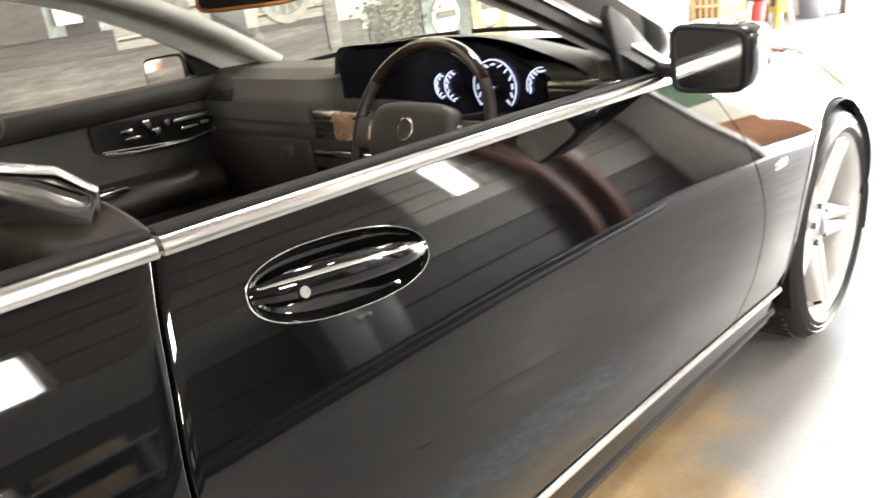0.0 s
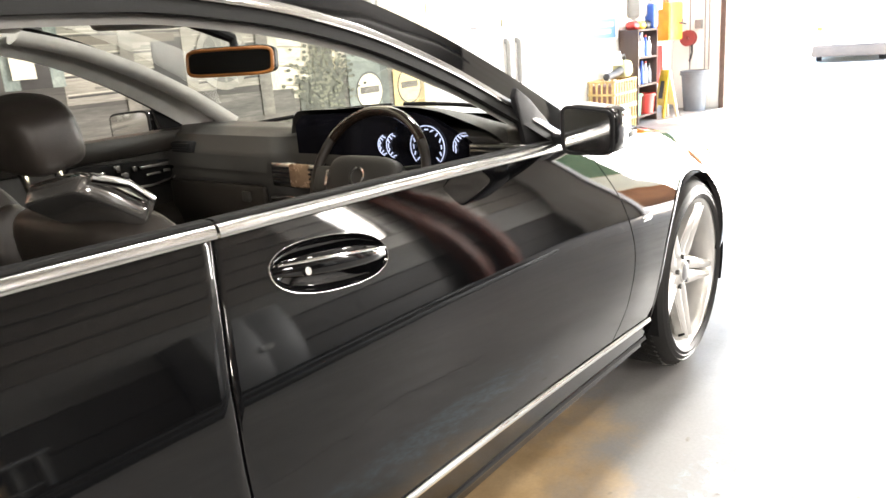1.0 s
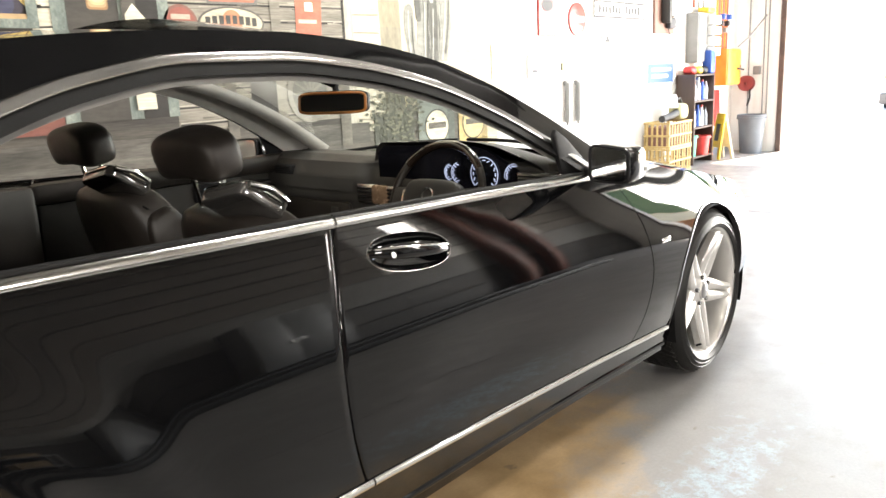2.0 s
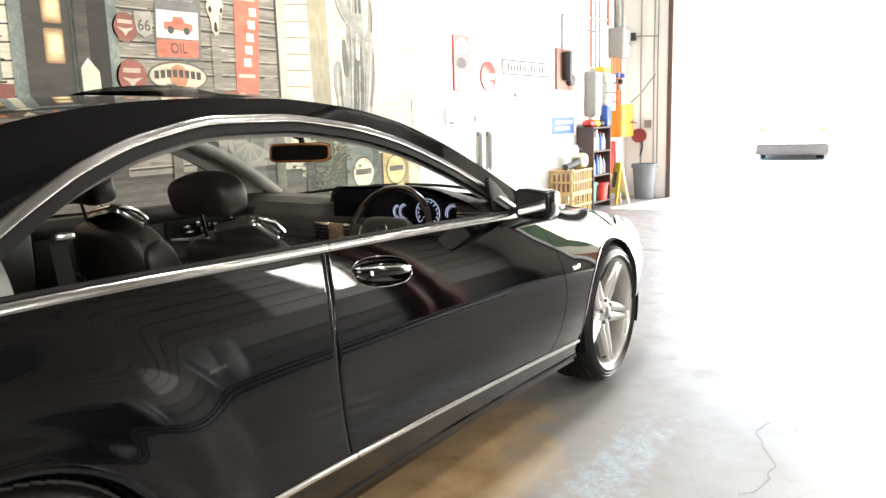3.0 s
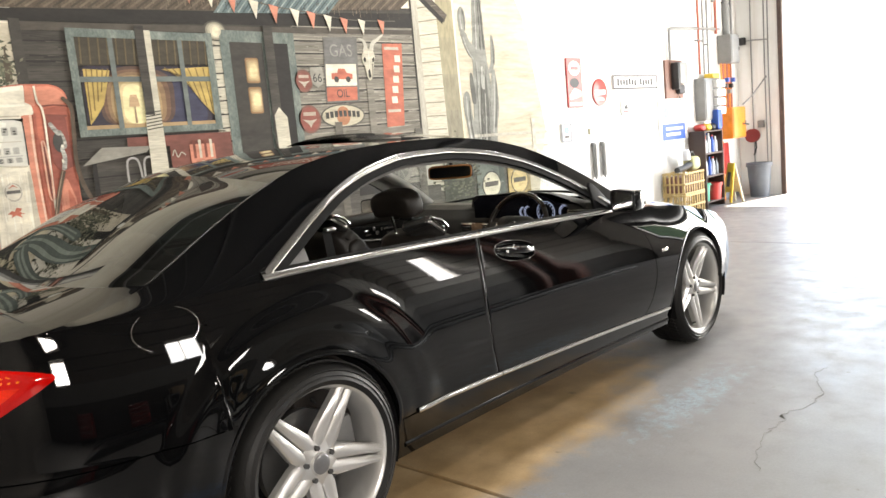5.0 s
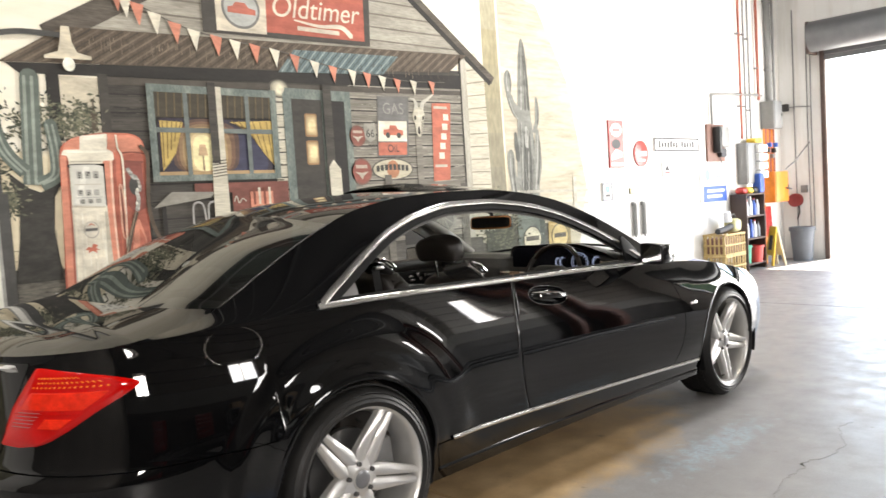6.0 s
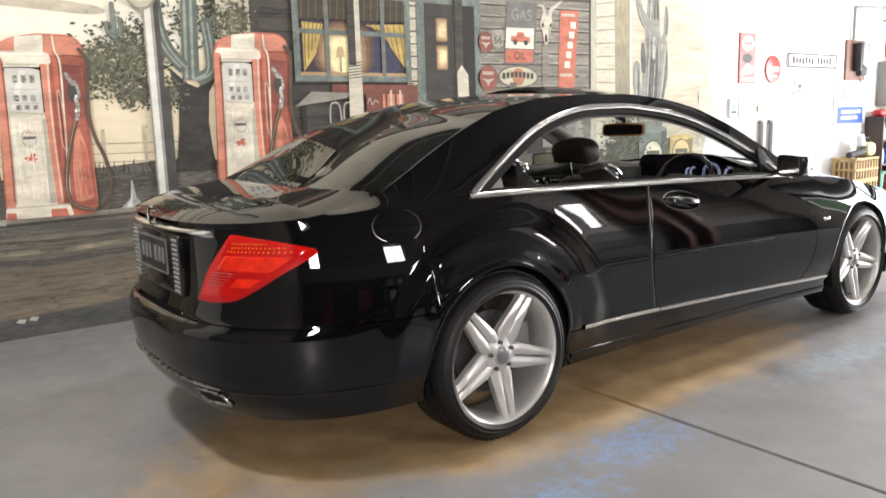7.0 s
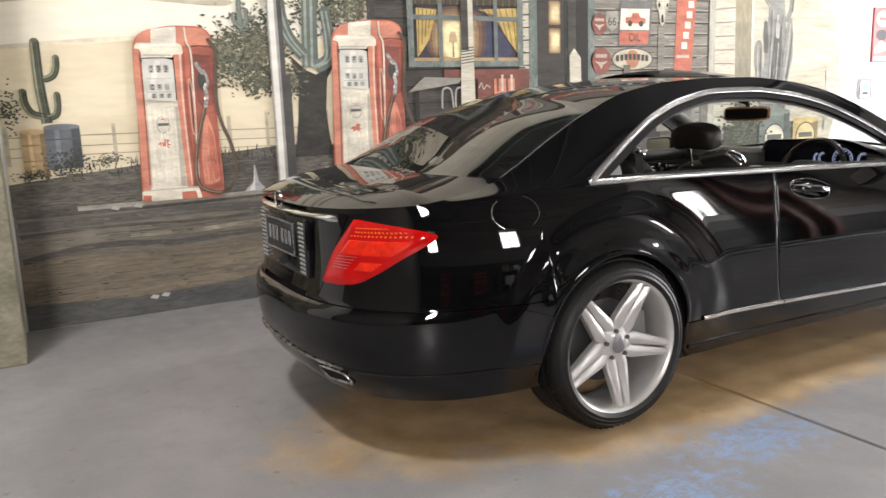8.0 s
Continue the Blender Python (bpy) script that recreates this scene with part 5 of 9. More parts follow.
# interior mirror
rv = solid("interior_mirror", *place(pad((0.035, 0.255, 0.074), 0.35, 0.35, 32, 16), pose(1.70, -0.045, 1.192, 0, 8, 24)), M_BLACK, car, "black interior mirror")
part("mirror_glass", prism(plate_rim(0.232, 0.056), -0.002, 0.002, "yz"), M_DARKMIRROR, rv, "mirror glass", smooth=False).matrix_basis = pose(1.683, -0.0525, 1.190, 0, 8, 24)
solid("mirror_rim", *tube([tuple(pose(1.683, -0.0525, 1.190, 0, 8, 24) @ Vector((0, y, z))) for y, z in plate_rim(0.243, 0.066, 44)], 0.0045, 8, True), M_MIRRORRIM, rv, "orange brown rim")
solid("mirror_stem", *tube([(1.72, -0.04, 1.20), (1.73, -0.02, 1.25), (1.62, 0, 1.30)], [0.012, 0.014, 0.02], 10), M_BLACK, rv)
part("roof_console", box(1.40, 1.62, -0.11, 0.11, 1.285, 1.325, 0.015), M_HEADLINER, car)

# ---- the mural: flat paint on the wall, layer over layer ----
PAINTS = {}


def aged(c):
    """Wall paint gone a little pale and grey."""
    l = 0.3 * c[0] + 0.6 * c[1] + 0.1 * c[2]
    return tuple(min((0.84 * v + 0.16 * l + 0.018) * k, 0.86) for v, k in zip(c, (1.02, 1.0, 0.93)))


def soft(pts, r=0.03, n=4):
    """An outline with its corners rounded."""
    out, m = [], len(pts)
    for i in range(m):
        p, a, b = pts[i], pts[i - 1], pts[(i + 1) % m]
        la, lb = math.hypot(a[0] - p[0], a[1] - p[1]), math.hypot(b[0] - p[0], b[1] - p[1])
        ka, kb = min(r / la, 0.45), min(r / lb, 0.45)
        s, e = (lerp(p[0], a[0], ka), lerp(p[1], a[1], ka)), (lerp(p[0], b[0], kb), lerp(p[1], b[1], kb))
        for k in range(n + 1):
            t = k / n
            out.append(tuple((1 - t) ** 2 * s[j] + 2 * t * (1 - t) * p[j] + t * t * e[j] for j in (0, 1)))
    return out


def paint(r, g, b, vary=0.18, scale=7.0, stretch=(0.6, 1, 1.6)):
    """Matt brushed wall paint of one tint."""
    key = (round(r, 3), round(g, 3), round(b, 3), vary, scale, stretch)
    if key not in PAINTS:
        PAINTS[key] = stuff("mural_paint", aged((r, g, b)), 0.72, 0, vary * 1.5, scale, 0.15, 38.0, stretch=stretch, spec=0.3)
    return PAINTS[key]


def streaked(name, cols, scale=3.0, stretch=(0.35, 1, 2.2), detail=7.0, grain=0.28):
    """Paint dragged sideways in several tints."""
    mat, nt, b = nodes_of(name)
    n1, n2 = noise_node(nt, scale, detail, 0.7, stretch=stretch), noise_node(nt, scale * 9, 4.0, 0.6, stretch=stretch)
    n = len(cols)
    r1 = ramp_node(nt, n1.outputs[0], [(0.28 + 0.44 * i / (n - 1), aged(c)) for i, c in enumerate(cols)])
    r2 = ramp_node(nt, n2.outputs[0], [(0.3, (1 - grain,) * 3), (0.7, (1 + 0.4 * grain,) * 3)])
    nt.links.new(mix_node(nt, 1.0, r1.outputs[0], r2.outputs[0], "MULTIPLY"), b.inputs["Base Color"])
    b.inputs["Roughness"].default_value = 0.75
    b.inputs["Specular IOR Level"].default_value = 0.3
    bump_node(nt, b, n2.outputs[0], 0.12)
    return mat


mural = thing("mural", pose(0, WALL_Y, 0), "painted wall mural of a desert filling station with petrol pumps", "mural")
PROUD = 0.0010


def flat(name, pts, mat, layer, parent=None, label=""):
    bm = prism(pts, -PROUD * layer, -PROUD * (layer - 1) + 0.0004)
    return part(name, bm, mat, parent if parent is not None else mural, label, smooth=False)


def rect(x0, x1, z0, z1):
    return [(x0, z0), (x1, z0), (x1, z1), (x0, z1)]


def oval(cx, cz, rx, rz, n=28, power=1.0):
    pw = lambda t: math.copysign(abs(t) ** power, t)
    return [(cx + rx * pw(math.cos(2 * math.pi * k / n)), cz + rz * pw(math.sin(2 * math.pi * k / n))) for k in range(n)]


def ribbon(pts, w0, w1=None, cap=True):
    """The outline of a brush stroke along pts."""
    w1 = w0 if w1 is None else w1
    left, right, n = [], [], len(pts)
    for i, (x, z) in enumerate(pts):
        xa, za = pts[max(i - 1, 0)]
        xb, zb = pts[min(i + 1, n - 1)]
        d = math.hypot(xb - xa, zb - za) or 1
        nx, nz = -(zb - za) / d, (xb - xa) / d
        w = lerp(w0, w1, i / max(n - 1, 1)) / 2
        left.append((x + nx * w, z + nz * w))
        right.append((x - nx * w, z - nz * w))
    out = left
    if cap:
        x, z = pts[-1]
        xa, za = pts[-2]
        d = math.hypot(x - xa, z - za)
        tx, tz, w = (x - xa) / d, (z - za) / d, w1 / 2
        out = out + [(x - tz * w * math.cos(a) + tx * w * math.sin(a), z + tx * w * math.cos(a) + tz * w * math.sin(a)) for a in np.linspace(0.4, math.pi - 0.4, 5)]
    return out + right[::-1]


def bend(pts, n=14):
    """A smooth line through pts."""
    out, m = [], len(pts)
    for i in range(m - 1):
        p0, p1, p2, p3 = pts[max(i - 1, 0)], pts[i], pts[i + 1], pts[min(i + 2, m - 1)]
        for k in range(n):
            t = k / n
            out.append(tuple(0.5 * ((2 * p1[j]) + (p2[j] - p0[j]) * t + (2 * p0[j] - 5 * p1[j] + 4 * p2[j] - p3[j]) * t * t + (3 * p1[j] - p0[j] - 3 * p2[j] + p3[j]) * t ** 3) for j in (0, 1)))
    return out + [pts[-1]]


def lots(name, shapes, mat, layer, parent=None):
    """Many small dabs of one paint as one stroke layer."""
    bm = bmesh.new()
    y = -PROUD * layer
    for sh in shapes:
        d = rng.uniform(0, 0.0009)
        bm.faces.new([bm.verts.new((x, y - d, z)) for x, z in sh])
    ob = part(name, bm, mat, parent if parent is not None else mural, smooth=False)
    return tagged(ob, kind="stuff")


def strokes(name, x0, x1, z0, z1, tints, n, layer, parent, long=0.12, wide=0.006, upright=True):
    """Loose dry-brush strokes over one painted surface."""
    rs = random.Random(int(abs(x0 * 71 + z1 * 37) * 10) + n)
    for k, c in enumerate(tints):
        out = []
        for _ in range(n):
            x, z, l, w = rs.uniform(x0, x1), rs.uniform(z0, z1), long * rs.uniform(0.4, 1.2), wide * rs.uniform(0.3, 1.0)
            a, b = ((rs.gauss(0, 0.02) * l, l) if upright else (l, rs.gauss(0, 0.02) * l))
            xe, ze = min(max(x + a, x0), x1), min(max(z + b, z0), z1)
            if math.hypot(xe - x, ze - z) > 0.008:
                out.append(ribbon([(x, z), ((x + xe) / 2, (z + ze) / 2), (xe, ze)], w, w * 0.3, cap=False))
        lots(name, out, paint(*c), layer + 0.3 * k, parent)


rng = random.Random(5)
SKY_A = streaked("mural_sky_paint", [(0.68, 0.62, 0.49), (0.77, 0.73, 0.63), (0.83, 0.81, 0.75)], 1.0, (0.4, 1, 1.9), 4.0, 0.08)
SKY_B = streaked("mural_horizon_paint", [(0.60, 0.51, 0.345), (0.70, 0.615, 0.44), (0.76, 0.68, 0.50)], 1.2, (0.4, 1, 1.9), 4.0, 0.08)
GRAVEL = streaked("mural_gravel_paint", [(0.045, 0.043, 0.04), (0.105, 0.098, 0.087), (0.22, 0.20, 0.165)], 5.0, (0.35, 1, 1.8), 9.0, 0.45)
ROAD = streaked("mural_road_paint", [(0.07, 0.067, 0.064), (0.16, 0.145, 0.127), (0.27, 0.235, 0.185)], 3.0, (0.3, 1, 2.4))
DIRT = streaked("mural_dirt_paint", [(0.10, 0.09, 0.075), (0.20, 0.16, 0.115), (0.30, 0.245, 0.175)], 3.0)
GUTTER = streaked("mural_gutter_paint", [(0.04, 0.042, 0.046), (0.085, 0.088, 0.092), (0.14, 0.14, 0.14)], 3.5)
PALE = streaked("mural_fade_paint", [(0.42, 0.37, 0.28), (0.56, 0.51, 0.41), (0.72, 0.69, 0.62)], 1.0)

flat("painted_sky", rect(-2.05, 5.6, 1.74, WHITE_Z - 0.02), SKY_A, 1)
flat("painted_horizon", [(-2.05, 0.85), (4.6, 0.85), (4.6, 1.80), (-1.2, 1.78), (-2.05, 1.72)], SKY_B, 2)
flat("painted_haze", [(4.5, 0.4), (5.6, 0.4), (5.9, 1.4), (5.6, 2.6), (5.1, 3.4), (4.46, 3.5)], PALE, 2.3)
for k in range(12):
    z0, z1 = 0.95 + 0.35 * k, 0.952 + 0.35 * (k + 1)
    t = k / 11
    wash = tuple(lerp(a, b, min(t * 2.2, 1)) if t < 0.45 else lerp(b, c, (t - 0.45) / 0.55) for a, b, c in zip((0.24, 0.225, 0.18), (0.38, 0.335, 0.20), (0.51, 0.52, 0.49)))
    flat("painted_band", [(4.20, z0), (4.468 - 0.006 * k, z0), (4.462 - 0.006 * k, z1), (4.20, z1)], streaked("mural_olive_wash", [shade(wash, 0.82), wash, shade(wash, 1.12)], 1.8, (1.5, 1, 0.5)), 2.6)
flat("painted_cloud", bend([(-2.05, 1.98), (-1.4, 2.03), (-0.7, 2.0), (-0.7, 2.06), (-1.4, 2.10), (-2.05, 2.05), (-2.05, 1.98)], 8)[:-1], paint(0.50, 0.45, 0.36), 2)
flat("painted_cloud", bend([(-1.9, 2.22), (-1.2, 2.26), (-0.5, 2.24), (-0.6, 2.30), (-1.3, 2.33), (-1.9, 2.22)], 8)[:-1], paint(0.54, 0.49, 0.40), 2)
flat("painted_dune_crest", ribbon(bend([(-2.05, 1.725), (-1.28, 1.79), (-0.5, 1.80), (0.3, 1.79)]), 0.028), paint(0.75, 0.68, 0.52), 3)
flat("painted_gravel", [(-2.05, 0.72), (5.2, 0.72), (5.2, 1.02), (0.4, 1.03), (-0.34, 1.07), (-1.26, 1.00), (-2.05, 0.92)], GRAVEL, 3)
flat("painted_road", rect(-2.05, 5.4, 0.34, 0.719), ROAD, 3)
flat("painted_dirt", [(-2.05, 0.12), (5.4, 0.12), (5.4, 0.40), (0.5, 0.36), (-0.6, 0.44), (-1.3, 0.43), (-2.05, 0.46)], DIRT, 4)
flat("painted_gutter", [(-2.05, 0.003), (5.4, 0.003), (5.4, 0.14), (-0.6, 0.16), (-1.4, 0.13), (-2.05, 0.17)], GUTTER, 5)
flat("painted_kerb", ribbon([(-1.69, 0.745), (-1.30, 0.742), (-0.9, 0.748), (-0.45, 0.756), (0.2, 0.762)], 0.030), streaked("mural_kerb_paint", [(0.16, 0.15, 0.13), (0.30, 0.28, 0.25), (0.45, 0.43, 0.40)], 8), 5)
flat("painted_kerb_shadow", ribbon([(-2.04, 0.715), (-1.3, 0.712), (-0.45, 0.73), (0.2, 0.735)], 0.016), paint(0.085, 0.08, 0.074, 0.4), 5)
flat("painted_rut", ribbon(bend([(-2.03, 0.44), (-1.6, 0.50), (-1.1, 0.47), (-0.6, 0.49), (0.2, 0.47)]), 0.04), streaked("mural_rut_paint", [(0.06, 0.058, 0.056), (0.085, 0.08, 0.075), (0.13, 0.12, 0.105)], 6), 5)
flat("painted_rut", ribbon(bend([(-2.03, 0.655), (-1.5, 0.66), (-1.0, 0.675), (-0.4, 0.66), (0.2, 0.685)]), 0.06), streaked("mural_rut_paint", [(0.065, 0.062, 0.06), (0.095, 0.09, 0.085), (0.14, 0.13, 0.115)], 6), 5)
flat("painted_rut", ribbon(bend([(-2.03, 0.60), (-1.5, 0.615), (-1.0, 0.60), (-0.5, 0.615)]), 0.02), paint(0.10, 0.093, 0.083, 0.4), 5)
flat("painted_sand_streak", ribbon(bend([(-1.4, 0.545), (-1.0, 0.535), (-0.6, 0.55), (-0.3, 0.54)]), 0.03), paint(0.28, 0.25, 0.18, 0.3), 5)
lots("painted_gravel_dab", [oval(rng.uniform(-2.0, 0.3), rng.uniform(0.08, 0.70), rng.uniform(0.004, 0.02), rng.uniform(0.001, 0.004), 7) for _ in range(90)], paint(0.19, 0.17, 0.14, 0.4), 6)
lots("painted_gravel_dab", [oval(rng.uniform(-2.0, 0.3), rng.uniform(0.08, 0.95), rng.uniform(0.004, 0.03), rng.uniform(0.001, 0.004), 7) for _ in range(90)], paint(0.05, 0.048, 0.045, 0.4), 6)
for x, z in ((-1.47, 0.725), (-1.33, 0.728), (-1.29, 0.11), (-1.22, 0.115), (-0.28, 0.80)):
    flat("painted_paper_scrap", [(x - 0.03, z), (x + 0.015, z - 0.012), (x + 0.03, z + 0.012), (x - 0.01, z + 0.02)], paint(0.42, 0.42, 0.40), 7)
strokes("painted_road_brush", -2.03, 0.4, 0.14, 0.70, ((0.20, 0.178, 0.145), (0.10, 0.094, 0.085), (0.15, 0.125, 0.098)), 150, 6.4, mural, 0.20, 0.009, False)
strokes("painted_gravel_brush", -2.03, 0.4, 0.76, 0.98, ((0.15, 0.14, 0.118), (0.06, 0.057, 0.053)), 110, 5.4, mural, 0.14, 0.009, False)
# tussocks along the ground line
tufts = []
for _ in range(220):
    x = rng.uniform(-2.0, 0.1)
    z = 0.95 + 0.08 * (x + 2.0) / 2 + rng.uniform(-0.05, 0.04)
    tufts.append([(x - 0.004, z), (x + 0.004, z), (x + rng.uniform(-0.02, 0.02), z + rng.uniform(0.02, 0.06))])
lots("painted_grass", tufts, paint(0.035, 0.04, 0.03), 6)

# fence
fence = flat("painted_fence", ribbon([(-2.04, 1.20), (-1.43, 1.20), (0.0, 1.185)], 0.006), paint(0.30, 0.26, 0.18), 4, None, "painted wire fence with pale posts")
for dz in (-0.06, -0.115):
    flat("fence_wire", ribbon([(-2.04, 1.195 + dz), (-1.43, 1.195 + dz), (0.0, 1.18 + dz)], 0.005), paint(0.30, 0.26, 0.18), 4, fence)
for x, z in ((-2.03, 1.03), (-1.43, 1.03), (-0.70, 1.05), (-0.44, 1.07), (0.0, 1.07)):
    flat("fence_post", rect(x - 0.011, x + 0.011, z, z + 0.235), paint(0.45, 0.40, 0.30), 5, fence)

GREEN, GREEN_D, GREEN_L = paint(0.13, 0.15, 0.10), paint(0.05, 0.06, 0.045), paint(0.34, 0.36, 0.24)


def cactus(trunk, arms, layer, dark, mid, light, label):
    ob = flat("painted_cactus", ribbon(bend(trunk[0]), *trunk[1]), mid, layer, None, label)
    for n_arm, (pts, w) in enumerate([trunk] + arms):
        line = bend(pts)
        lay = layer + 0.35 * n_arm
        if (pts, w) != trunk:
            flat("cactus_arm", ribbon(line, *w), mid, lay, ob)
        for n_rib, (off, m, k) in enumerate(((-0.30, light, 0.16), (0.05, dark, 0.10), (0.34, dark, 0.22), (-0.12, dark, 0.06))):
            wid = sum(w) / 2
            shifted = []
            for i in range(len(line)):
                xa, za = line[max(i - 1, 0)]
                xb, zb = line[min(i + 1, len(line) - 1)]
                d = math.hypot(xb - xa, zb - za) or 1
                sgn = 1 if zb >= za else -1
                shifted.append((line[i][0] + (zb - za) / d * off * wid, line[i][1] - (xb - xa) / d * off * wid))
            flat("cactus_rib", ribbon(shifted, wid * k), m, lay + 2 + 0.2 * n_rib, ob)
    return ob


cactus(([(-1.80, 1.28), (-1.815, 1.5), (-1.815, 1.76)], (0.062, 0.052)), [([(-1.80, 1.32), (-1.87, 1.34), (-1.905, 1.40), (-1.91, 1.47)], (0.045, 0.04)), ([(-1.79, 1.54), (-1.74, 1.56), (-1.715, 1.61), (-1.71, 1.67)], (0.042, 0.038)), ([(-1.79, 1.31), (-1.745, 1.33), (-1.73, 1.38), (-1.728, 1.45)], (0.042, 0.038))], 7, GREEN_D, GREEN, GREEN_L, "painted saguaro cactus")
GREY_D, GREY_M, GREY_L = paint(0.10, 0.105, 0.10), paint(0.24, 0.25, 0.24), paint(0.42, 0.43, 0.42)
gc = flat("painted_cactus", soft([(4.60, 0.95), (4.62, 1.35), (4.675, 1.92), (4.70, 2.22), (4.735, 2.60), (4.765, 2.90), (4.82, 3.04), (4.875, 2.92), (4.905, 2.55), (4.915, 2.22), (4.955, 1.92), (4.94, 1.35), (4.93, 0.95)], 0.06), GREY_M, 4, None, "tall grey green painted cactus")
for n_arm, (pts, mat) in enumerate((
        ([(4.745, 2.13), (4.64, 2.18), (4.56, 2.30), (4.525, 2.42), (4.62, 2.42), (4.66, 2.33), (4.755, 2.25)], GREY_M),
        ([(4.525, 2.41), (4.505, 2.56), (4.53, 2.64), (4.575, 2.67), (4.615, 2.63), (4.635, 2.54), (4.61, 2.41)], GREY_M),
        ([(4.925, 2.02), (4.985, 2.12), (5.00, 2.28), (5.005, 2.40), (5.04, 2.40), (5.068, 2.28), (5.055, 2.13), (4.985, 2.0)], GREY_M),
        ([(4.60, 1.10), (4.545, 1.36), (4.495, 1.66), (4.505, 1.80), (4.56, 1.84), (4.605, 1.80), (4.615, 1.60), (4.665, 1.40), (4.68, 1.10)], GREY_M),
        ([(4.64, 1.70), (4.62, 1.88), (4.625, 2.01), (4.665, 2.02), (4.69, 1.86), (4.70, 1.70)], GREY_D),
        ([(4.90, 1.10), (4.895, 1.42), (4.935, 1.75), (4.985, 2.03), (5.035, 2.06), (5.06, 1.90), (5.07, 1.66), (5.01, 1.46), (4.98, 1.10)], GREY_M),
        ([(4.72, 1.20), (4.76, 1.60), (4.79, 1.95), (4.84, 2.06), (4.885, 1.98), (4.90, 1.70), (4.87, 1.20)], GREY_D))):
    flat("cactus_arm", soft(pts, 0.035), mat, 5 + 0.35 * n_arm, gc)
flat("cactus_patch", soft([(4.80, 1.86), (4.84, 1.84), (4.865, 1.98), (4.85, 2.08), (4.81, 2.08), (4.795, 1.97)], 0.02), GREY_L, 8.5, gc)
for pts, w, mat in (([(4.76, 2.25), (4.785, 2.60), (4.82, 2.98)], 0.022, GREY_L), ([(4.83, 2.25), (4.835, 2.60), (4.835, 2.95)], 0.016, GREY_D), ([(4.885, 2.25), (4.875, 2.60), (4.85, 2.90)], 0.028, GREY_D), ([(4.70, 2.15), (4.62, 2.24), (4.57, 2.36)], 0.016, GREY_L), ([(4.56, 2.44), (4.545, 2.54), (4.56, 2.63)], 0.018, GREY_L),
                    ([(4.60, 2.44), (4.605, 2.54), (4.585, 2.63)], 0.014, GREY_D), ([(5.03, 2.10), (5.04, 2.24), (5.03, 2.36)], 0.014, GREY_D), ([(4.58, 1.30), (4.54, 1.60), (4.545, 1.78)], 0.020, GREY_L), ([(4.63, 1.25), (4.59, 1.50), (4.585, 1.74)], 0.018, GREY_D), ([(4.94, 1.40), (4.985, 1.70), (5.015, 1.98)], 0.022, GREY_L),
                    ([(4.98, 1.45), (5.03, 1.70), (5.045, 1.92)], 0.022, GREY_D), ([(4.81, 1.25), (4.83, 1.55), (4.845, 1.80)], 0.020, GREY_L), ([(4.72, 1.30), (4.735, 1.70), (4.745, 2.12)], 0.018, GREY_L), ([(4.77, 1.30), (4.785, 1.60), (4.79, 1.85)], 0.016, GREY_D)):
    flat("cactus_rib", ribbon(bend(pts, 6), w, w * 0.5), mat, 9, gc)
strokes("cactus_brush", 4.74, 4.90, 2.25, 2.90, ((0.36, 0.37, 0.36), (0.15, 0.155, 0.15)), 22, 9.4, gc, 0.14, 0.007)
strokes("cactus_brush", 4.66, 4.96, 1.10, 2.10, ((0.34, 0.35, 0.34), (0.08, 0.085, 0.08)), 40, 9.4, gc, 0.16, 0.008)

# drums
for x0, x1, z0, z1, c in ((-1.955, -1.815, 0.955, 1.245, (0.48, 0.33, 0.16)), (-1.825, -1.625, 1.0, 1.268, (0.12, 0.14, 0.17))):
    w = x1 - x0
    drum = flat("painted_drum", rect(x0, x1, z0, z1 - 0.01), paint(*c), 6 if x0 < -1.9 else 8, None, "painted oil drum")
    lay = 7 if x0 < -1.9 else 9
    flat("drum_lid", oval((x0 + x1) / 2, z1 - 0.012, w / 2, 0.018), paint(*shade(c, 1.4)), lay, drum)
    flat("drum_light", rect(x0 + w * 0.28, x0 + w * 0.42, z0, z1 - 0.03), paint(*shade(c, 1.6)), lay, drum)
    flat("drum_shade", rect(x0 + w * 0.75, x1, z0, z1 - 0.025), paint(*shade(c, 0.5)), lay, drum)
    for k in (0.33, 0.66):
        flat("drum_hoop", rect(x0, x1, lerp(z0, z1, k), lerp(z0, z1, k) + 0.008), paint(*shade(c, 0.6)), lay + 1, drum)
lots("painted_bush", [oval(rng.gauss(-1.72, 0.06), rng.gauss(1.03, 0.04), 0.008, 0.005, 6) for _ in range(170)] + [oval(rng.gauss(-1.90, 0.05), rng.gauss(0.97, 0.02), 0.007, 0.004, 6) for _ in range(90)], paint(0.04, 0.045, 0.035), 11)
lots("painted_bush", [oval(rng.gauss(-2.0, 0.03), rng.gauss(1.36, 0.05), 0.008, 0.005, 6) for _ in range(140)], paint(0.06, 0.065, 0.045), 6)
lots("painted_bush", [oval(rng.gauss(-1.48, 0.05), rng.gauss(1.04, 0.02), 0.007, 0.004, 6) for _ in range(110)], paint(0.10, 0.10, 0.07), 6)

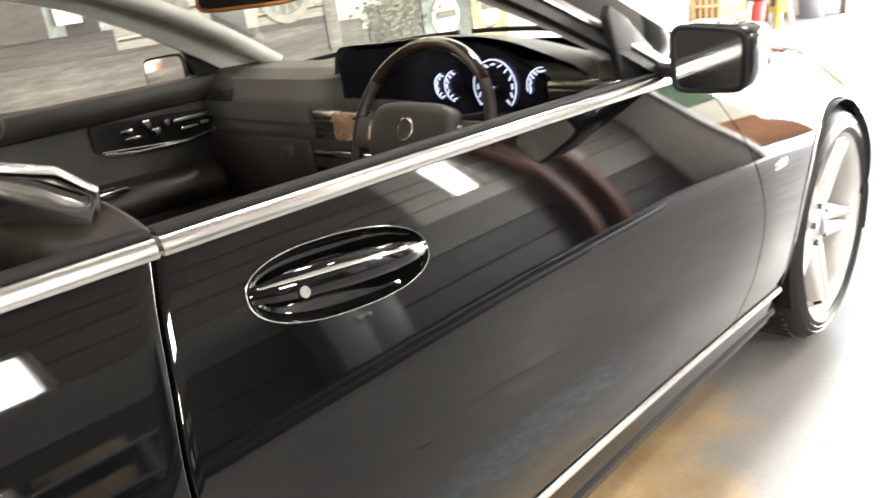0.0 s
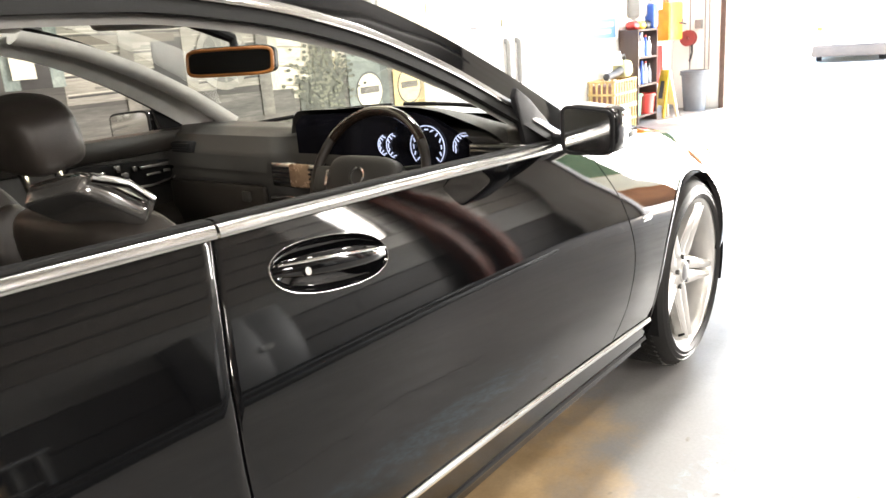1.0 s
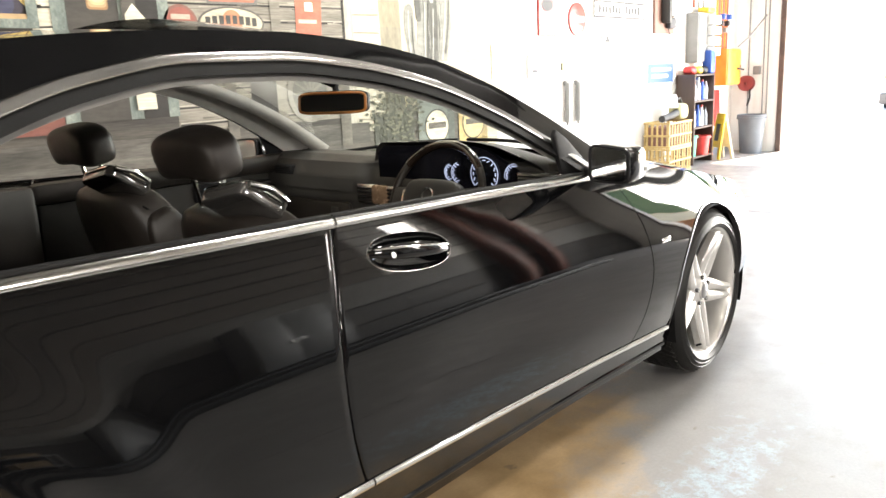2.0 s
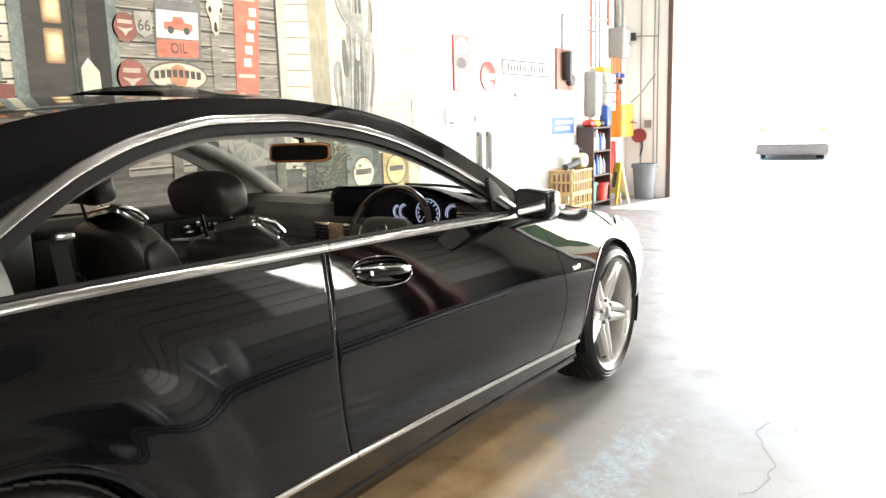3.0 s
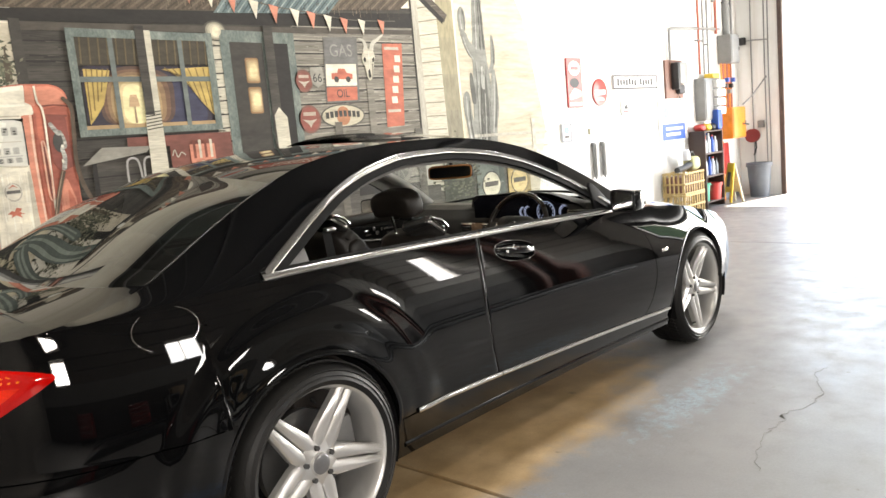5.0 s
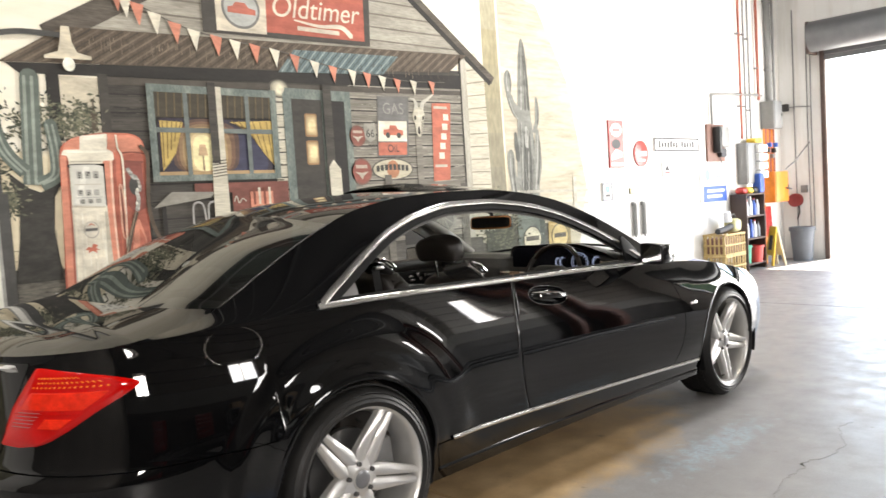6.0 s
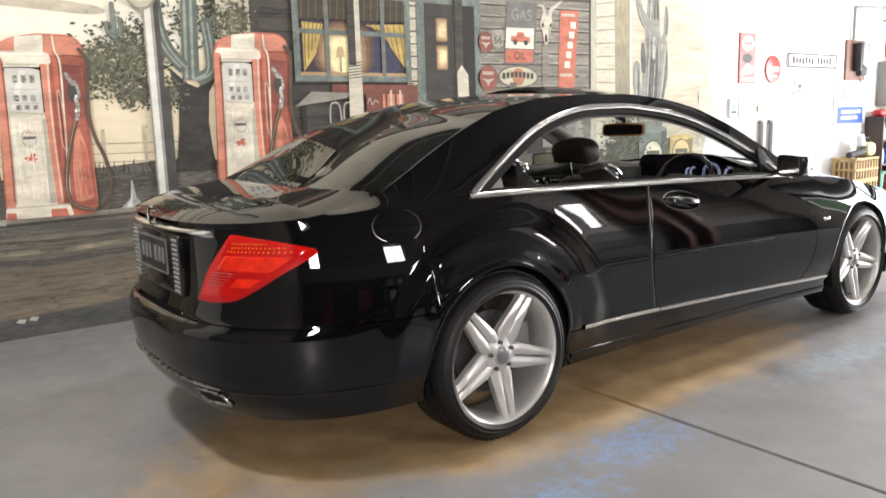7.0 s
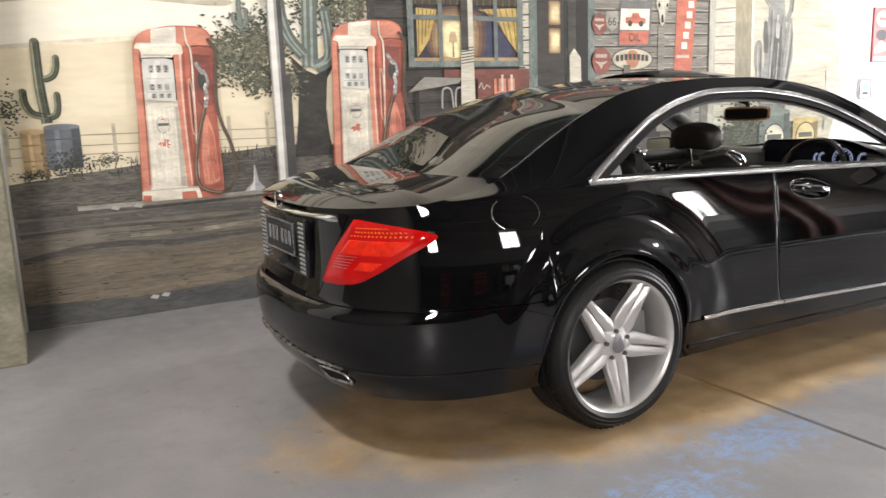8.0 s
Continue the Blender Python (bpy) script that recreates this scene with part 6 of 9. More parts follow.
# tree with the big cactus behind the pole
TRUNK, LEAF_D, LEAF_M, LEAF_L = paint(0.03, 0.028, 0.025, 0.3), paint(0.045, 0.055, 0.038), paint(0.09, 0.10, 0.065), paint(0.17, 0.17, 0.11)
tree = flat("painted_tree", [(-0.25, 0.98), (0.03, 0.98), (0.00, 1.3), (0.02, 1.52), (0.08, 1.62), (0.02, 1.60), (-0.06, 1.55), (-0.13, 1.58), (-0.24, 1.68), (-0.22, 1.58), (-0.19, 1.5), (-0.21, 1.25)], TRUNK, 7, None, "painted dark tree with leafy crown")
flat("tree_branch", ribbon(bend([(-0.20, 1.52), (-0.38, 1.56), (-0.55, 1.66), (-0.66, 1.70)]), 0.05, 0.015), TRUNK, 6, tree)
for m, lay, n in ((LEAF_D, 6, 1500), (LEAF_M, 8, 900), (LEAF_L, 9, 500)):
    dabs = []
    for _ in range(n):
        cx, cz, sx, sz = rng.choice(((-0.56, 1.78, 0.11, 0.09), (-0.42, 1.62, 0.10, 0.08), (-0.62, 1.62, 0.09, 0.06), (-0.40, 1.85, 0.10, 0.09), (0.10, 1.98, 0.10, 0.07), (-0.05, 2.0, 0.12, 0.08), (0.26, 2.03, 0.06, 0.05), (-0.48, 1.50, 0.08, 0.04), (-0.70, 1.72, 0.04, 0.04), (-0.52, 1.70, 0.14, 0.10), (-0.45, 1.72, 0.08, 0.12), (-0.25, 1.50, 0.05, 0.05)))
        x, z, a, l = rng.gauss(cx, sx), rng.gauss(cz, sz), rng.uniform(0, 3.14), rng.uniform(0.010, 0.027)
        dx, dz = math.cos(a) * l, math.sin(a) * l * 0.7
        dabs.append([(x - dx, z - dz), (x + dz * 0.4, z - dx * 0.4), (x + dx, z + dz), (x - dz * 0.4, z + dx * 0.4)])
    lots("tree_leaves", dabs, m, lay, tree)
TEAL_L, TEAL_M = paint(0.25, 0.30, 0.27), paint(0.10, 0.13, 0.118)
for n_limb, (pts, w) in enumerate((([(-0.10, 1.60), (-0.09, 1.85), (-0.07, 2.28)], (0.12, 0.11)), ([(-0.06, 1.60), (0.04, 1.66), (0.05, 1.80), (0.03, 1.98)], (0.09, 0.08)), ([(-0.14, 1.68), (-0.24, 1.80), (-0.29, 1.95), (-0.31, 2.22)], (0.09, 0.075)), ([(-0.57, 1.84), (-0.575, 1.95), (-0.575, 2.07)], (0.035, 0.03)), ([(-0.57, 1.86), (-0.535, 1.90), (-0.53, 1.98)], (0.03, 0.025)), ([(-0.57, 1.86), (-0.615, 1.90), (-0.615, 1.95)], (0.03, 0.025)))):
    line = bend(pts)
    c = flat("cactus_limb", ribbon(line, *w), TEAL_M, 11 + n_limb, tree, "pale green cactus limb")
    for off in (-0.25, 0.12):
        flat("cactus_rib", ribbon([(x + off * w[0], z) for x, z in line], w[0] * 0.16), TEAL_L, 11.6 + n_limb, tree)

# lamp pole with its signs
STEEL_L, STEEL_D, STEEL_M = paint(0.66, 0.66, 0.64, 0.08), paint(0.06, 0.06, 0.06), paint(0.30, 0.30, 0.30)
pole = flat("painted_pole", rect(-0.39, -0.295, 0.80, 3.4), STEEL_M, 20, None, "painted silver lamp pole with round and square signs")
flat("pole_light", rect(-0.378, -0.338, 0.80, 3.4), STEEL_L, 21, pole)
flat("pole_shade", rect(-0.318, -0.285, 0.80, 3.4), STEEL_D, 21, pole)
flat("pole_sleeve", rect(-0.29, -0.255, 0.86, 1.55), STEEL_D, 22, pole)
flat("pole_arm", ribbon(bend([(-0.36, 2.46), (-0.28, 2.52), (-0.1, 2.56), (0.14, 2.56)]), 0.035), STEEL_D, 22, pole)
flat("pole_arm", ribbon([(-0.36, 2.44), (-0.6, 2.45), (-1.0, 2.43)], 0.03), STEEL_D, 22, pole)
flat("lamp_bell", [(0.145, 2.62), (0.195, 2.62), (0.205, 2.52), (0.235, 2.455), (0.325, 2.435), (0.32, 2.415), (0.03, 2.405), (0.03, 2.425), (0.115, 2.455), (0.13, 2.52)], paint(0.62, 0.56, 0.44), 23, pole)
flat("lamp_bulb", oval(0.175, 2.375, 0.038, 0.045), paint(0.85, 0.83, 0.72), 24, pole)
flat("pole_sign", rect(-0.45, -0.28, 2.27, 2.44), paint(0.06, 0.055, 0.05), 23, pole)
flat("pole_sign_face", rect(-0.44, -0.29, 2.31, 2.40), paint(0.42, 0.09, 0.05), 24, pole)
flat("pole_sign_bar", rect(-0.425, -0.305, 2.345, 2.365), paint(0.65, 0.60, 0.50), 25, pole)
flat("round_sign", oval(-0.395, 2.15, 0.10, 0.105), paint(0.30, 0.27, 0.22), 23, pole)
flat("round_sign_face", oval(-0.395, 2.15, 0.085, 0.09), paint(0.62, 0.57, 0.46), 24, pole)
flat("round_sign_bar", rect(-0.455, -0.335, 2.135, 2.165), paint(0.42, 0.10, 0.06), 25, pole)

# petrol pumps
RED, RED_D, RED_L, CREAM, CREAM_D, BRASS = paint(0.52, 0.125, 0.07), paint(0.37, 0.085, 0.05), paint(0.62, 0.21, 0.13), paint(0.70, 0.66, 0.56), paint(0.45, 0.42, 0.35), paint(0.09, 0.06, 0.04)
CHROME_P, INK = paint(0.42, 0.42, 0.40, 0.5, 30.0), paint(0.05, 0.05, 0.05)


def painted_pump(x, z, s=1.0, wide=1.0):
    P = lambda pts: [(x + u * s * wide, z + v * s) for u, v in pts]
    R = lambda u0, u1, v0, v1: P(rect(u0, u1, v0, v1))
    pump = flat("painted_pump", P(soft([(0.0, 0.0), (0.0, 0.14), (0.02, 0.57), (0.028, 0.96), (0.043, 1.03), (0.113, 1.08), (0.27, 1.112), (0.46, 1.11), (0.523, 1.066), (0.532, 0.92), (0.519, 0.48), (0.528, 0.06), (0.513, -0.01)], 0.05)), RED, 22, None, "painted red and cream petrol pump")
    L = lambda nm, pts, m, lay: flat(nm, pts, m, lay, pump)
    SHADE, GLINT, GLASS = paint(0.20, 0.05, 0.035), paint(0.80, 0.76, 0.68), paint(0.56, 0.56, 0.53, 0.1)
    L("pump_side", P(soft([(0.325, 0.03), (0.52, 0.04), (0.512, 0.48), (0.525, 0.92), (0.50, 0.985), (0.375, 0.96), (0.36, 0.5)], 0.03)), RED_D, 23)
    L("pump_side_light", P(soft([(0.40, 0.07), (0.505, 0.09), (0.49, 0.42), (0.455, 0.55), (0.425, 0.50), (0.395, 0.28)], 0.03)), RED_L, 24)
    L("pump_side_mid", P(soft([(0.435, 0.10), (0.50, 0.11), (0.485, 0.40), (0.455, 0.48)], 0.02)), RED, 24.5)
    L("pump_cap_side", P(soft([(0.365, 0.985), (0.515, 0.99), (0.517, 1.05), (0.465, 1.095), (0.362, 1.10)], 0.03)), RED_L, 24)
    L("pump_cap_crease", P(ribbon(bend([(0.372, 0.978), (0.45, 0.985), (0.522, 0.975)]), 0.009)), SHADE, 25)
    L("pump_cap_front", P(soft([(0.048, 0.985), (0.148, 0.99), (0.15, 1.088), (0.10, 1.065), (0.06, 1.035)], 0.02)), RED_L, 24)
    L("pump_cap_band", P(soft([(0.142, 0.985), (0.298, 0.99), (0.306, 1.106), (0.15, 1.088)], 0.008)), CREAM, 25)
    L("pump_cap_shine", P(soft([(0.165, 1.06), (0.285, 1.075), (0.29, 1.10), (0.17, 1.085)], 0.01)), GLINT, 26)
    L("pump_cap_red", P(soft([(0.302, 0.985), (0.350, 0.98), (0.352, 1.098), (0.308, 1.105)], 0.012)), RED_L, 25)
    L("pump_cap_line", P(ribbon(bend([(0.357, 1.10), (0.362, 1.01), (0.385, 0.93), (0.378, 0.60), (0.360, 0.07)]), 0.011)), CREAM, 27)
    L("pump_front", P(soft([(0.053, 0.04), (0.066, 0.39), (0.072, 0.64), (0.076, 0.93), (0.278, 0.93), (0.272, 0.63), (0.278, 0.38), (0.286, 0.06)], 0.015)), CREAM, 24)
    L("front_shade", P(soft([(0.245, 0.08), (0.283, 0.08), (0.275, 0.38), (0.269, 0.60), (0.255, 0.60)], 0.01)), CREAM_D, 25)
    L("front_shade", P(ribbon([(0.060, 0.08), (0.072, 0.40), (0.078, 0.62)], 0.010, 0.004)), CREAM_D, 25.3)
    L("pump_edge", P(soft([(0.008, 0.06), (0.02, 0.57), (0.032, 0.975), (0.066, 0.98), (0.070, 0.62), (0.056, 0.07)], 0.012)), RED_L, 26)
    L("pump_edge_dark", P(ribbon(bend([(0.052, 0.10), (0.064, 0.50), (0.066, 0.93)]), 0.012, 0.006)), RED_D, 27)
    L("pump_edge", P(soft([(0.268, 0.955), (0.322, 0.955), (0.312, 0.60), (0.322, 0.075), (0.286, 0.07), (0.276, 0.40)], 0.012)), RED_L, 26)
    L("pump_edge_light", P(ribbon(bend([(0.316, 0.94), (0.308, 0.60), (0.317, 0.09)]), 0.014, 0.010)), paint(0.74, 0.46, 0.35), 27)
    L("pump_edge_dark", P(ribbon(bend([(0.336, 0.94), (0.330, 0.60), (0.338, 0.09)]), 0.014, 0.010)), RED_D, 27)
    L("pump_hood", P(soft([(0.036, 0.965), (0.052, 1.0), (0.30, 1.005), (0.332, 0.985), (0.335, 0.93), (0.27, 0.93), (0.262, 0.908), (0.08, 0.908), (0.070, 0.965)], 0.016)), CREAM, 28)
    L("hood_shine", P(ribbon([(0.07, 0.985), (0.29, 0.99)], 0.014)), GLINT, 29)
    L("hood_shade", P(ribbon([(0.085, 0.925), (0.255, 0.925)], 0.010)), CREAM_D, 29)
    L("dial_glass", P(soft([(0.079, 0.905), (0.268, 0.905), (0.266, 0.630), (0.078, 0.645)], 0.015)), GLASS, 30)
    L("dial_edge", P(ribbon(bend([(0.078, 0.885), (0.085, 0.905), (0.255, 0.906), (0.269, 0.89), (0.268, 0.64)], 5), 0.007)), INK, 31)
    L("dial_edge", P(ribbon([(0.262, 0.63), (0.085, 0.645)], 0.005)), CREAM_D, 31)
    L("dial_shine", P([(0.09, 0.66), (0.115, 0.655), (0.19, 0.89), (0.155, 0.895)]), paint(0.66, 0.66, 0.63, 0.1), 30.4)
    dig = random.Random(int(abs(x) * 100))
    for v, h, n, u0, gap in ((0.815, 0.048, 3, 0.112, 0.046), (0.705, 0.040, 3, 0.108, 0.046), (0.655, 0.030, 3, 0.116, 0.046)):
        for k in range(n):
            u = u0 + k * gap
            L("dial_window", P(soft(rect(u, u + 0.032, v, v + h), 0.006, 2)), paint(0.36, 0.36, 0.34), 31)
            for j in range(3):
                du, dv = dig.uniform(0, 0.010), h * (j + 0.3) / 3.4
                L("dial_digit", P(soft(rect(u + 0.006 + du * 0.5, u + 0.018 + du, v + dv, v + dv + h * 0.18), 0.003, 2)), INK if dig.random() < 0.7 else STEEL_M, 32)
    L("dial_bar", R(0.095, 0.25, 0.775, 0.781), CREAM_D, 31)
    L("dial_bar", R(0.10, 0.245, 0.692, 0.696), STEEL_M, 31)
    L("pump_badge", P(oval(0.17, 0.485, 0.044, 0.055)), paint(0.40, 0.38, 0.34), 26)
    L("pump_badge_face", P(oval(0.17, 0.487, 0.038, 0.048)), paint(0.66, 0.62, 0.54), 27)
    L("pump_badge_mark", P([(0.145, 0.508), (0.17, 0.53), (0.195, 0.508), (0.17, 0.52)]), RED, 28)
    L("pump_badge_mark", R(0.135, 0.205, 0.478, 0.496), paint(0.12, 0.12, 0.12), 28)
    L("pump_emblem", P([(0.125, 0.36), (0.145, 0.378), (0.16, 0.372), (0.172, 0.395), (0.20, 0.385), (0.185, 0.368), (0.21, 0.352), (0.185, 0.352), (0.195, 0.332), (0.165, 0.35), (0.14, 0.338), (0.145, 0.355)]), RED, 26)
    L("pump_foot", P(soft([(-0.007, -0.004), (0.375, -0.006), (0.358, 0.062), (0.0, 0.064)], 0.008)), CREAM, 28)
    L("foot_red", P([(-0.007, -0.004), (0.050, -0.005), (0.052, 0.034), (0.003, 0.038)]), RED, 29)
    L("foot_red", P([(0.245, -0.006), (0.345, -0.006), (0.336, 0.042), (0.245, 0.042)]), RED, 29)
    L("foot_shade", P(ribbon([(0.01, 0.066), (0.35, 0.067)], 0.008)), CREAM_D, 29)
    L("nozzle_recess", P(soft([(0.397, 0.921), (0.498, 0.914), (0.507, 0.609), (0.435, 0.58), (0.397, 0.638)], 0.012)), paint(0.24, 0.055, 0.04), 26)
    L("recess_top", P(ribbon([(0.395, 0.925), (0.505, 0.918)], 0.012)), SHADE, 27)
    L("lever_loop", P(ribbon(bend([(0.352, 0.767), (0.366, 0.760), (0.374, 0.62), (0.371, 0.43), (0.352, 0.44), (0.350, 0.60), (0.352, 0.767)], 8), 0.008, cap=False)), paint(0.66, 0.36, 0.26), 28)
    L("lever_gap", P(ribbon([(0.360, 0.74), (0.362, 0.46)], 0.009)), SHADE, 27.6)
    L("nozzle_body", P(oval(0.446, 0.760, 0.034, 0.062)), INK, 28)
    L("nozzle", P(ribbon(bend([(0.408, 0.880), (0.425, 0.845), (0.447, 0.812)]), 0.020, 0.026)), CHROME_P, 29)
    for k in range(4):
        L("nozzle_ring", P(ribbon([(0.400 + 0.011 * k, 0.858 - 0.017 * k), (0.425 + 0.011 * k, 0.868 - 0.017 * k)], 0.005)), STEEL_M, 30)
    L("nozzle", P(ribbon(bend([(0.452, 0.83), (0.470, 0.79), (0.474, 0.735), (0.455, 0.72), (0.462, 0.67), (0.450, 0.60)]), 0.014, 0.026)), CHROME_P, 29)
    L("nozzle_glint", P(oval(0.458, 0.735, 0.008, 0.010, 10)), GLINT, 30)
    L("nozzle_glint", P(oval(0.448, 0.645, 0.006, 0.012, 10)), GLINT, 30)
    line = bend([(0.443, 0.585), (0.39, 0.409), (0.355, 0.224), (0.361, 0.091), (0.423, 0.036), (0.517, 0.021), (0.587, 0.073), (0.616, 0.187), (0.594, 0.342), (0.545, 0.477), (0.521, 0.627), (0.533, 0.848), (0.537, 0.965), (0.501, 1.023)])
    L("hose", P(ribbon(line, 0.024)), BRASS, 31)
    L("hose_light", P(ribbon([(u - 0.004, v + 0.002) for u, v in line[:70]], 0.005)), paint(0.33, 0.23, 0.16), 32)
    strokes("pump_wear", x + 0.09 * s * wide, x + 0.25 * s * wide, z + 0.10 * s, z + 0.60 * s, ((0.62, 0.575, 0.48), (0.78, 0.75, 0.68)), 26, 25.4, pump, 0.16, 0.010)
    strokes("pump_wear", x + 0.40 * s * wide, x + 0.50 * s * wide, z + 0.08 * s, z + 0.42 * s, ((0.44, 0.11, 0.07), (0.66, 0.27, 0.18)), 24, 25.2, pump, 0.10, 0.006)
    return pump


painted_pump(-1.30, 0.758)
painted_pump(0.03, 0.79, 1.03, 1.10)
fun = flat("painted_funnel", [(-0.635, 0.765), (-0.475, 0.765), (-0.53, 0.83), (-0.548, 0.945), (-0.556, 0.945), (-0.568, 0.83)], paint(0.35, 0.36, 0.38), 9, None, "painted tin funnel")
flat("funnel_light", [(-0.60, 0.77), (-0.56, 0.77), (-0.552, 0.93), (-0.565, 0.83)], paint(0.62, 0.63, 0.64), 10, fun)
flat("painted_oilcan", [(-0.04, 0.84), (0.03, 0.84), (0.02, 0.89), (-0.03, 0.90)], paint(0.4, 0.4, 0.4), 9)

# ---- painted station house ----
DARKWOOD, GREYWOOD, PALEWOOD = streaked("mural_dark_boards", [(0.025, 0.022, 0.02), (0.05, 0.045, 0.04), (0.09, 0.08, 0.07)], 5.0, (0.2, 1, 2.5)), streaked("mural_grey_boards", [(0.12, 0.11, 0.095), (0.21, 0.195, 0.17), (0.32, 0.30, 0.26)], 5.0, (0.2, 1, 2.5)), streaked("mural_pale_boards", [(0.40, 0.37, 0.30), (0.55, 0.52, 0.43), (0.66, 0.63, 0.54)], 5.0, (0.2, 1, 2.5))
RUST = streaked("mural_rust_roof", [(0.055, 0.038, 0.026), (0.10, 0.072, 0.05), (0.16, 0.125, 0.09)], 5.0, (2.5, 1, 0.5))
BLUE_TIN = streaked("mural_blue_tin", [(0.06, 0.10, 0.12), (0.11, 0.17, 0.19), (0.20, 0.27, 0.28)], 6.0, (2.5, 1, 0.5))
TEAL = streaked("mural_teal_trim", [(0.075, 0.105, 0.105), (0.14, 0.18, 0.172), (0.27, 0.315, 0.29)], 7.0, (1.2, 1, 0.8))
LINE, DEEP, WARM, GLOWP, GOLD, VIOLET = paint(0.02, 0.018, 0.016), paint(0.015, 0.013, 0.012), paint(0.60, 0.33, 0.12), paint(0.85, 0.72, 0.42), paint(0.52, 0.36, 0.07), paint(0.04, 0.042, 0.095)
house_p = flat("painted_house", [(0.38, 0.74), (3.90, 0.74), (3.90, 2.60), (0.38, 2.45)], DARKWOOD, 4, None, "painted weathered timber station building")
H = lambda nm, pts, m, lay, lab="": flat(nm, pts, m, lay, house_p, lab)
for k in range(12):
    z = 0.95 + 0.125 * k
    H("board_gap", ribbon([(0.40, z), (1.75, z + 0.01)], 0.010, cap=False), DEEP, 5)
H("grey_boarding", [(2.46, 1.0), (3.88, 1.0), (3.88, 2.52), (2.46, 2.42)], GREYWOOD, 5)
H("grey_boarding", rect(1.69, 1.80, 1.35, 2.36), PALEWOOD, 5)
for k in range(15):
    z = 1.04 + 0.102 * k
    H("board_gap", ribbon([(2.47, z), (3.87, z + 0.015)], 0.011, cap=False), LINE, 6)
    H("board_light", ribbon([(2.47, z + 0.013), (3.87, z + 0.028)], 0.006, cap=False), paint(0.38, 0.36, 0.31), 6)
for k in range(10):
    H("board_gap", ribbon([(1.69, 1.40 + 0.10 * k), (1.80, 1.405 + 0.10 * k)], 0.010, cap=False), LINE, 6)
# side of the house, in perspective
H("side_wall", [(3.93, 0.9), (4.24, 0.86), (4.20, 2.60), (4.08, 2.80), (3.93, 2.74)], PALEWOOD, 5)
for k in range(14):
    z = 0.98 + 0.125 * k
    H("board_gap", ribbon([(3.94, z), (4.21, z - 0.045 * (1.6 - z))], 0.010, cap=False), paint(0.22, 0.20, 0.16), 6)
H("corner_post", rect(3.84, 3.945, 0.86, 2.73), streaked("mural_corner_post", [(0.30, 0.28, 0.24), (0.42, 0.40, 0.35), (0.52, 0.50, 0.44)], 6, (3, 1, 0.4)), 7)
H("corner_post_shade", rect(3.84, 3.862, 0.86, 2.73), LINE, 8)
# gable and roofs
H("gable", [(0.30, 2.62), (4.12, 2.72), (2.35, 3.86)], streaked("mural_gable_boards", [(0.19, 0.175, 0.15), (0.33, 0.31, 0.27), (0.46, 0.44, 0.39)], 4.0, (0.3, 1, 2.5)), 3)
for k in range(9):
    z = 2.78 + 0.115 * k
    H("board_gap", ribbon([(max(0.35, 0.5 + (z - 2.75) * 1.66), z), (4.05 - (z - 2.72) * 1.45, z + 0.02)], 0.014, cap=False), paint(0.16, 0.14, 0.12), 4)
BARGE = streaked("mural_barge_boards", [(0.045, 0.036, 0.03), (0.085, 0.07, 0.058), (0.15, 0.128, 0.105)], 5.0)
H("barge_board", ribbon([(0.06, 2.55), (2.35, 3.90)], 0.15, cap=False), BARGE, 6)
H("barge_shade", ribbon([(0.18, 2.565), (2.37, 3.85)], 0.05, cap=False), LINE, 5)
H("barge_board", ribbon([(4.33, 2.53), (2.33, 3.88)], 0.09, cap=False), BARGE, 6)
H("barge_shade", ribbon([(4.29, 2.50), (2.33, 3.83)], 0.05, cap=False), LINE, 7)
H("porch_roof", [(-0.24, 2.365), (0.16, 2.62), (3.96, 2.76), (3.70, 2.575), (1.75, 2.455)], RUST, 8)
for k in range(70):
    t = k / 70
    H("roof_rib", ribbon([(lerp(-0.20, 3.68, t), lerp(2.375, 2.575, t) + 0.012 * math.sin(math.pi * t) * -1), (lerp(0.18, 3.92, t), lerp(2.615, 2.75, t))], 0.012, cap=False), paint(0.06, 0.045, 0.034) if k % 2 else paint(0.165, 0.125, 0.09), 9)
H("awning", [(1.77, 2.44), (2.86, 2.495), (3.05, 2.67), (1.93, 2.63)], BLUE_TIN, 10)
for k in range(24):
    t = (k + 0.5) / 24
    H("awning_rib", ribbon([(lerp(1.78, 2.85, t), lerp(2.445, 2.498, t)), (lerp(1.94, 3.04, t), lerp(2.63, 2.668, t))], 0.010, cap=False), paint(0.05, 0.085, 0.10) if k % 2 else paint(0.26, 0.33, 0.34), 11)
H("eave_beam", [(-0.12, 2.30), (3.84, 2.42), (3.84, 2.55), (1.75, 2.45), (-0.20, 2.365)], DEEP, 7)
H("porch_beam", [(0.38, 2.26), (3.84, 2.36), (3.84, 2.40), (0.38, 2.31)], paint(0.07, 0.06, 0.05), 8)
H("porch_post", rect(0.03, 0.11, 1.88, 2.33), DEEP, 6)
H("porch_post", rect(0.355, 0.42, 1.1, 2.33), paint(0.05, 0.045, 0.04), 8.5)
H("distant_building", rect(0.11, 0.355, 1.90, 2.30), paint(0.52, 0.47, 0.37), 5)
H("bottle", [(0.29, 1.95), (0.33, 1.95), (0.33, 2.06), (0.315, 2.10), (0.315, 2.16), (0.305, 2.16), (0.305, 2.10), (0.29, 2.06)], paint(0.08, 0.06, 0.04), 9)
strokes("board_wear", 2.48, 3.84, 1.05, 2.40, ((0.10, 0.092, 0.08), (0.34, 0.32, 0.28)), 130, 6.3, house_p, 0.22, 0.012, False)
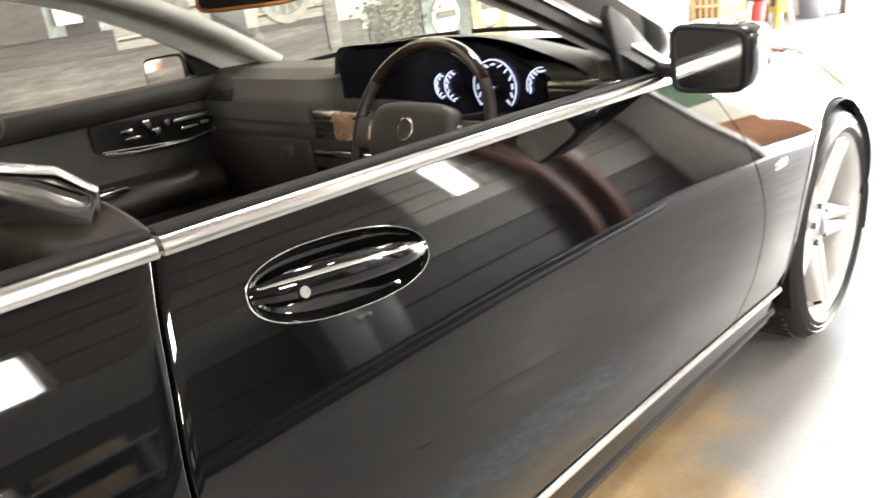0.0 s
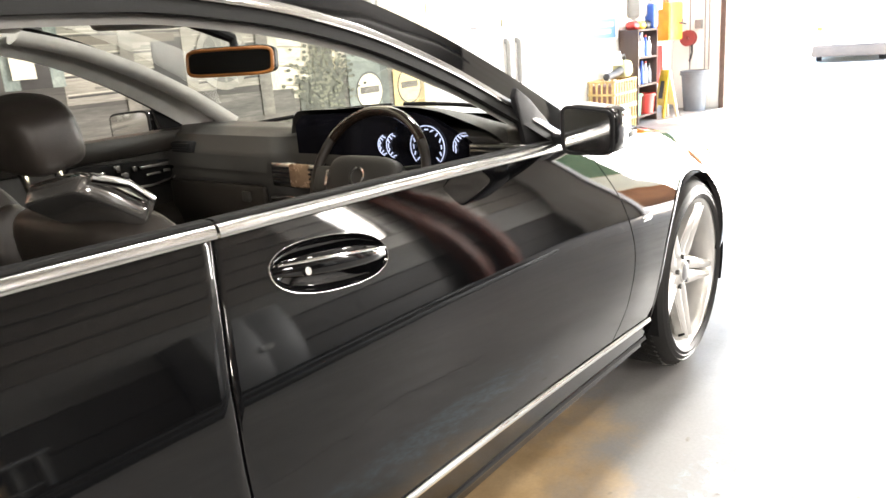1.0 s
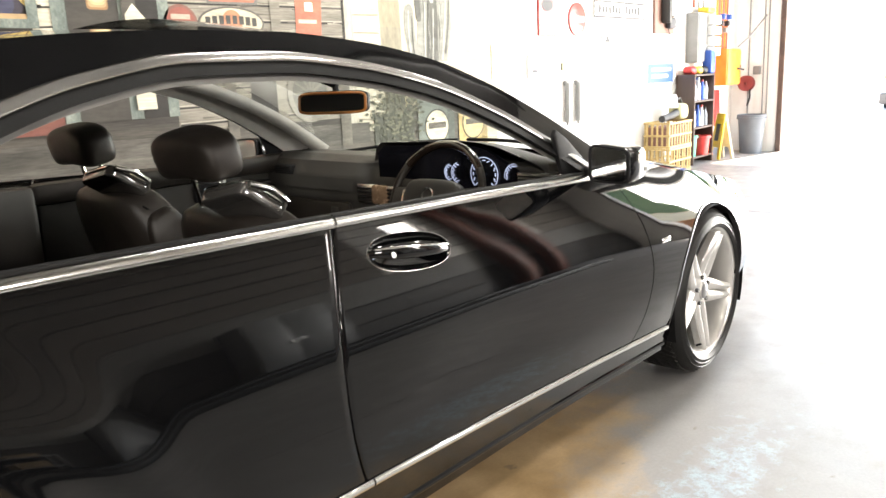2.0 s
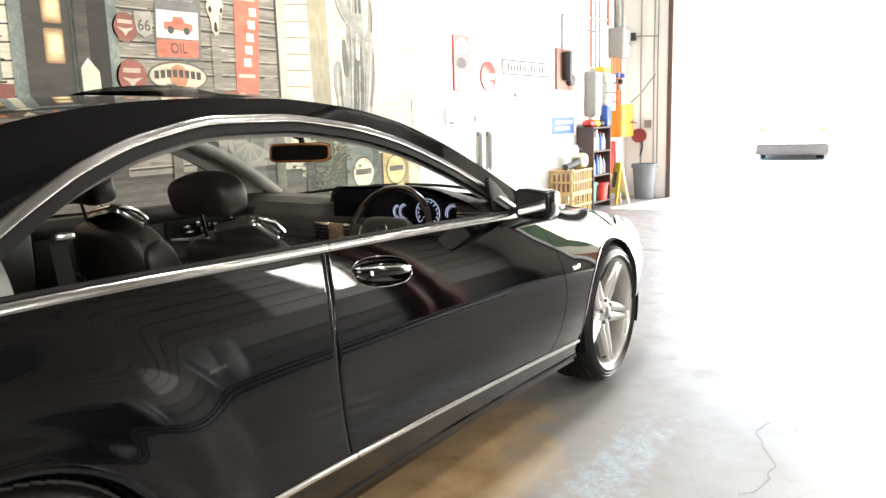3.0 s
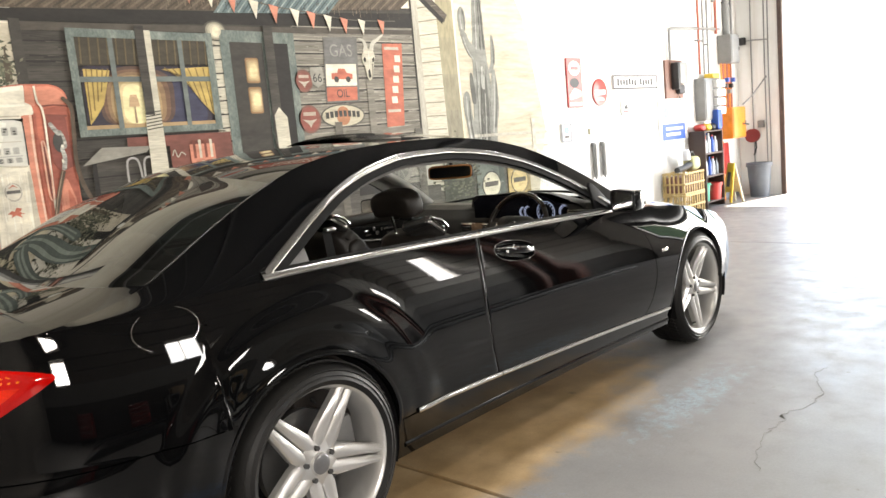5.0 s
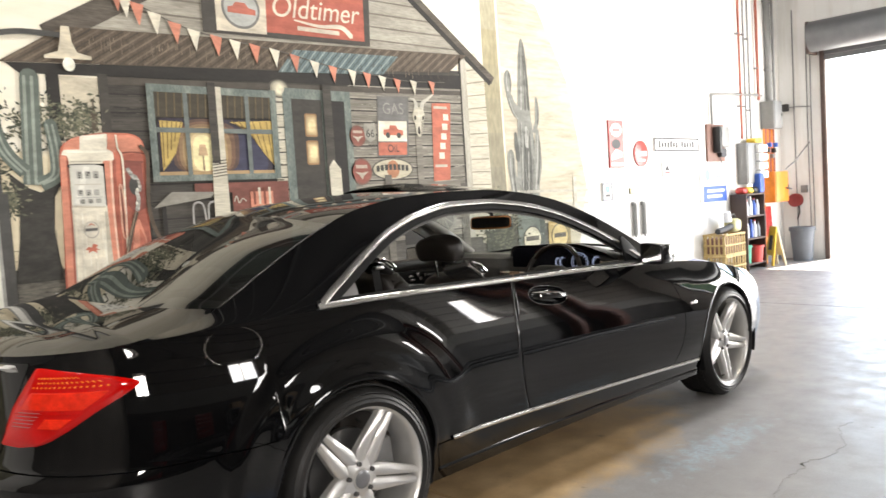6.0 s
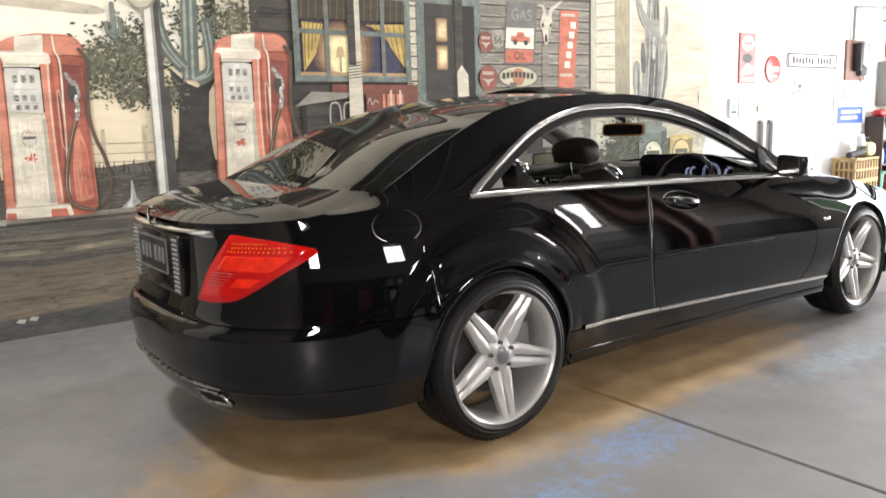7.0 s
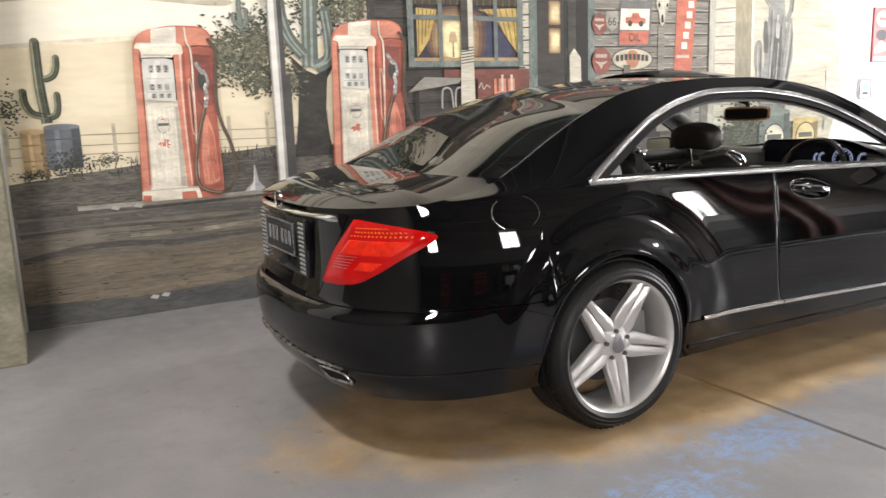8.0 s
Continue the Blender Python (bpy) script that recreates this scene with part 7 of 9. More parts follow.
strokes("board_wear", 0.42, 0.66, 1.05, 2.25, ((0.085, 0.075, 0.065), (0.02, 0.018, 0.016)), 50, 5.4, house_p, 0.16, 0.010, False)
strokes("roof_wear", 0.2, 3.7, 2.47, 2.58, ((0.20, 0.15, 0.105), (0.05, 0.037, 0.028)), 70, 9.6, house_p, 0.10, 0.012, True)
# sign over the porch
sign = H("sign_board", [(1.15, 2.69), (2.73, 2.73), (2.75, 3.17), (1.15, 3.06)], paint(0.05, 0.045, 0.04), 12, "painted shop sign")
flat("sign_picture", [(1.26, 2.715), (1.69, 2.725), (1.70, 3.09), (1.26, 3.055)], paint(0.60, 0.54, 0.44), 13, sign)
flat("sign_oval", oval(1.475, 2.90, 0.165, 0.155), paint(0.16, 0.16, 0.16), 14, sign)
flat("sign_oval_face", oval(1.475, 2.90, 0.145, 0.135), paint(0.40, 0.42, 0.42), 15, sign)
flat("sign_oval_car", [(1.36, 2.86), (1.60, 2.86), (1.60, 2.90), (1.54, 2.91), (1.51, 2.945), (1.43, 2.945), (1.40, 2.91), (1.36, 2.905)], paint(0.45, 0.11, 0.07), 16, sign)
flat("sign_panel", [(1.69, 2.745), (2.67, 2.765), (2.68, 3.13), (1.70, 3.07)], paint(0.42, 0.085, 0.05), 13, sign)
flat("sign_swash", ribbon(bend([(1.95, 2.87), (2.2, 2.845), (2.42, 2.86), (2.52, 2.80)]), 0.012, 0.05), paint(0.62, 0.56, 0.47), 14, sign)
flat("sign_bar", rect(1.98, 2.40, 2.79, 2.825), paint(0.58, 0.50, 0.42), 14, sign)


def lettering(text, x, z, size, mat, layer, parent, width=1.0, turn=0.0, lean=0.0):
    cu = bpy.data.curves.new("lettering", "FONT")
    cu.body, cu.size, cu.align_x, cu.align_y, cu.extrude, cu.shear = text, size, "CENTER", "CENTER", 0.0004, lean
    tmp = bpy.data.objects.new("tmp", cu)
    scene.collection.objects.link(tmp)
    me = bpy.data.meshes.new_from_object(tmp.evaluated_get(bpy.context.evaluated_depsgraph_get()))
    bpy.data.objects.remove(tmp)
    me.transform(Matrix.Translation((x, -PROUD * layer, z)) @ Matrix.Rotation(radians(90), 4, "X") @ Matrix.Rotation(radians(turn), 4, "Z") @ Matrix.Diagonal((width, 1, 1, 1)))
    me.materials.clear()
    return dress("lettering", me, mat, parent, smooth=False)


lettering("Oldtimer", 2.17, 2.965, 0.235, paint(0.66, 0.60, 0.50), 14, sign, 1.0, 2.0, 0.25)

# bunting
cord = [(0.50, 2.93), (0.66, 2.83), (1.0, 2.705), (1.36, 2.65), (1.79, 2.605), (2.26, 2.525), (2.67, 2.49), (3.11, 2.455), (3.62, 2.47)]
bunting = H("bunting_cord", ribbon(bend(cord), 0.008), paint(0.10, 0.09, 0.08), 16, "painted string of red and white pennants")
path = bend(cord, 10)
for k in range(19):
    i = int((k + 0.5) * (len(path) - 2) / 19)
    x, z = path[i]
    w, h = 0.052 - 0.0006 * k, 0.155 - 0.002 * k
    flat("pennant", [(x - w, z + 0.012), (x + w, z - 0.004), (x + 0.012, z - h)], RED_L if k % 2 == 0 else paint(0.68, 0.64, 0.54), 17, bunting)

# window with curtains and a lamp
win = H("window_opening", rect(0.70, 1.71, 1.63, 2.27), DEEP, 9, "painted lit window with yellow curtains")
W = lambda nm, pts, m, lay: flat(nm, pts, m, lay, win)
W("window_dusk", soft([(0.74, 1.66), (1.66, 1.66), (1.66, 2.05), (0.74, 2.05)], 0.05), paint(0.035, 0.028, 0.05), 10)
W("window_dusk", soft([(1.30, 1.66), (1.62, 1.66), (1.60, 1.88), (1.42, 1.97), (1.30, 1.92)], 0.06), VIOLET, 10.4)
for k in range(7):
    t = k / 6
    W("window_glow", soft([(lerp(0.84, 0.99, t), 1.665), (lerp(1.36, 1.17, t), 1.665), (lerp(1.38, 1.16, t), lerp(1.98, 1.86, t)), (lerp(1.20, 1.12, t), lerp(2.05, 1.93, t)), (lerp(0.98, 1.02, t), lerp(2.05, 1.93, t)), (lerp(0.83, 0.99, t), lerp(1.95, 1.86, t))], 0.10), paint(lerp(0.10, 0.86, t ** 1.3), lerp(0.055, 0.72, t ** 1.6), lerp(0.045, 0.38, t ** 2)), 10.8 + 0.35 * k)
W("curtain", [(0.755, 1.67), (0.80, 1.72), (0.86, 1.80), (0.93, 2.02), (0.755, 2.03)], GOLD, 14)
for k in range(5):
    W("curtain_fold", ribbon([(0.765 + 0.03 * k, 1.70 + 0.06 * k), (0.775 + 0.036 * k, 2.03)], 0.008, cap=False), paint(0.20, 0.13, 0.03), 15)
W("curtain", [(1.67, 1.70), (1.58, 1.80), (1.44, 1.99), (1.30, 2.03), (1.67, 2.05)], GOLD, 14)
for k in range(6):
    W("curtain_fold", ribbon([(1.66 - 0.045 * k, 1.72 + 0.05 * k), (1.62 - 0.06 * k, 2.04)], 0.008, cap=False), paint(0.20, 0.13, 0.03), 15)
W("lamp_shade", [(1.03, 1.78), (1.105, 1.78), (1.09, 1.86), (1.045, 1.86)], paint(0.55, 0.36, 0.20), 16)
W("lamp_foot", [(1.06, 1.67), (1.075, 1.67), (1.072, 1.78), (1.063, 1.78)], paint(0.30, 0.20, 0.12), 16)
W("table_edge", rect(0.72, 1.69, 1.64, 1.665), paint(0.40, 0.26, 0.12), 16)
W("valance", [(0.72, 2.05), (1.70, 2.07), (1.70, 2.25), (0.72, 2.23)], paint(0.05, 0.04, 0.025), 17)
for k in range(16):
    W("valance_fold", ribbon([(0.75 + 0.06 * k, 2.06), (0.76 + 0.06 * k, 2.24)], 0.010, cap=False), paint(0.12, 0.09, 0.04), 18)
for x0, x1, z0, z1 in ((0.675, 0.725, 1.595, 2.28), (1.665, 1.72, 1.595, 2.29), (0.675, 1.72, 1.595, 1.64), (0.675, 1.72, 2.23, 2.285)):
    W("window_frame", rect(x0, x1, z0, z1), TEAL, 20 if z1 - z0 > 0.2 else 21)
for x0, x1, z0, z1 in ((0.94, 0.975, 1.64, 2.23), (1.44, 1.475, 1.64, 2.23), (0.725, 1.665, 1.945, 1.98)):
    W("glazing_bar", rect(x0, x1, z0, z1), paint(0.13, 0.16, 0.16), 19 if z1 - z0 > 0.2 else 19.5)
# posts in front
for x0, x1, z0, z1, top in ((1.135, 1.20, 1.28, 2.32, DARKWOOD), (1.20, 1.245, 1.28, 2.29, PALEWOOD), (2.175, 2.26, 1.40, 2.36, DARKWOOD)):
    H("porch_post", rect(x0, x1, z0, z1), top, 23)
H("post_foot", [(1.115, 1.10), (1.25, 1.10), (1.245, 1.72), (1.13, 1.72)], PALEWOOD, 24)
for k in range(6):
    H("post_stripe", ribbon([(1.13, 1.62 + 0.022 * k), (1.245, 1.635 + 0.022 * k)], 0.007, cap=False), LINE, 25)
H("post_foot", [(2.20, 1.15), (2.32, 1.15), (2.31, 1.66), (2.24, 1.74), (2.19, 1.68)], PALEWOOD, 24)
for k in range(5):
    t = k / 4
    H("lamp_glow", oval(1.765, 2.31, lerp(0.10, 0.028, t), lerp(0.075, 0.032, t)), paint(lerp(0.07, 0.82, t), lerp(0.065, 0.76, t), lerp(0.055, 0.58, t)), 8.2 + 0.3 * k)
# door
door_p = H("door_frame", rect(1.79, 2.47, 1.10, 2.32), TEAL, 9, "painted teal door frame with a dark door")
flat("door_leaf", rect(1.87, 2.16, 1.10, 2.235), paint(0.04, 0.036, 0.032), 10, door_p)
flat("door_dark", rect(2.24, 2.40, 1.10, 2.235), DEEP, 10, door_p)
for z0, z1 in ((1.70, 1.90), (1.93, 2.12)):
    for k in range(5):
        t = k / 4
        flat("door_pane", soft(rect(lerp(1.985, 2.02, t), lerp(2.105, 2.085, t), lerp(z0, z0 + 0.05, t), lerp(z1, z1 - 0.05, t)), 0.02 + 0.02 * t), paint(lerp(0.30, 0.82, t), lerp(0.16, 0.66, t), lerp(0.06, 0.36, t)), 11 + 0.3 * k, door_p)

# signs on the boards
def round_sign(x, z, r, rim, face, label):
    s = H("painted_sign", oval(x, z, r, r), rim, 9, label)
    flat("sign_face", oval(x, z, r * 0.86, r * 0.86), face, 10, s)
    flat("sign_bar", rect(x - r * 0.55, x + r * 0.55, z + r * 0.25, z + r * 0.5), paint(0.46, 0.36, 0.30), 11, s)
    flat("sign_mark", [(x - r * 0.65, z), (x, z - r * 0.1), (x + r * 0.65, z), (x + r * 0.2, z - r * 0.3), (x, z - r * 0.6), (x - r * 0.2, z - r * 0.3)], paint(0.48, 0.42, 0.35), 11, s)


round_sign(2.545, 1.635, 0.115, paint(0.22, 0.09, 0.07), paint(0.29, 0.075, 0.055), "painted round red sign with a winged mark")
round_sign(2.525, 1.945, 0.092, paint(0.20, 0.09, 0.07), paint(0.25, 0.075, 0.055), "painted round red sign")
sh = H("painted_sign", [(2.60, 2.05), (2.72, 2.06), (2.735, 2.0), (2.72, 1.92), (2.665, 1.89), (2.61, 1.92), (2.595, 2.0)], paint(0.30, 0.29, 0.26), 11, "painted road shield sign")
lettering("66", 2.665, 1.965, 0.10, INK, 12, sh)
gas = H("painted_sign", [(2.735, 1.76), (3.11, 1.765), (3.145, 2.315), (2.77, 2.30)], paint(0.14, 0.14, 0.14), 9, "painted gas and oil sign with a red pickup")
flat("gas_panel", [(2.77, 2.085), (3.105, 2.09), (3.12, 2.295), (2.785, 2.285)], paint(0.15, 0.15, 0.155), 10, gas)
flat("gas_panel", [(2.755, 1.90), (3.095, 1.903), (3.105, 2.085), (2.77, 2.08)], CREAM, 10, gas)
flat("gas_panel", [(2.75, 1.775), (3.085, 1.78), (3.093, 1.893), (2.755, 1.89)], RED, 10, gas)
lettering("GAS", 2.95, 2.19, 0.145, paint(0.27, 0.27, 0.26), 11, gas, 0.95, 1)
lettering("OIL", 2.925, 1.835, 0.095, INK, 11, gas, 0.95, 1)
flat("pickup", [(2.82, 1.955), (3.05, 1.957), (3.055, 2.0), (2.99, 2.01), (2.97, 2.045), (2.90, 2.045), (2.885, 2.01), (2.82, 2.005)], RED, 11, gas)
for x in (2.87, 3.0):
    flat("pickup_wheel", oval(x, 1.955, 0.026, 0.026, 14), INK, 12, gas)
pz = H("painted_sign", oval(2.905, 1.650, 0.245, 0.100), paint(0.10, 0.095, 0.09), 9, "painted oval cream sign")
flat("sign_face", oval(2.905, 1.650, 0.230, 0.088), paint(0.50, 0.46, 0.35), 10, pz)
flat("sign_bell", oval(2.905, 1.650, 0.075, 0.080), paint(0.42, 0.17, 0.08), 11, pz)
for k in range(8):
    zc = 1.655 + 0.014 * math.cos((k - 3.5) * 0.4)
    flat("sign_bar", rect(2.712 + 0.049 * k, 2.746 + 0.049 * k, zc - 0.026, zc + 0.026), INK, 12, pz)
at = H("painted_sign", [(3.41, 1.53), (3.63, 1.535), (3.69, 2.275), (3.44, 2.265)], RED, 9, "painted tall red sign")
for k in range(5):
    z = 1.74 + 0.092 * k
    x = 3.535 + 0.02 * k
    flat("sign_bar", rect(x - 0.035, x + 0.035, z, z + 0.06), CREAM, 10, at)
flat("sign_bar", rect(3.46, 3.64, 2.215, 2.24), CREAM_D, 10, at)
flat("sign_bar", rect(3.44, 3.60, 1.66, 1.685), CREAM_D, 10, at)
# steer skull on its post
sk = H("painted_skull", soft([(3.200, 2.185), (3.25, 2.222), (3.315, 2.212), (3.338, 2.163), (3.318, 2.09), (3.303, 2.03), (3.285, 1.965), (3.250, 1.940), (3.222, 1.98), (3.214, 2.06), (3.183, 2.105), (3.180, 2.15)], 0.018), PALEWOOD, 12, "painted steer skull on a post")
for pts in ([(3.225, 2.19), (3.238, 2.24), (3.215, 2.285), (3.165, 2.30)], [(3.30, 2.20), (3.325, 2.265), (3.385, 2.30), (3.455, 2.345)]):
    flat("skull_horn", ribbon(bend(pts), 0.052, 0.014), paint(0.50, 0.48, 0.43), 11, sk)
for pts in ([(3.195, 2.125), (3.215, 2.15), (3.232, 2.12), (3.212, 2.095)], [(3.300, 2.13), (3.325, 2.15), (3.322, 2.11), (3.302, 2.10)]):
    flat("skull_eye", soft(pts, 0.01), DEEP, 13, sk)
flat("skull_nose", soft([(3.243, 2.035), (3.262, 2.045), (3.272, 1.98), (3.252, 1.962), (3.238, 1.985)], 0.008), DEEP, 13, sk)
flat("skull_ridge", ribbon(bend([(3.262, 2.20), (3.262, 2.12), (3.256, 2.05)]), 0.020, 0.010), paint(0.66, 0.64, 0.58), 13, sk)
flat("skull_shade", ribbon(bend([(3.30, 2.09), (3.293, 2.03), (3.278, 1.97)]), 0.016, 0.008), paint(0.22, 0.20, 0.17), 13, sk)
H("skull_post", rect(3.205, 3.285, 1.0, 1.95), GREYWOOD, 10)
# porch: bench, crates, drinks box, and things low on the boards
H("porch_deck", [(0.42, 0.86), (4.05, 0.80), (4.05, 0.95), (0.42, 1.02)], streaked("mural_deck_boards", [(0.035, 0.033, 0.03), (0.08, 0.075, 0.068), (0.17, 0.16, 0.145)], 4.0, (0.3, 1, 2.5)), 7.4)
H("porch_deck_edge", [(0.42, 0.80), (4.05, 0.735), (4.05, 0.80), (0.42, 0.86)], paint(0.10, 0.09, 0.08), 7.7)
H("table_top", [(0.66, 1.41), (1.10, 1.47), (1.14, 1.51), (0.80, 1.52)], paint(0.25, 0.24, 0.215), 22)
H("table_leg", rect(0.72, 0.75, 1.05, 1.42), DEEP, 18)
H("drinks_box", rect(0.98, 1.78, 1.50, 1.575), paint(0.19, 0.055, 0.04), 15)
H("drinks_box", rect(1.28, 1.78, 1.05, 1.50), paint(0.19, 0.055, 0.04), 15)
H("crate", rect(1.43, 1.63, 1.37, 1.50), RED_L, 20)
for k in range(4):
    H("crate_bottle", rect(1.455 + 0.045 * k, 1.475 + 0.045 * k, 1.40, 1.53), paint(0.55, 0.50, 0.40) if k % 2 else paint(0.2, 0.05, 0.03), 21)
H("box_script", ribbon(bend([(1.29, 1.43), (1.31, 1.47), (1.33, 1.42), (1.36, 1.45), (1.39, 1.43)]), 0.007), CREAM_D, 21)
for x in (1.0, 1.12):
    H("chair_hoop", ribbon(bend([(x - 0.05, 1.28), (x - 0.04, 1.42), (x + 0.03, 1.42), (x + 0.05, 1.28)]), 0.014), paint(0.34, 0.34, 0.34), 21)
H("bench", rect(2.42, 3.16, 1.30, 1.345), paint(0.12, 0.10, 0.08), 11)
wh = H("cart_wheel", oval(3.49, 1.19, 0.20, 0.20), paint(0.20, 0.19, 0.17), 12, "painted pale cart wheel")
flat("wheel_gap", oval(3.49, 1.19, 0.155, 0.155), paint(0.10, 0.10, 0.09), 13, wh)
for k in range(6):
    a = math.pi * k / 6
    flat("wheel_spoke", ribbon([(3.49 - 0.15 * math.cos(a), 1.19 - 0.15 * math.sin(a)), (3.49 + 0.15 * math.cos(a), 1.19 + 0.15 * math.sin(a))], 0.016, cap=False), paint(0.17, 0.165, 0.145), 14, wh)
H("porch_post", rect(2.80, 2.88, 0.80, 1.60), paint(0.13, 0.12, 0.105, 0.3), 13)
H("porch_post", rect(3.76, 3.86, 0.80, 1.5), paint(0.13, 0.12, 0.105, 0.3), 13)
H("dark_doorway", rect(3.0, 3.25, 0.95, 1.32), DEEP, 8)
# drums with round labels beside the house
for x0, x1, z1, c, f in ((4.60, 5.06, 1.12, (0.15, 0.18, 0.17), (0.62, 0.58, 0.46)), (5.12, 5.52, 1.02, (0.50, 0.36, 0.13), (0.66, 0.50, 0.22))):
    d = flat("painted_drum", rect(x0, x1, 0.45, z1), paint(*c), 10, None, "painted drum with a round label")
    flat("drum_lid", oval((x0 + x1) / 2, z1, (x1 - x0) / 2, 0.035), paint(*shade(c, 1.4)), 11, d)
    flat("drum_shade", rect(x1 - 0.09, x1, 0.45, z1 - 0.02), paint(*shade(c, 0.55)), 11, d)
    flat("drum_label_rim", oval((x0 + x1) / 2, 0.86, 0.155, 0.145), INK, 12, d)
    flat("drum_label", oval((x0 + x1) / 2, 0.86, 0.142, 0.132), paint(*f), 13, d)
    flat("label_bar", rect((x0 + x1) / 2 - 0.11, (x0 + x1) / 2 + 0.11, 0.845, 0.895), paint(0.10, 0.09, 0.08), 14, d)
flat("painted_planter", rect(4.10, 4.55, 0.50, 1.0), paint(0.07, 0.075, 0.06), 9, None, "painted green scrub beside the house")
lots("painted_scrub", [oval(rng.gauss(4.36, 0.13), rng.gauss(1.0, 0.13), 0.022, 0.012, 6) for _ in range(260)], paint(0.05, 0.055, 0.038), 15)
lots("painted_scrub", [oval(rng.gauss(4.36, 0.13), rng.gauss(1.02, 0.12), 0.018, 0.009, 6) for _ in range(200)], paint(0.12, 0.125, 0.085), 16.5)
flat("painted_rail", ribbon([(4.62, 1.38), (5.9, 1.36)], 0.03), paint(0.45, 0.43, 0.38), 9)
flat("painted_rail", ribbon([(4.62, 1.22), (5.9, 1.21)], 0.03), paint(0.45, 0.43, 0.38), 9)
flat("painted_rail_post", rect(5.62, 5.68, 0.9, 1.52), paint(0.50, 0.48, 0.42), 10)

# pier at the mural's end, painted the same
pier = structure(part("pier", box(-2.75, -2.065, 1.49, WALL_Y, 0, CEIL_Z, 0.012, 2), streaked("mural_pier_paint", [(0.13, 0.13, 0.09), (0.25, 0.235, 0.165), (0.36, 0.335, 0.25)], 3.0, (1, 1, 1.6)), None), "painted pier standing out from the wall", "pier")

# ---- things along the white wall and by the door ----
M_BIN = stuff("slate_plastic", (0.10, 0.115, 0.135), 0.5, 0, 0.15, 6)
M_REDP, M_BLUEP, M_ORANGE, M_YELLOW, M_GREYP, M_GREENP = stuff("red_enamel", (0.45, 0.035, 0.03), 0.35), stuff("blue_plastic", (0.03, 0.10, 0.42), 0.4), stuff("orange_enamel", (0.75, 0.22, 0.02), 0.4), stuff("yellow_plastic", (0.72, 0.50, 0.05), 0.4), stuff("grey_plastic", (0.22, 0.24, 0.27), 0.5, 0, 0.15, 6), stuff("green_plastic", (0.03, 0.35, 0.22), 0.4)
M_DARKWOOD, M_CRATE, M_BROWN, M_PAPER, M_TUBE = stuff("dark_brown_laminate", (0.055, 0.032, 0.025), 0.5, 0, 0.25, 6, 0.1, 60, stretch=(1, 1, 0.2)), stuff("tan_crate_plastic", (0.50, 0.36, 0.15), 0.55, 0, 0.2, 12), stuff("brown_backboard", (0.20, 0.10, 0.075), 0.6, 0, 0.2, 8), stuff("white_card", (0.75, 0.75, 0.74), 0.6, 0, 0.05, 8, 0.05), stuff("grey_conduit", (0.24, 0.24, 0.235), 0.5, 0.2, 0.1, 8)
M_RUSTPIPE, M_INK, M_CABLE = stuff("red_oxide_pipe", (0.36, 0.10, 0.06), 0.5), stuff("dark_print", (0.05, 0.05, 0.055), 0.6), stuff("black_cable", (0.02, 0.02, 0.02), 0.5)
SY = WALL_Y


def wall_sign(name, x0, x1, z0, z1, mat, label, category="sign", depth=0.02, rim=None):
    s = thing(name, pose((x0 + x1) / 2, SY, (z0 + z1) / 2), label, category)
    w, h = (x1 - x0) / 2, (z1 - z0) / 2
    part("panel", box(-w, w, -depth, 0.0, -h, h, 0.004, 1), mat, s)
    if rim:
        for a, b, c, d in ((-w, w, h - 0.02, h), (-w, w, -h, -h + 0.02), (-w, -w + 0.02, -h + 0.02, h - 0.02), (w - 0.02, w, -h + 0.02, h - 0.02)):
            part("rim", box(a, b, -depth - 0.006, -depth + 0.002, c, d, 0.002, 1), rim, s)
    return s, w, h


def mark(s, pts, mat, d, name="print"):
    return part(name, prism(pts, -d - 0.003, -d + 0.001), mat, s, smooth=False)


s, w, h = wall_sign("enamel_sign", 6.38, 6.70, 1.61, 2.19, M_REDP, "tall red enamel sign with a white disc")
mark(s, oval(0, 0.17, 0.12, 0.085), M_PAPER, 0.02)
mark(s, rect(-0.08, 0.08, 0.15, 0.19), M_REDP, 0.023)
mark(s, oval(-0.01, 0.0, 0.10, 0.06), M_INK, 0.02)
mark(s, [(-0.12, -0.20), (0.12, -0.16), (0.12, -0.10), (-0.02, -0.06), (-0.12, -0.14)], M_PAPER, 0.02)
mark(s, rect(-0.13, 0.13, -0.27, -0.23), M_PAPER, 0.02)
s = thing("round_sign", pose(7.105, SY, 1.78), "round red enamel sign with pale band", "sign")
part("panel", prism(oval(0, 0, 0.165, 0.165, 36), -0.02, 0.0, "xz", 0.003), M_REDP, s)
mark(s, rect(-0.12, 0.12, -0.03, 0.03), M_PAPER, 0.02)
mark(s, rect(-0.08, 0.08, -0.10, -0.07), M_PAPER, 0.02)
s, w, h = wall_sign("name_board", 7.43, 8.63, 1.81, 1.99, M_PAPER, "long white board with dark border and script", "sign", rim=M_INK)
for k in range(13):
    x = -0.47 + 0.075 * k
    if k != 7:
        mark(s, rect(x - 0.024, x + 0.024, -0.035 - 0.01 * (k % 3 == 0), 0.03 + 0.02 * (k % 4 == 0)), M_INK, 0.02)
s, w, h = wall_sign("small_sign", 7.62, 7.84, 1.47, 1.66, M_PAPER, "small white sign with a dark triangle", "sign")
mark(s, [(-0.06, -0.01), (0.06, -0.01), (0.0, 0.06)], M_INK, 0.02)
mark(s, rect(-0.07, 0.07, -0.05, -0.03), M_REDP, 0.02)
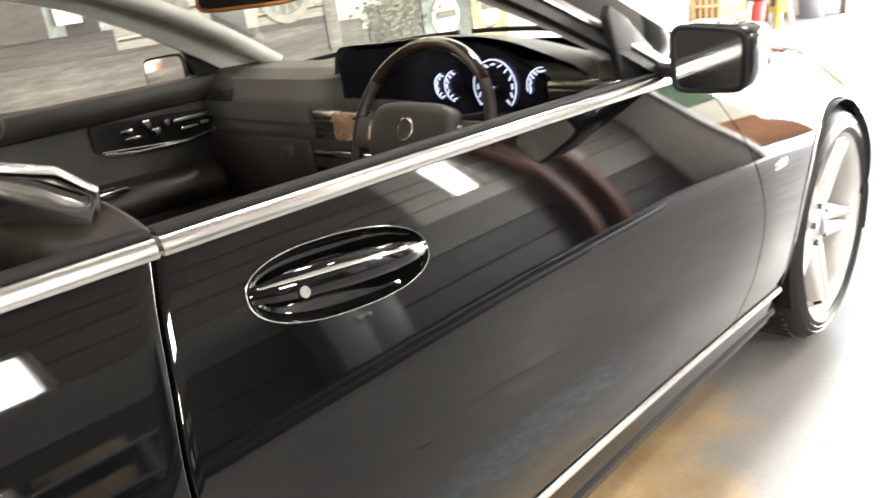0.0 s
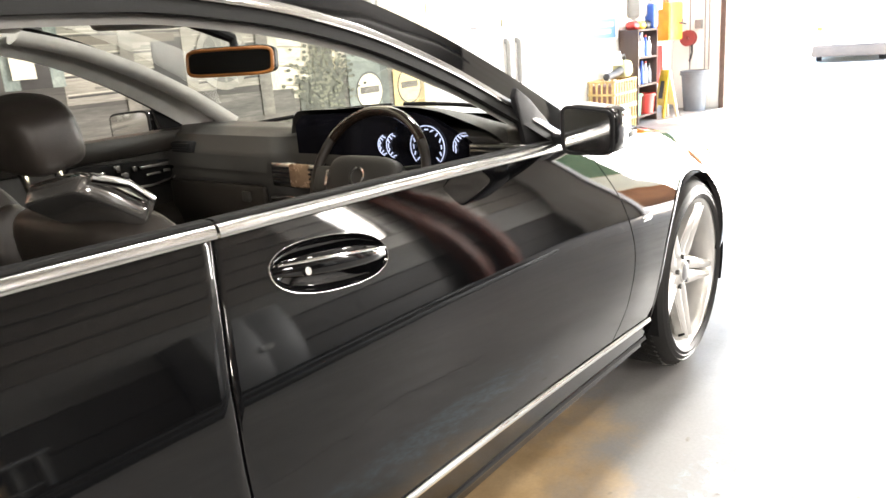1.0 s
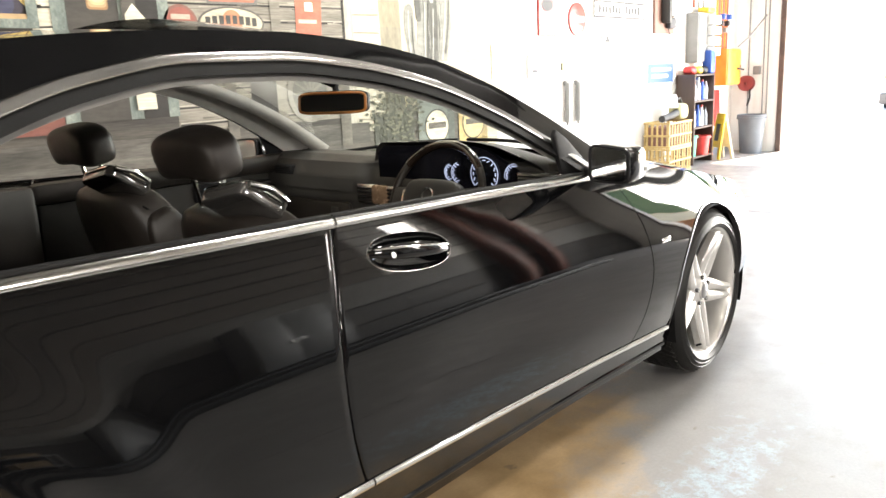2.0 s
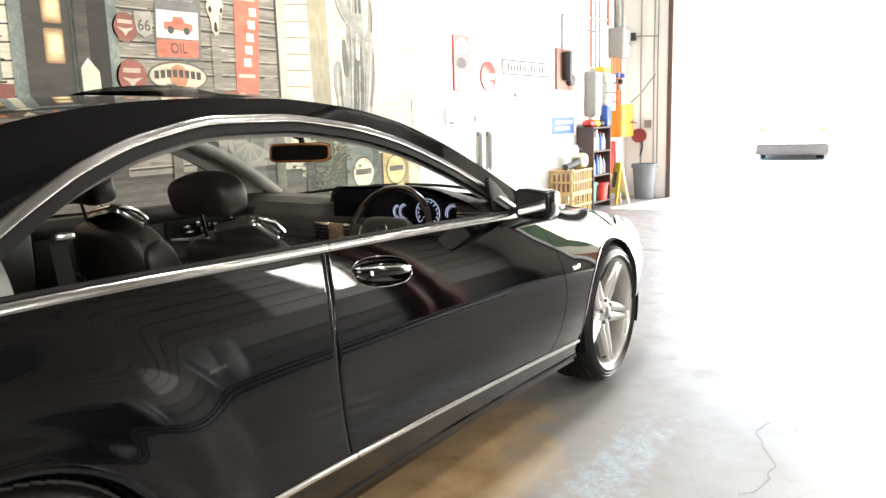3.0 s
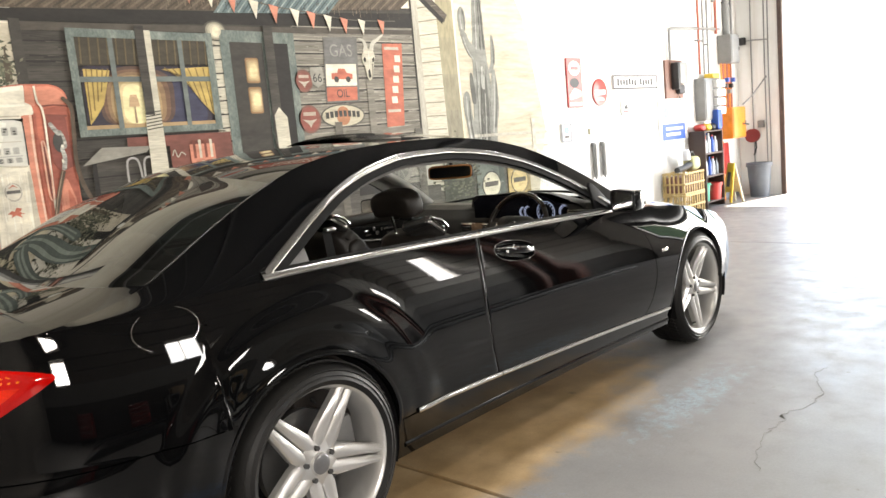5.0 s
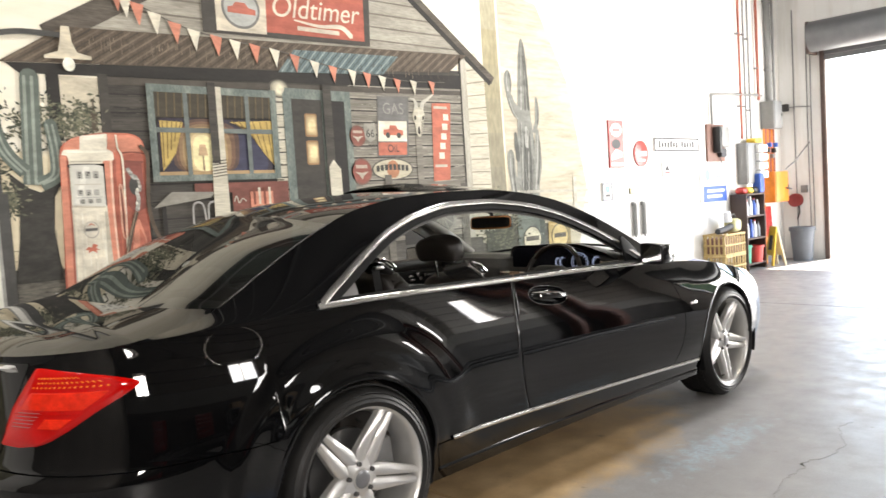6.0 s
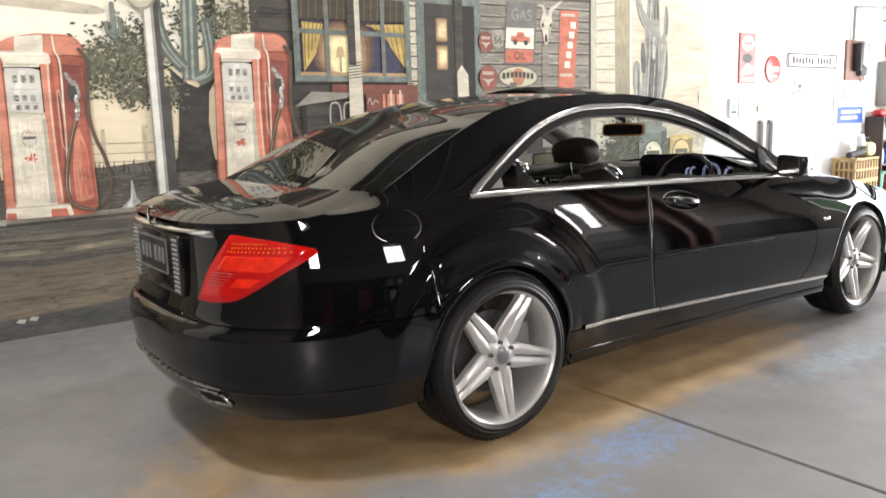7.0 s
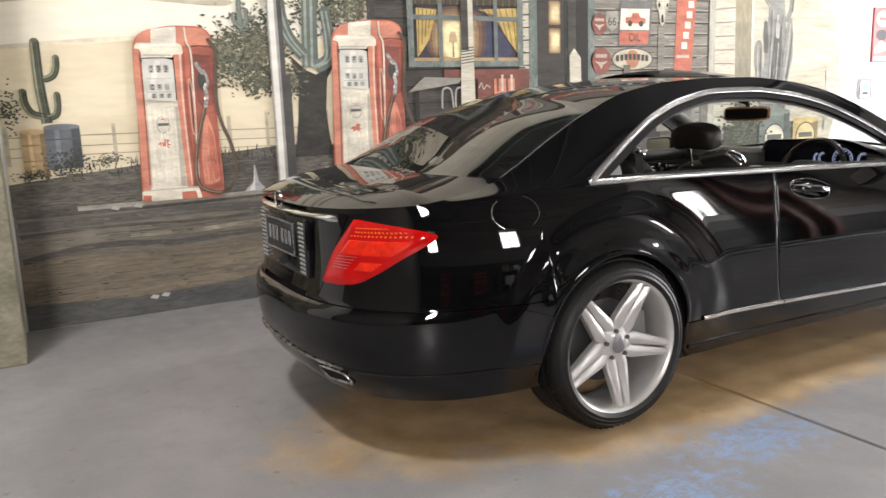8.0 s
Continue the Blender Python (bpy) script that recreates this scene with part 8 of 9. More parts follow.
s, w, h = wall_sign("framed_notice", 6.19, 6.40, 1.21, 1.43, M_PAPER, "small framed notice on the white wall", "notice", rim=M_GREYP)
mark(s, oval(0.0, 0.03, 0.05, 0.04, 12), M_GREENP, 0.02)
mark(s, rect(-0.05, 0.05, -0.06, -0.03), M_INK, 0.02)
s, w, h = wall_sign("metal_plate", 6.80, 7.15, 1.275, 1.345, stuff("brass_plate", (0.30, 0.28, 0.18), 0.45, 0.3), "small dull brass plate", "plate")
for x in (6.87, 7.08):
    t = thing("wall_strut", pose(x, SY, 0.72), "grey metal strut hanging on the white wall", "strut", group="struts on the wall")
    part("tube", rod((0, -0.035, 0.03), (0, -0.035, 0.43), 0.028, segs=16), M_TUBE, t)
    part("piston", rod((0, -0.035, 0.0), (0, -0.035, 0.05), 0.014, segs=12), M_STEEL, t)
    part("bracket", box(-0.03, 0.03, -0.04, 0.0, 0.40, 0.45, 0.004, 1), M_STEEL, t)
s, w, h = wall_sign("notice_board", 8.64, 9.52, 1.06, 1.63, M_PAPER, "white notice board with a blue lower panel", "notice board")
mark(s, rect(-0.36, 0.36, -0.27, -0.04), M_BLUEP, 0.02)
mark(s, rect(-0.25, 0.28, -0.13, -0.09), M_PAPER, 0.023)
mark(s, rect(-0.25, 0.20, -0.21, -0.17), M_PAPER, 0.023)
mark(s, oval(-0.22, 0.12, 0.08, 0.08, 16), stuff("blue_print", (0.2, 0.28, 0.5), 0.6), 0.02)
mark(s, rect(0.0, 0.3, 0.08, 0.11), M_GREYP, 0.02)
# telephone on its board
ph = thing("wall_telephone", pose(9.15, SY, 1.66), "black and grey wall telephone on a brown board", "telephone")
part("backboard", box(-0.27, 0.27, -0.03, 0, 0, 0.54, 0.006), M_BROWN, ph)
part("case", box(-0.02, 0.22, -0.14, -0.03, 0.20, 0.50, 0.02), M_TUBE, ph)
part("handset", box(-0.11, -0.04, -0.15, -0.03, 0.12, 0.50, 0.02), M_CABLE, ph)
part("bell", box(0.02, 0.2, -0.10, -0.03, 0.06, 0.19, 0.02), M_INK, ph)
solid("cord", *tube([Vector((p[0], -0.05, p[1])) for p in bend([(0.05, 0.08), (0.12, -0.02), (0.25, -0.05), (0.3, 0.02)], 6)], 0.006, 6), M_CABLE, ph)
# conduits
for x, mat, z0, r in ((9.97, M_RUSTPIPE, 2.0, 0.018), (10.13, M_TUBE, 2.0, 0.014), (10.29, M_TUBE, 1.95, 0.016), (10.61, M_RUSTPIPE, 2.62, 0.022), (11.02, M_TUBE, 2.62, 0.05), (11.22, M_TUBE, 2.62, 0.02)):
    c = thing("conduit", pose(x, SY - 0.05, z0), "painted service pipe running up the wall", "pipe", group="pipes on the wall")
    part("pipe", rod((0, 0, 0), (0, 0, CEIL_Z - z0 - 0.01), r, segs=12), mat, c)
    for z in (0.5, 1.6, 2.7):
        part("clip", box(-r - 0.015, r + 0.015, -0.01, 0.05, z - 0.012, z + 0.012, 0.003, 1), M_STEEL, c)
c = thing("conduit", pose(9.03, SY - 0.04, 2.2), "grey conduit bent over the telephone", "pipe", group="pipes on the wall")
solid("pipe", *tube([Vector((p[0], 0, p[1])) for p in bend([(0, 0), (0, 0.35), (0.06, 0.43), (0.6, 0.46), (1.72, 0.50)], 6)], 0.022, 8), M_TUBE, c)


def steel_box(name, x0, x1, z0, z1, depth, mat, label, category="cabinet"):
    b = thing(name, pose((x0 + x1) / 2, SY, z0), label, category)
    w, h = (x1 - x0) / 2, z1 - z0
    part("body", box(-w, w, -depth, 0, 0, h, 0.01), mat, b)
    part("door", box(-w + 0.02, w - 0.02, -depth - 0.012, -depth, 0.02, h - 0.02, 0.004), mat, b)
    part("latch", box(w - 0.06, w - 0.04, -depth - 0.03, -depth - 0.01, h * 0.45, h * 0.55, 0.004), M_STEEL, b)
    return b


steel_box("breaker_box", 10.76, 11.08, 2.16, 2.60, 0.22, M_TUBE, "grey electrical breaker box", "electrical box")
mb = steel_box("meter_box", 9.86, 10.42, 1.30, 1.93, 0.16, M_TUBE, "pale grey meter box with white covers", "electrical box")
for k in range(4):
    part("cover", box(0.0, 0.30, -0.24, -0.17, 0.08 + 0.135 * k, 0.19 + 0.135 * k, 0.01), M_WHITE, mb)
part("cap", box(-0.05, 0.2, -0.20, -0.05, 0.63, 0.70, 0.02), M_YELLOW, mb)
oc = steel_box("orange_cabinet", 10.62, 11.14, 0.98, 1.47, 0.26, M_ORANGE, "bright orange steel cabinet on the wall", "cabinet")
part("handle", rod((0.10, -0.28, 0.22), (0.20, -0.33, 0.20), 0.012), M_CABLE, oc)
for k in range(6):
    x = 10.66 + 0.075 * k
    p = thing("valve_pipe", pose(x, SY - 0.09, 1.47), "red brown pipe with a valve", "pipe", group="valve pipes over the cabinet")
    part("pipe", rod((0, 0, 0.0), (0.0, 0, 0.69), 0.016, segs=10), M_RUSTPIPE if k % 2 else M_ORANGE, p)
    part("valve", box(-0.03, 0.03, -0.06, 0.02, 0.22 + 0.09 * (k % 3), 0.29 + 0.09 * (k % 3), 0.01), (M_TUBE, M_CABLE, M_BLUEP)[k % 3], p)
h_ = thing("grease_hose", pose(11.2, SY - 0.2, 1.5), "thin grey hose arm leaning out from the pipes", "hose")
solid("arm", *tube([Vector((0, 0, 0.0)), Vector((0.12, -0.1, 0.12)), Vector((0.30, -0.28, 0.42))], 0.012, 8), M_STEEL, h_)

# shelf unit with bottles
SH = thing("shelf_unit", pose(9.55, 1.95, 0), "dark brown shelf unit full of bottles and tubs", "shelf")
for x0, x1 in ((0, 0.025), (0.625, 0.65)):
    part("side_panel", box(x0, x1, 0, 0.25, 0, 1.155, 0.003, 1), M_DARKWOOD, SH)
for z in (0.08, 0.46, 0.80, 1.13):
    part("shelf", box(0.025, 0.625, 0.0, 0.25, z, z + 0.024, 0.003, 1), M_DARKWOOD, SH)
part("back_panel", box(0.025, 0.625, 0.236, 0.25, 0.104, 1.13), M_DARKWOOD, SH)


def bottle(x, y, z, hgt, r, mat, cap, label):
    b = thing("bottle", pose(x, y, z), label, "bottle", group="bottles on the shelf")
    solid("body", *lathe([(0, 0), (r, 0), (r, hgt * 0.62), (r * 0.45, hgt * 0.82), (r * 0.40, hgt * 0.9), (0, hgt * 0.9)], 14), mat, b)
    solid("cap", *lathe([(0, hgt * 0.9), (r * 0.5, hgt * 0.9), (r * 0.45, hgt), (0, hgt)], 12), cap, b)


M_CLEARP = stuff("milky_plastic", (0.70, 0.72, 0.74), 0.35, 0, 0.05, 10)
rb = random.Random(3)
for z in (0.484, 0.824):
    for k in range(9):
        mat, lab = ((M_CLEARP, "white plastic bottle on a shelf"), (M_BLUEP, "blue plastic bottle on a shelf"), (M_CLEARP, "white spray bottle on a shelf"), (M_GREYP, "grey plastic bottle on a shelf"))[rb.randrange(4)]
        bottle(9.61 + 0.062 * k, 2.03 + 0.05 * (k % 2), z, rb.uniform(0.20, 0.29), rb.uniform(0.026, 0.032), mat, rb.choice((M_BLUEP, M_WHITE, M_REDP, M_CABLE)), lab)


def tub(x, y, z, r, hgt, mat, label, taper=0.85):
    b = thing("tub", pose(x, y, z), label, "tub")
    solid("shell", *lathe([(0, 0), (r * taper, 0), (r, hgt), (r + 0.012, hgt), (r + 0.012, hgt + 0.012), (r - 0.008, hgt + 0.012), (r * taper - 0.008, 0.012), (0, 0.012)], 24), mat, b)
    solid("rim", *lathe([(r + 0.004, hgt - 0.02), (r + 0.018, hgt - 0.02), (r + 0.018, hgt - 0.006), (r + 0.004, hgt - 0.006)], 24, "z", True), mat, b)


tub(9.70, 2.06, 0.104, 0.09, 0.26, M_GREENP, "green plastic tub on the bottom shelf")
tub(9.98, 2.04, 0.104, 0.13, 0.24, M_REDP, "red plastic tub on the bottom shelf")
for x, mat, lab in ((9.66, M_REDP, "red rag bundle on the shelf unit"), (9.86, M_YELLOW, "yellow cloth bundle on the shelf unit"), (10.04, M_CABLE, "black bundle on the shelf unit")):
    b = thing("cloth_bundle", pose(x, 2.07, 1.154), lab, "cloth")
    solid("cloth", *place(pad((0.20, 0.16, 0.10), 0.8, 0.8, 18, 10, lambda q: Vector((q.x * (1 + 0.15 * math.sin(q.y * 60)), q.y, q.z + 0.01 * math.sin(q.x * 70)))), Matrix.Translation((0, 0, 0.045))), mat, b)
jug = thing("jerry_can", pose(10.16, 2.02, 1.154), "blue plastic can standing on the shelf unit", "can")
solid("body", *place(pad((0.16, 0.13, 0.30), 0.3, 0.3, 20, 12), Matrix.Translation((0, 0, 0.15))), M_BLUEP, jug)
part("cap", rod((0.03, 0, 0.29), (0.03, 0, 0.33), 0.025), M_CABLE, jug)
# bags and cloths hanging beside the shelf
hb = thing("hanging_bag", pose(10.42, SY - 0.02, 0.42), "dark bag hanging on the wall beside the shelf", "bag")
solid("bag", *place(pad((0.26, 0.12, 0.5), 0.5, 0.6, 20, 14), Matrix.Translation((0, -0.07, 0.25))), M_CABLE, hb)
hc = thing("red_cloth", pose(10.72, SY - 0.03, 0.42), "red cloth hanging on the wall", "cloth")
solid("cloth", *grid(16, 12, lambda u, v: (lerp(-0.17, 0.17, u) * (0.55 + 0.45 * (1 - v)), -0.05 - 0.03 * math.sin(u * 16), lerp(0.0, 0.50, v))), M_REDP, hc)
ob_ = thing("orange_broom", pose(10.62, SY - 0.04, 0.0), "orange plastic board leaning on the wall", "board")
part("board", box(-0.05, 0.05, -0.05, 0.0, 0, 0.95, 0.01), M_ORANGE, ob_)
# folding floor sign
fs = thing("floor_sign", pose(10.45, 1.93, 0, 0, 0, -40), "yellow and cream folding wet floor sign", "sign")
for sgn, mat in ((-1, M_YELLOW), (1, stuff("cream_plastic", (0.72, 0.66, 0.50), 0.45))):
    part("leaf", prism([(-0.15, 0.0), (-0.10, 0.0), (-0.07, 0.16), (0.07, 0.16), (0.10, 0.0), (0.15, 0.0), (0.10, 0.62), (-0.10, 0.62)], -0.012, 0.012, "yz", 0.004), mat, fs).matrix_basis = pose(sgn * 0.105, 0, 0, 0, sgn * -9.5, 0)
part("print_panel", prism([(-0.05, 0.25), (0.05, 0.25), (0.045, 0.48), (-0.045, 0.48)], -0.004, 0.004, "yz"), M_INK, fs).matrix_basis = pose(-0.118, 0, 0, 0, 9.5, 0)
# stacked crates with a leaf blower on top
for k in range(2):
    c = thing("slatted_crate", pose(8.94, 2.02, 0.31 * k), "tan slatted plastic crate in a stack of two", "crate", group="stacked crates")
    for z0, z1 in ((0.0, 0.025), (0.135, 0.16), (0.282, 0.306)):
        for x0, x1, y0, y1 in ((-0.32, 0.32, -0.17, -0.155), (-0.32, 0.32, 0.155, 0.17), (-0.32, -0.305, -0.155, 0.155), (0.305, 0.32, -0.155, 0.155)):
            part("rail", box(x0, x1, y0, y1, z0, z1, 0.002, 1), M_CRATE, c)
    for i in range(9):
        x = -0.31 + 0.0775 * i
        for y in (-0.1535, 0.1535):
            part("slat", box(x - 0.012, x + 0.012, y - 0.0055, y + 0.0055, 0.0, 0.3, 0.002, 1), M_CRATE, c)
    for i in range(5):
        y = -0.13 + 0.065 * i
        for x in (-0.3035, 0.3035):
            part("slat", box(x - 0.0055, x + 0.0055, y - 0.012, y + 0.012, 0.0, 0.3, 0.002, 1), M_CRATE, c)
    part("bottom", box(-0.30, 0.30, -0.15, 0.15, 0.004, 0.016), M_CRATE, c)
part("filling", box(-0.29, 0.29, -0.145, 0.145, 0.018, 0.25, 0.03), M_BROWN, c)
bl = thing("leaf_blower", pose(8.98, 1.98, 0.618), "pale olive and black leaf blower lying on the crates", "leaf blower")
solid("motor", *place(pad((0.26, 0.20, 0.20), 0.6, 0.6, 20, 14), pose(0.20, 0.02, 0.10)), stuff("pale_olive_plastic", (0.48, 0.47, 0.25), 0.5), bl)
solid("nozzle", *tube([(0.10, 0, 0.09), (-0.15, -0.03, 0.06), (-0.42, -0.05, 0.045)], [0.05, 0.045, 0.04], 12), M_CABLE, bl)
solid("handle", *tube([(0.10, 0.02, 0.18), (0.14, 0.02, 0.25), (0.24, 0.02, 0.26), (0.30, 0.02, 0.18)], 0.016, 8), M_CABLE, bl)
part("filter", rod((0.05, 0.02, 0.16), (0.02, 0.02, 0.30), 0.06, 0.05, 14), M_CLEARP, bl)
# bin and hose reel by the door
bn = thing("dustbin", pose(11.24, 1.80, 0), "grey plastic dustbin by the roller door", "bin")
solid("shell", *lathe([(0, 0), (0.145, 0), (0.185, 0.52), (0.20, 0.52), (0.20, 0.55), (0.18, 0.55), (0.14, 0.015), (0, 0.015)], 28), M_BIN, bn)
solid("rim", *lathe([(0.188, 0.49), (0.205, 0.49), (0.205, 0.515), (0.188, 0.515)], 28, "z", True), M_BIN, bn)
hr = thing("hose_reel", pose(DOOR_X, 1.98, 0.98), "dark red hose reel on the door wall", "hose reel")
solid("drum", *place(lathe([(0.02, -0.02), (0.11, -0.02), (0.11, -0.035), (0.08, -0.04), (0.08, -0.10), (0.11, -0.105), (0.11, -0.12), (0.02, -0.12)], 28, "x"), Matrix.Identity(4)), stuff("dark_red_paint", (0.22, 0.03, 0.03), 0.5), hr)
solid("hose", *tube([(-0.07, -0.05, -0.09), (-0.08, -0.06, -0.2), (-0.07, -0.02, -0.32)], 0.014, 8), M_CABLE, hr)
cb = thing("door_cable", pose(DOOR_X, 1.70, 0.5), "thin cable run beside the roller door", "cable")
for y, z1 in ((0.0, 3.3), (0.06, 3.3), (0.27, 3.6)):
    solid("cable", *tube([(-0.02, y, 0.0), (-0.02, y + 0.01, z1 / 2), (-0.02, y, z1)], 0.009, 6), M_TUBE, cb)
part("switch", box(-0.06, 0, 0.10, 0.20, 0.60, 0.72, 0.01), M_STEEL, cb)
solid("cross_cable", *tube([(-0.02, 0.0, 2.0), (-0.02, 0.22, 2.02), (-0.02, 0.46, 2.02)], 0.009, 6), M_TUBE, cb)
part("cable_box", box(-0.10, 0, 0.36, 0.46, 1.96, 2.08, 0.012), M_CABLE, cb)

# roller door rolled up over its opening
M_RUSTSTEEL, M_SLAT = stuff("brown_steel_guide", (0.09, 0.06, 0.05), 0.55, 0.3, 0.3, 10), stuff("grey_door_slat", (0.15, 0.155, 0.16), 0.45, 0.4, 0.1, 6)
rd = thing("roller_door", pose(DOOR_X - 0.02, 0, 0), "grey roller door rolled up above the opening", "door", kind="structure")
part("guide", box(-0.05, 0.02, DOOR_L - 0.01, DOOR_L + 0.06, 0, 3.5, 0.005, 1), M_RUSTSTEEL, rd)
part("guide", box(-0.05, 0.02, DOOR_R - 0.06, DOOR_R + 0.01, 0, 3.5, 0.005, 1), M_RUSTSTEEL, rd)
part("bracket", box(-0.34, 0.0, DOOR_L + 0.10, DOOR_L + 0.16, 3.30, 3.80, 0.01), M_RUSTSTEEL, rd)
vs, fs_ = lathe([(0.0, DOOR_R - 0.05), (0.24, DOOR_R - 0.05), (0.24, DOOR_L + 0.10), (0.0, DOOR_L + 0.10)], 28, "y")
solid("rolled_curtain", [(x - 0.26, y, z + 3.56) for x, y, z in vs], fs_, M_SLAT, rd)
for k in range(3):
    part("slat", box(-0.035, -0.015, DOOR_R, DOOR_L, 3.20 + 0.085 * k, 3.28 + 0.085 * k, 0.006, 1), M_SLAT, rd)
# skirting of the white wall
structure(part("baseboard", box(5.6, DOOR_X, SY - 0.014, SY - 0.001, 0.0, 0.11, 0.003, 1), M_GREYP, None), "grey painted skirting along the white wall", "skirting")

# cracks in the floor
ck = random.Random(9)
for pts in ([(2.73, -1.655), (2.60, -1.63), (2.45, -1.70), (2.31, -1.75), (2.12, -1.74), (1.98, -1.68), (1.90, -1.71), (1.75, -1.70), (1.58, -1.72), (1.35, -1.80)],):
    line = [(x + ck.uniform(-0.012, 0.012), y + ck.uniform(-0.012, 0.012)) for x, y in bend(pts, 5)]
    bm = prism(ribbon(line, 0.0022, 0.0012, cap=False), 0.0006, 0.0014, "xy")
    structure(part("floor_crack", bm, stuff("dusty_crack", (0.20, 0.19, 0.175), 0.9), None, smooth=False), "thin dark crack in the concrete floor", "crack")

# unseen storage added along the boarded wall, to be mirrored in the car's flank
M_TOOLRED, M_CARTON, M_CUPBOARD = stuff("red_tool_chest_paint", (0.20, 0.018, 0.015), 0.35, 0, 0.1, 6), stuff("brown_carton", (0.34, 0.25, 0.16), 0.8, 0, 0.15, 6), stuff("grey_cupboard_paint", (0.22, 0.225, 0.23), 0.45, 0, 0.06, 4)
for cx in (-0.35, -3.1):
    tc = thing("tool_chest", pose(cx, -6.28, 0), "unseen red tool chest added for the flank's reflection", "tool chest", group="tool chests")
    part("body", box(-0.42, 0.42, -0.24, 0.22, 0.12, 0.98, 0.01), M_TOOLRED, tc)
    for k in range(5):
        dr = part("drawer", box(-0.40, 0.40, 0.22, 0.236, 0.15 + 0.165 * k, 0.30 + 0.165 * k, 0.004), M_TOOLRED, tc)
        part("drawer_handle", box(-0.34, 0.34, 0.236, 0.25, 0.27 + 0.165 * k, 0.285 + 0.165 * k, 0.003), M_CHROME, dr, "bright drawer handle")
    for x in (-0.36, 0.36):
        for y in (-0.18, 0.16):
            part("castor", rod((x, y - 0.02, 0.06), (x, y + 0.02, 0.06), 0.06, segs=16), M_CABLE, tc)
wb = thing("workbench", pose(1.9, -6.2, 0), "unseen workbench with a pale top added for the flank's reflection", "workbench")
part("top", box(-1.1, 1.1, -0.34, 0.32, 0.86, 0.91, 0.006), M_CUPBOARD, wb)
part("shelf", box(-1.05, 1.05, -0.30, 0.28, 0.28, 0.31, 0.004), M_STEEL, wb)
for x in (-1.03, 1.03):
    for y in (-0.28, 0.26):
        part("leg", box(x - 0.03, x + 0.03, y - 0.03, y + 0.03, 0, 0.86, 0.004), M_STEEL, wb)
for x, z, w, h, m in ((1.25, 0.91, 0.42, 0.30, M_CARTON), (1.85, 0.91, 0.30, 0.22, M_WHITE), (2.45, 0.91, 0.5, 0.16, M_CARTON), (1.5, 0.31, 0.6, 0.34, M_WHITE), (2.4, 0.31, 0.5, 0.30, M_CARTON)):
    bx = thing("carton", pose(x, -6.2, z), "unseen closed carton added on the workbench for the reflection", "carton", group="cartons")
    part("box", box(-w / 2, w / 2, -0.2, 0.2, 0.001, h, 0.006), m, bx)
    part("tape", box(-w / 2 - 0.001, w / 2 + 0.001, -0.03, 0.03, h - 0.06, h + 0.002), M_WHITE, bx)
cp = thing("cupboard", pose(5.0, -6.3, 0), "unseen pale grey cupboard added for the flank's reflection", "cupboard")
part("body", box(-0.46, 0.46, -0.24, 0.2, 0.05, 1.85, 0.008), M_CUPBOARD, cp)
part("plinth", box(-0.44, 0.44, -0.22, 0.18, 0, 0.05), M_CABLE, cp)
for s_ in (-1, 1):
    dl = part("door", box(min(s_ * 0.005, s_ * 0.45), max(s_ * 0.005, s_ * 0.45), 0.2, 0.218, 0.08, 1.82, 0.004), M_CUPBOARD, cp)
    part("handle", box(s_ * 0.05 - 0.01, s_ * 0.05 + 0.01, 0.218, 0.24, 0.90, 1.05, 0.004), M_CHROME, dl)
# vehicle parked out in the yard, its tail to the door
yc = thing("parked_car", pose(22.0, 1.42, -0.02, 0, 0, 6), "white car parked in the sunlit yard, its tail to the door", "car")
M_WHITECAR = stuff("white_car_paint", (0.75, 0.75, 0.74), 0.2, 0, 0.04, 3, 0, coat=0.5)
part("body", prism([(-0.90, 0.36), (0.90, 0.36), (0.92, 0.72), (0.84, 1.02), (-0.84, 1.02), (-0.92, 0.72)], 0.0, 4.3, "yz", 0.08), M_WHITECAR, yc)
part("cabin", prism([(0.55, 1.0), (1.0, 1.40), (2.5, 1.42), (3.2, 1.0)], -0.66, 0.66, "xz", 0.06), M_WHITECAR, yc)
part("rear_window", prism([(-0.55, 0.0), (0.55, 0.0), (0.46, 0.46), (-0.46, 0.46)], -0.006, 0.006, "xy", 0.0), M_BLACK, yc).matrix_basis = pose(0.62, 0, 1.05, 0, -42, 0) @ pose(0, 0, 0, 0, 0, -90)
part("bumper", box(-0.07, 0.25, -0.86, 0.86, 0.44, 0.62, 0.05), M_WHITECAR, yc)
# dark band at the car's foot: shade put in as a part
part("tail_shade_band", box(-0.09, 4.2, -0.90, 0.90, 0.14, 0.42, 0.04), stuff("tail_shade_dark", (0.055, 0.047, 0.042), 0.7, 0, 0.3, 3), yc, "dark band with the shade under the tail as its colour")
part("plate_panel", box(-0.012, 0.02, -0.42, 0.42, 0.70, 0.86, 0.02), M_GREYP, yc)
part("plate", box(-0.022, -0.012, -0.20, 0.20, 0.72, 0.82, 0.002), M_WHITE, yc)
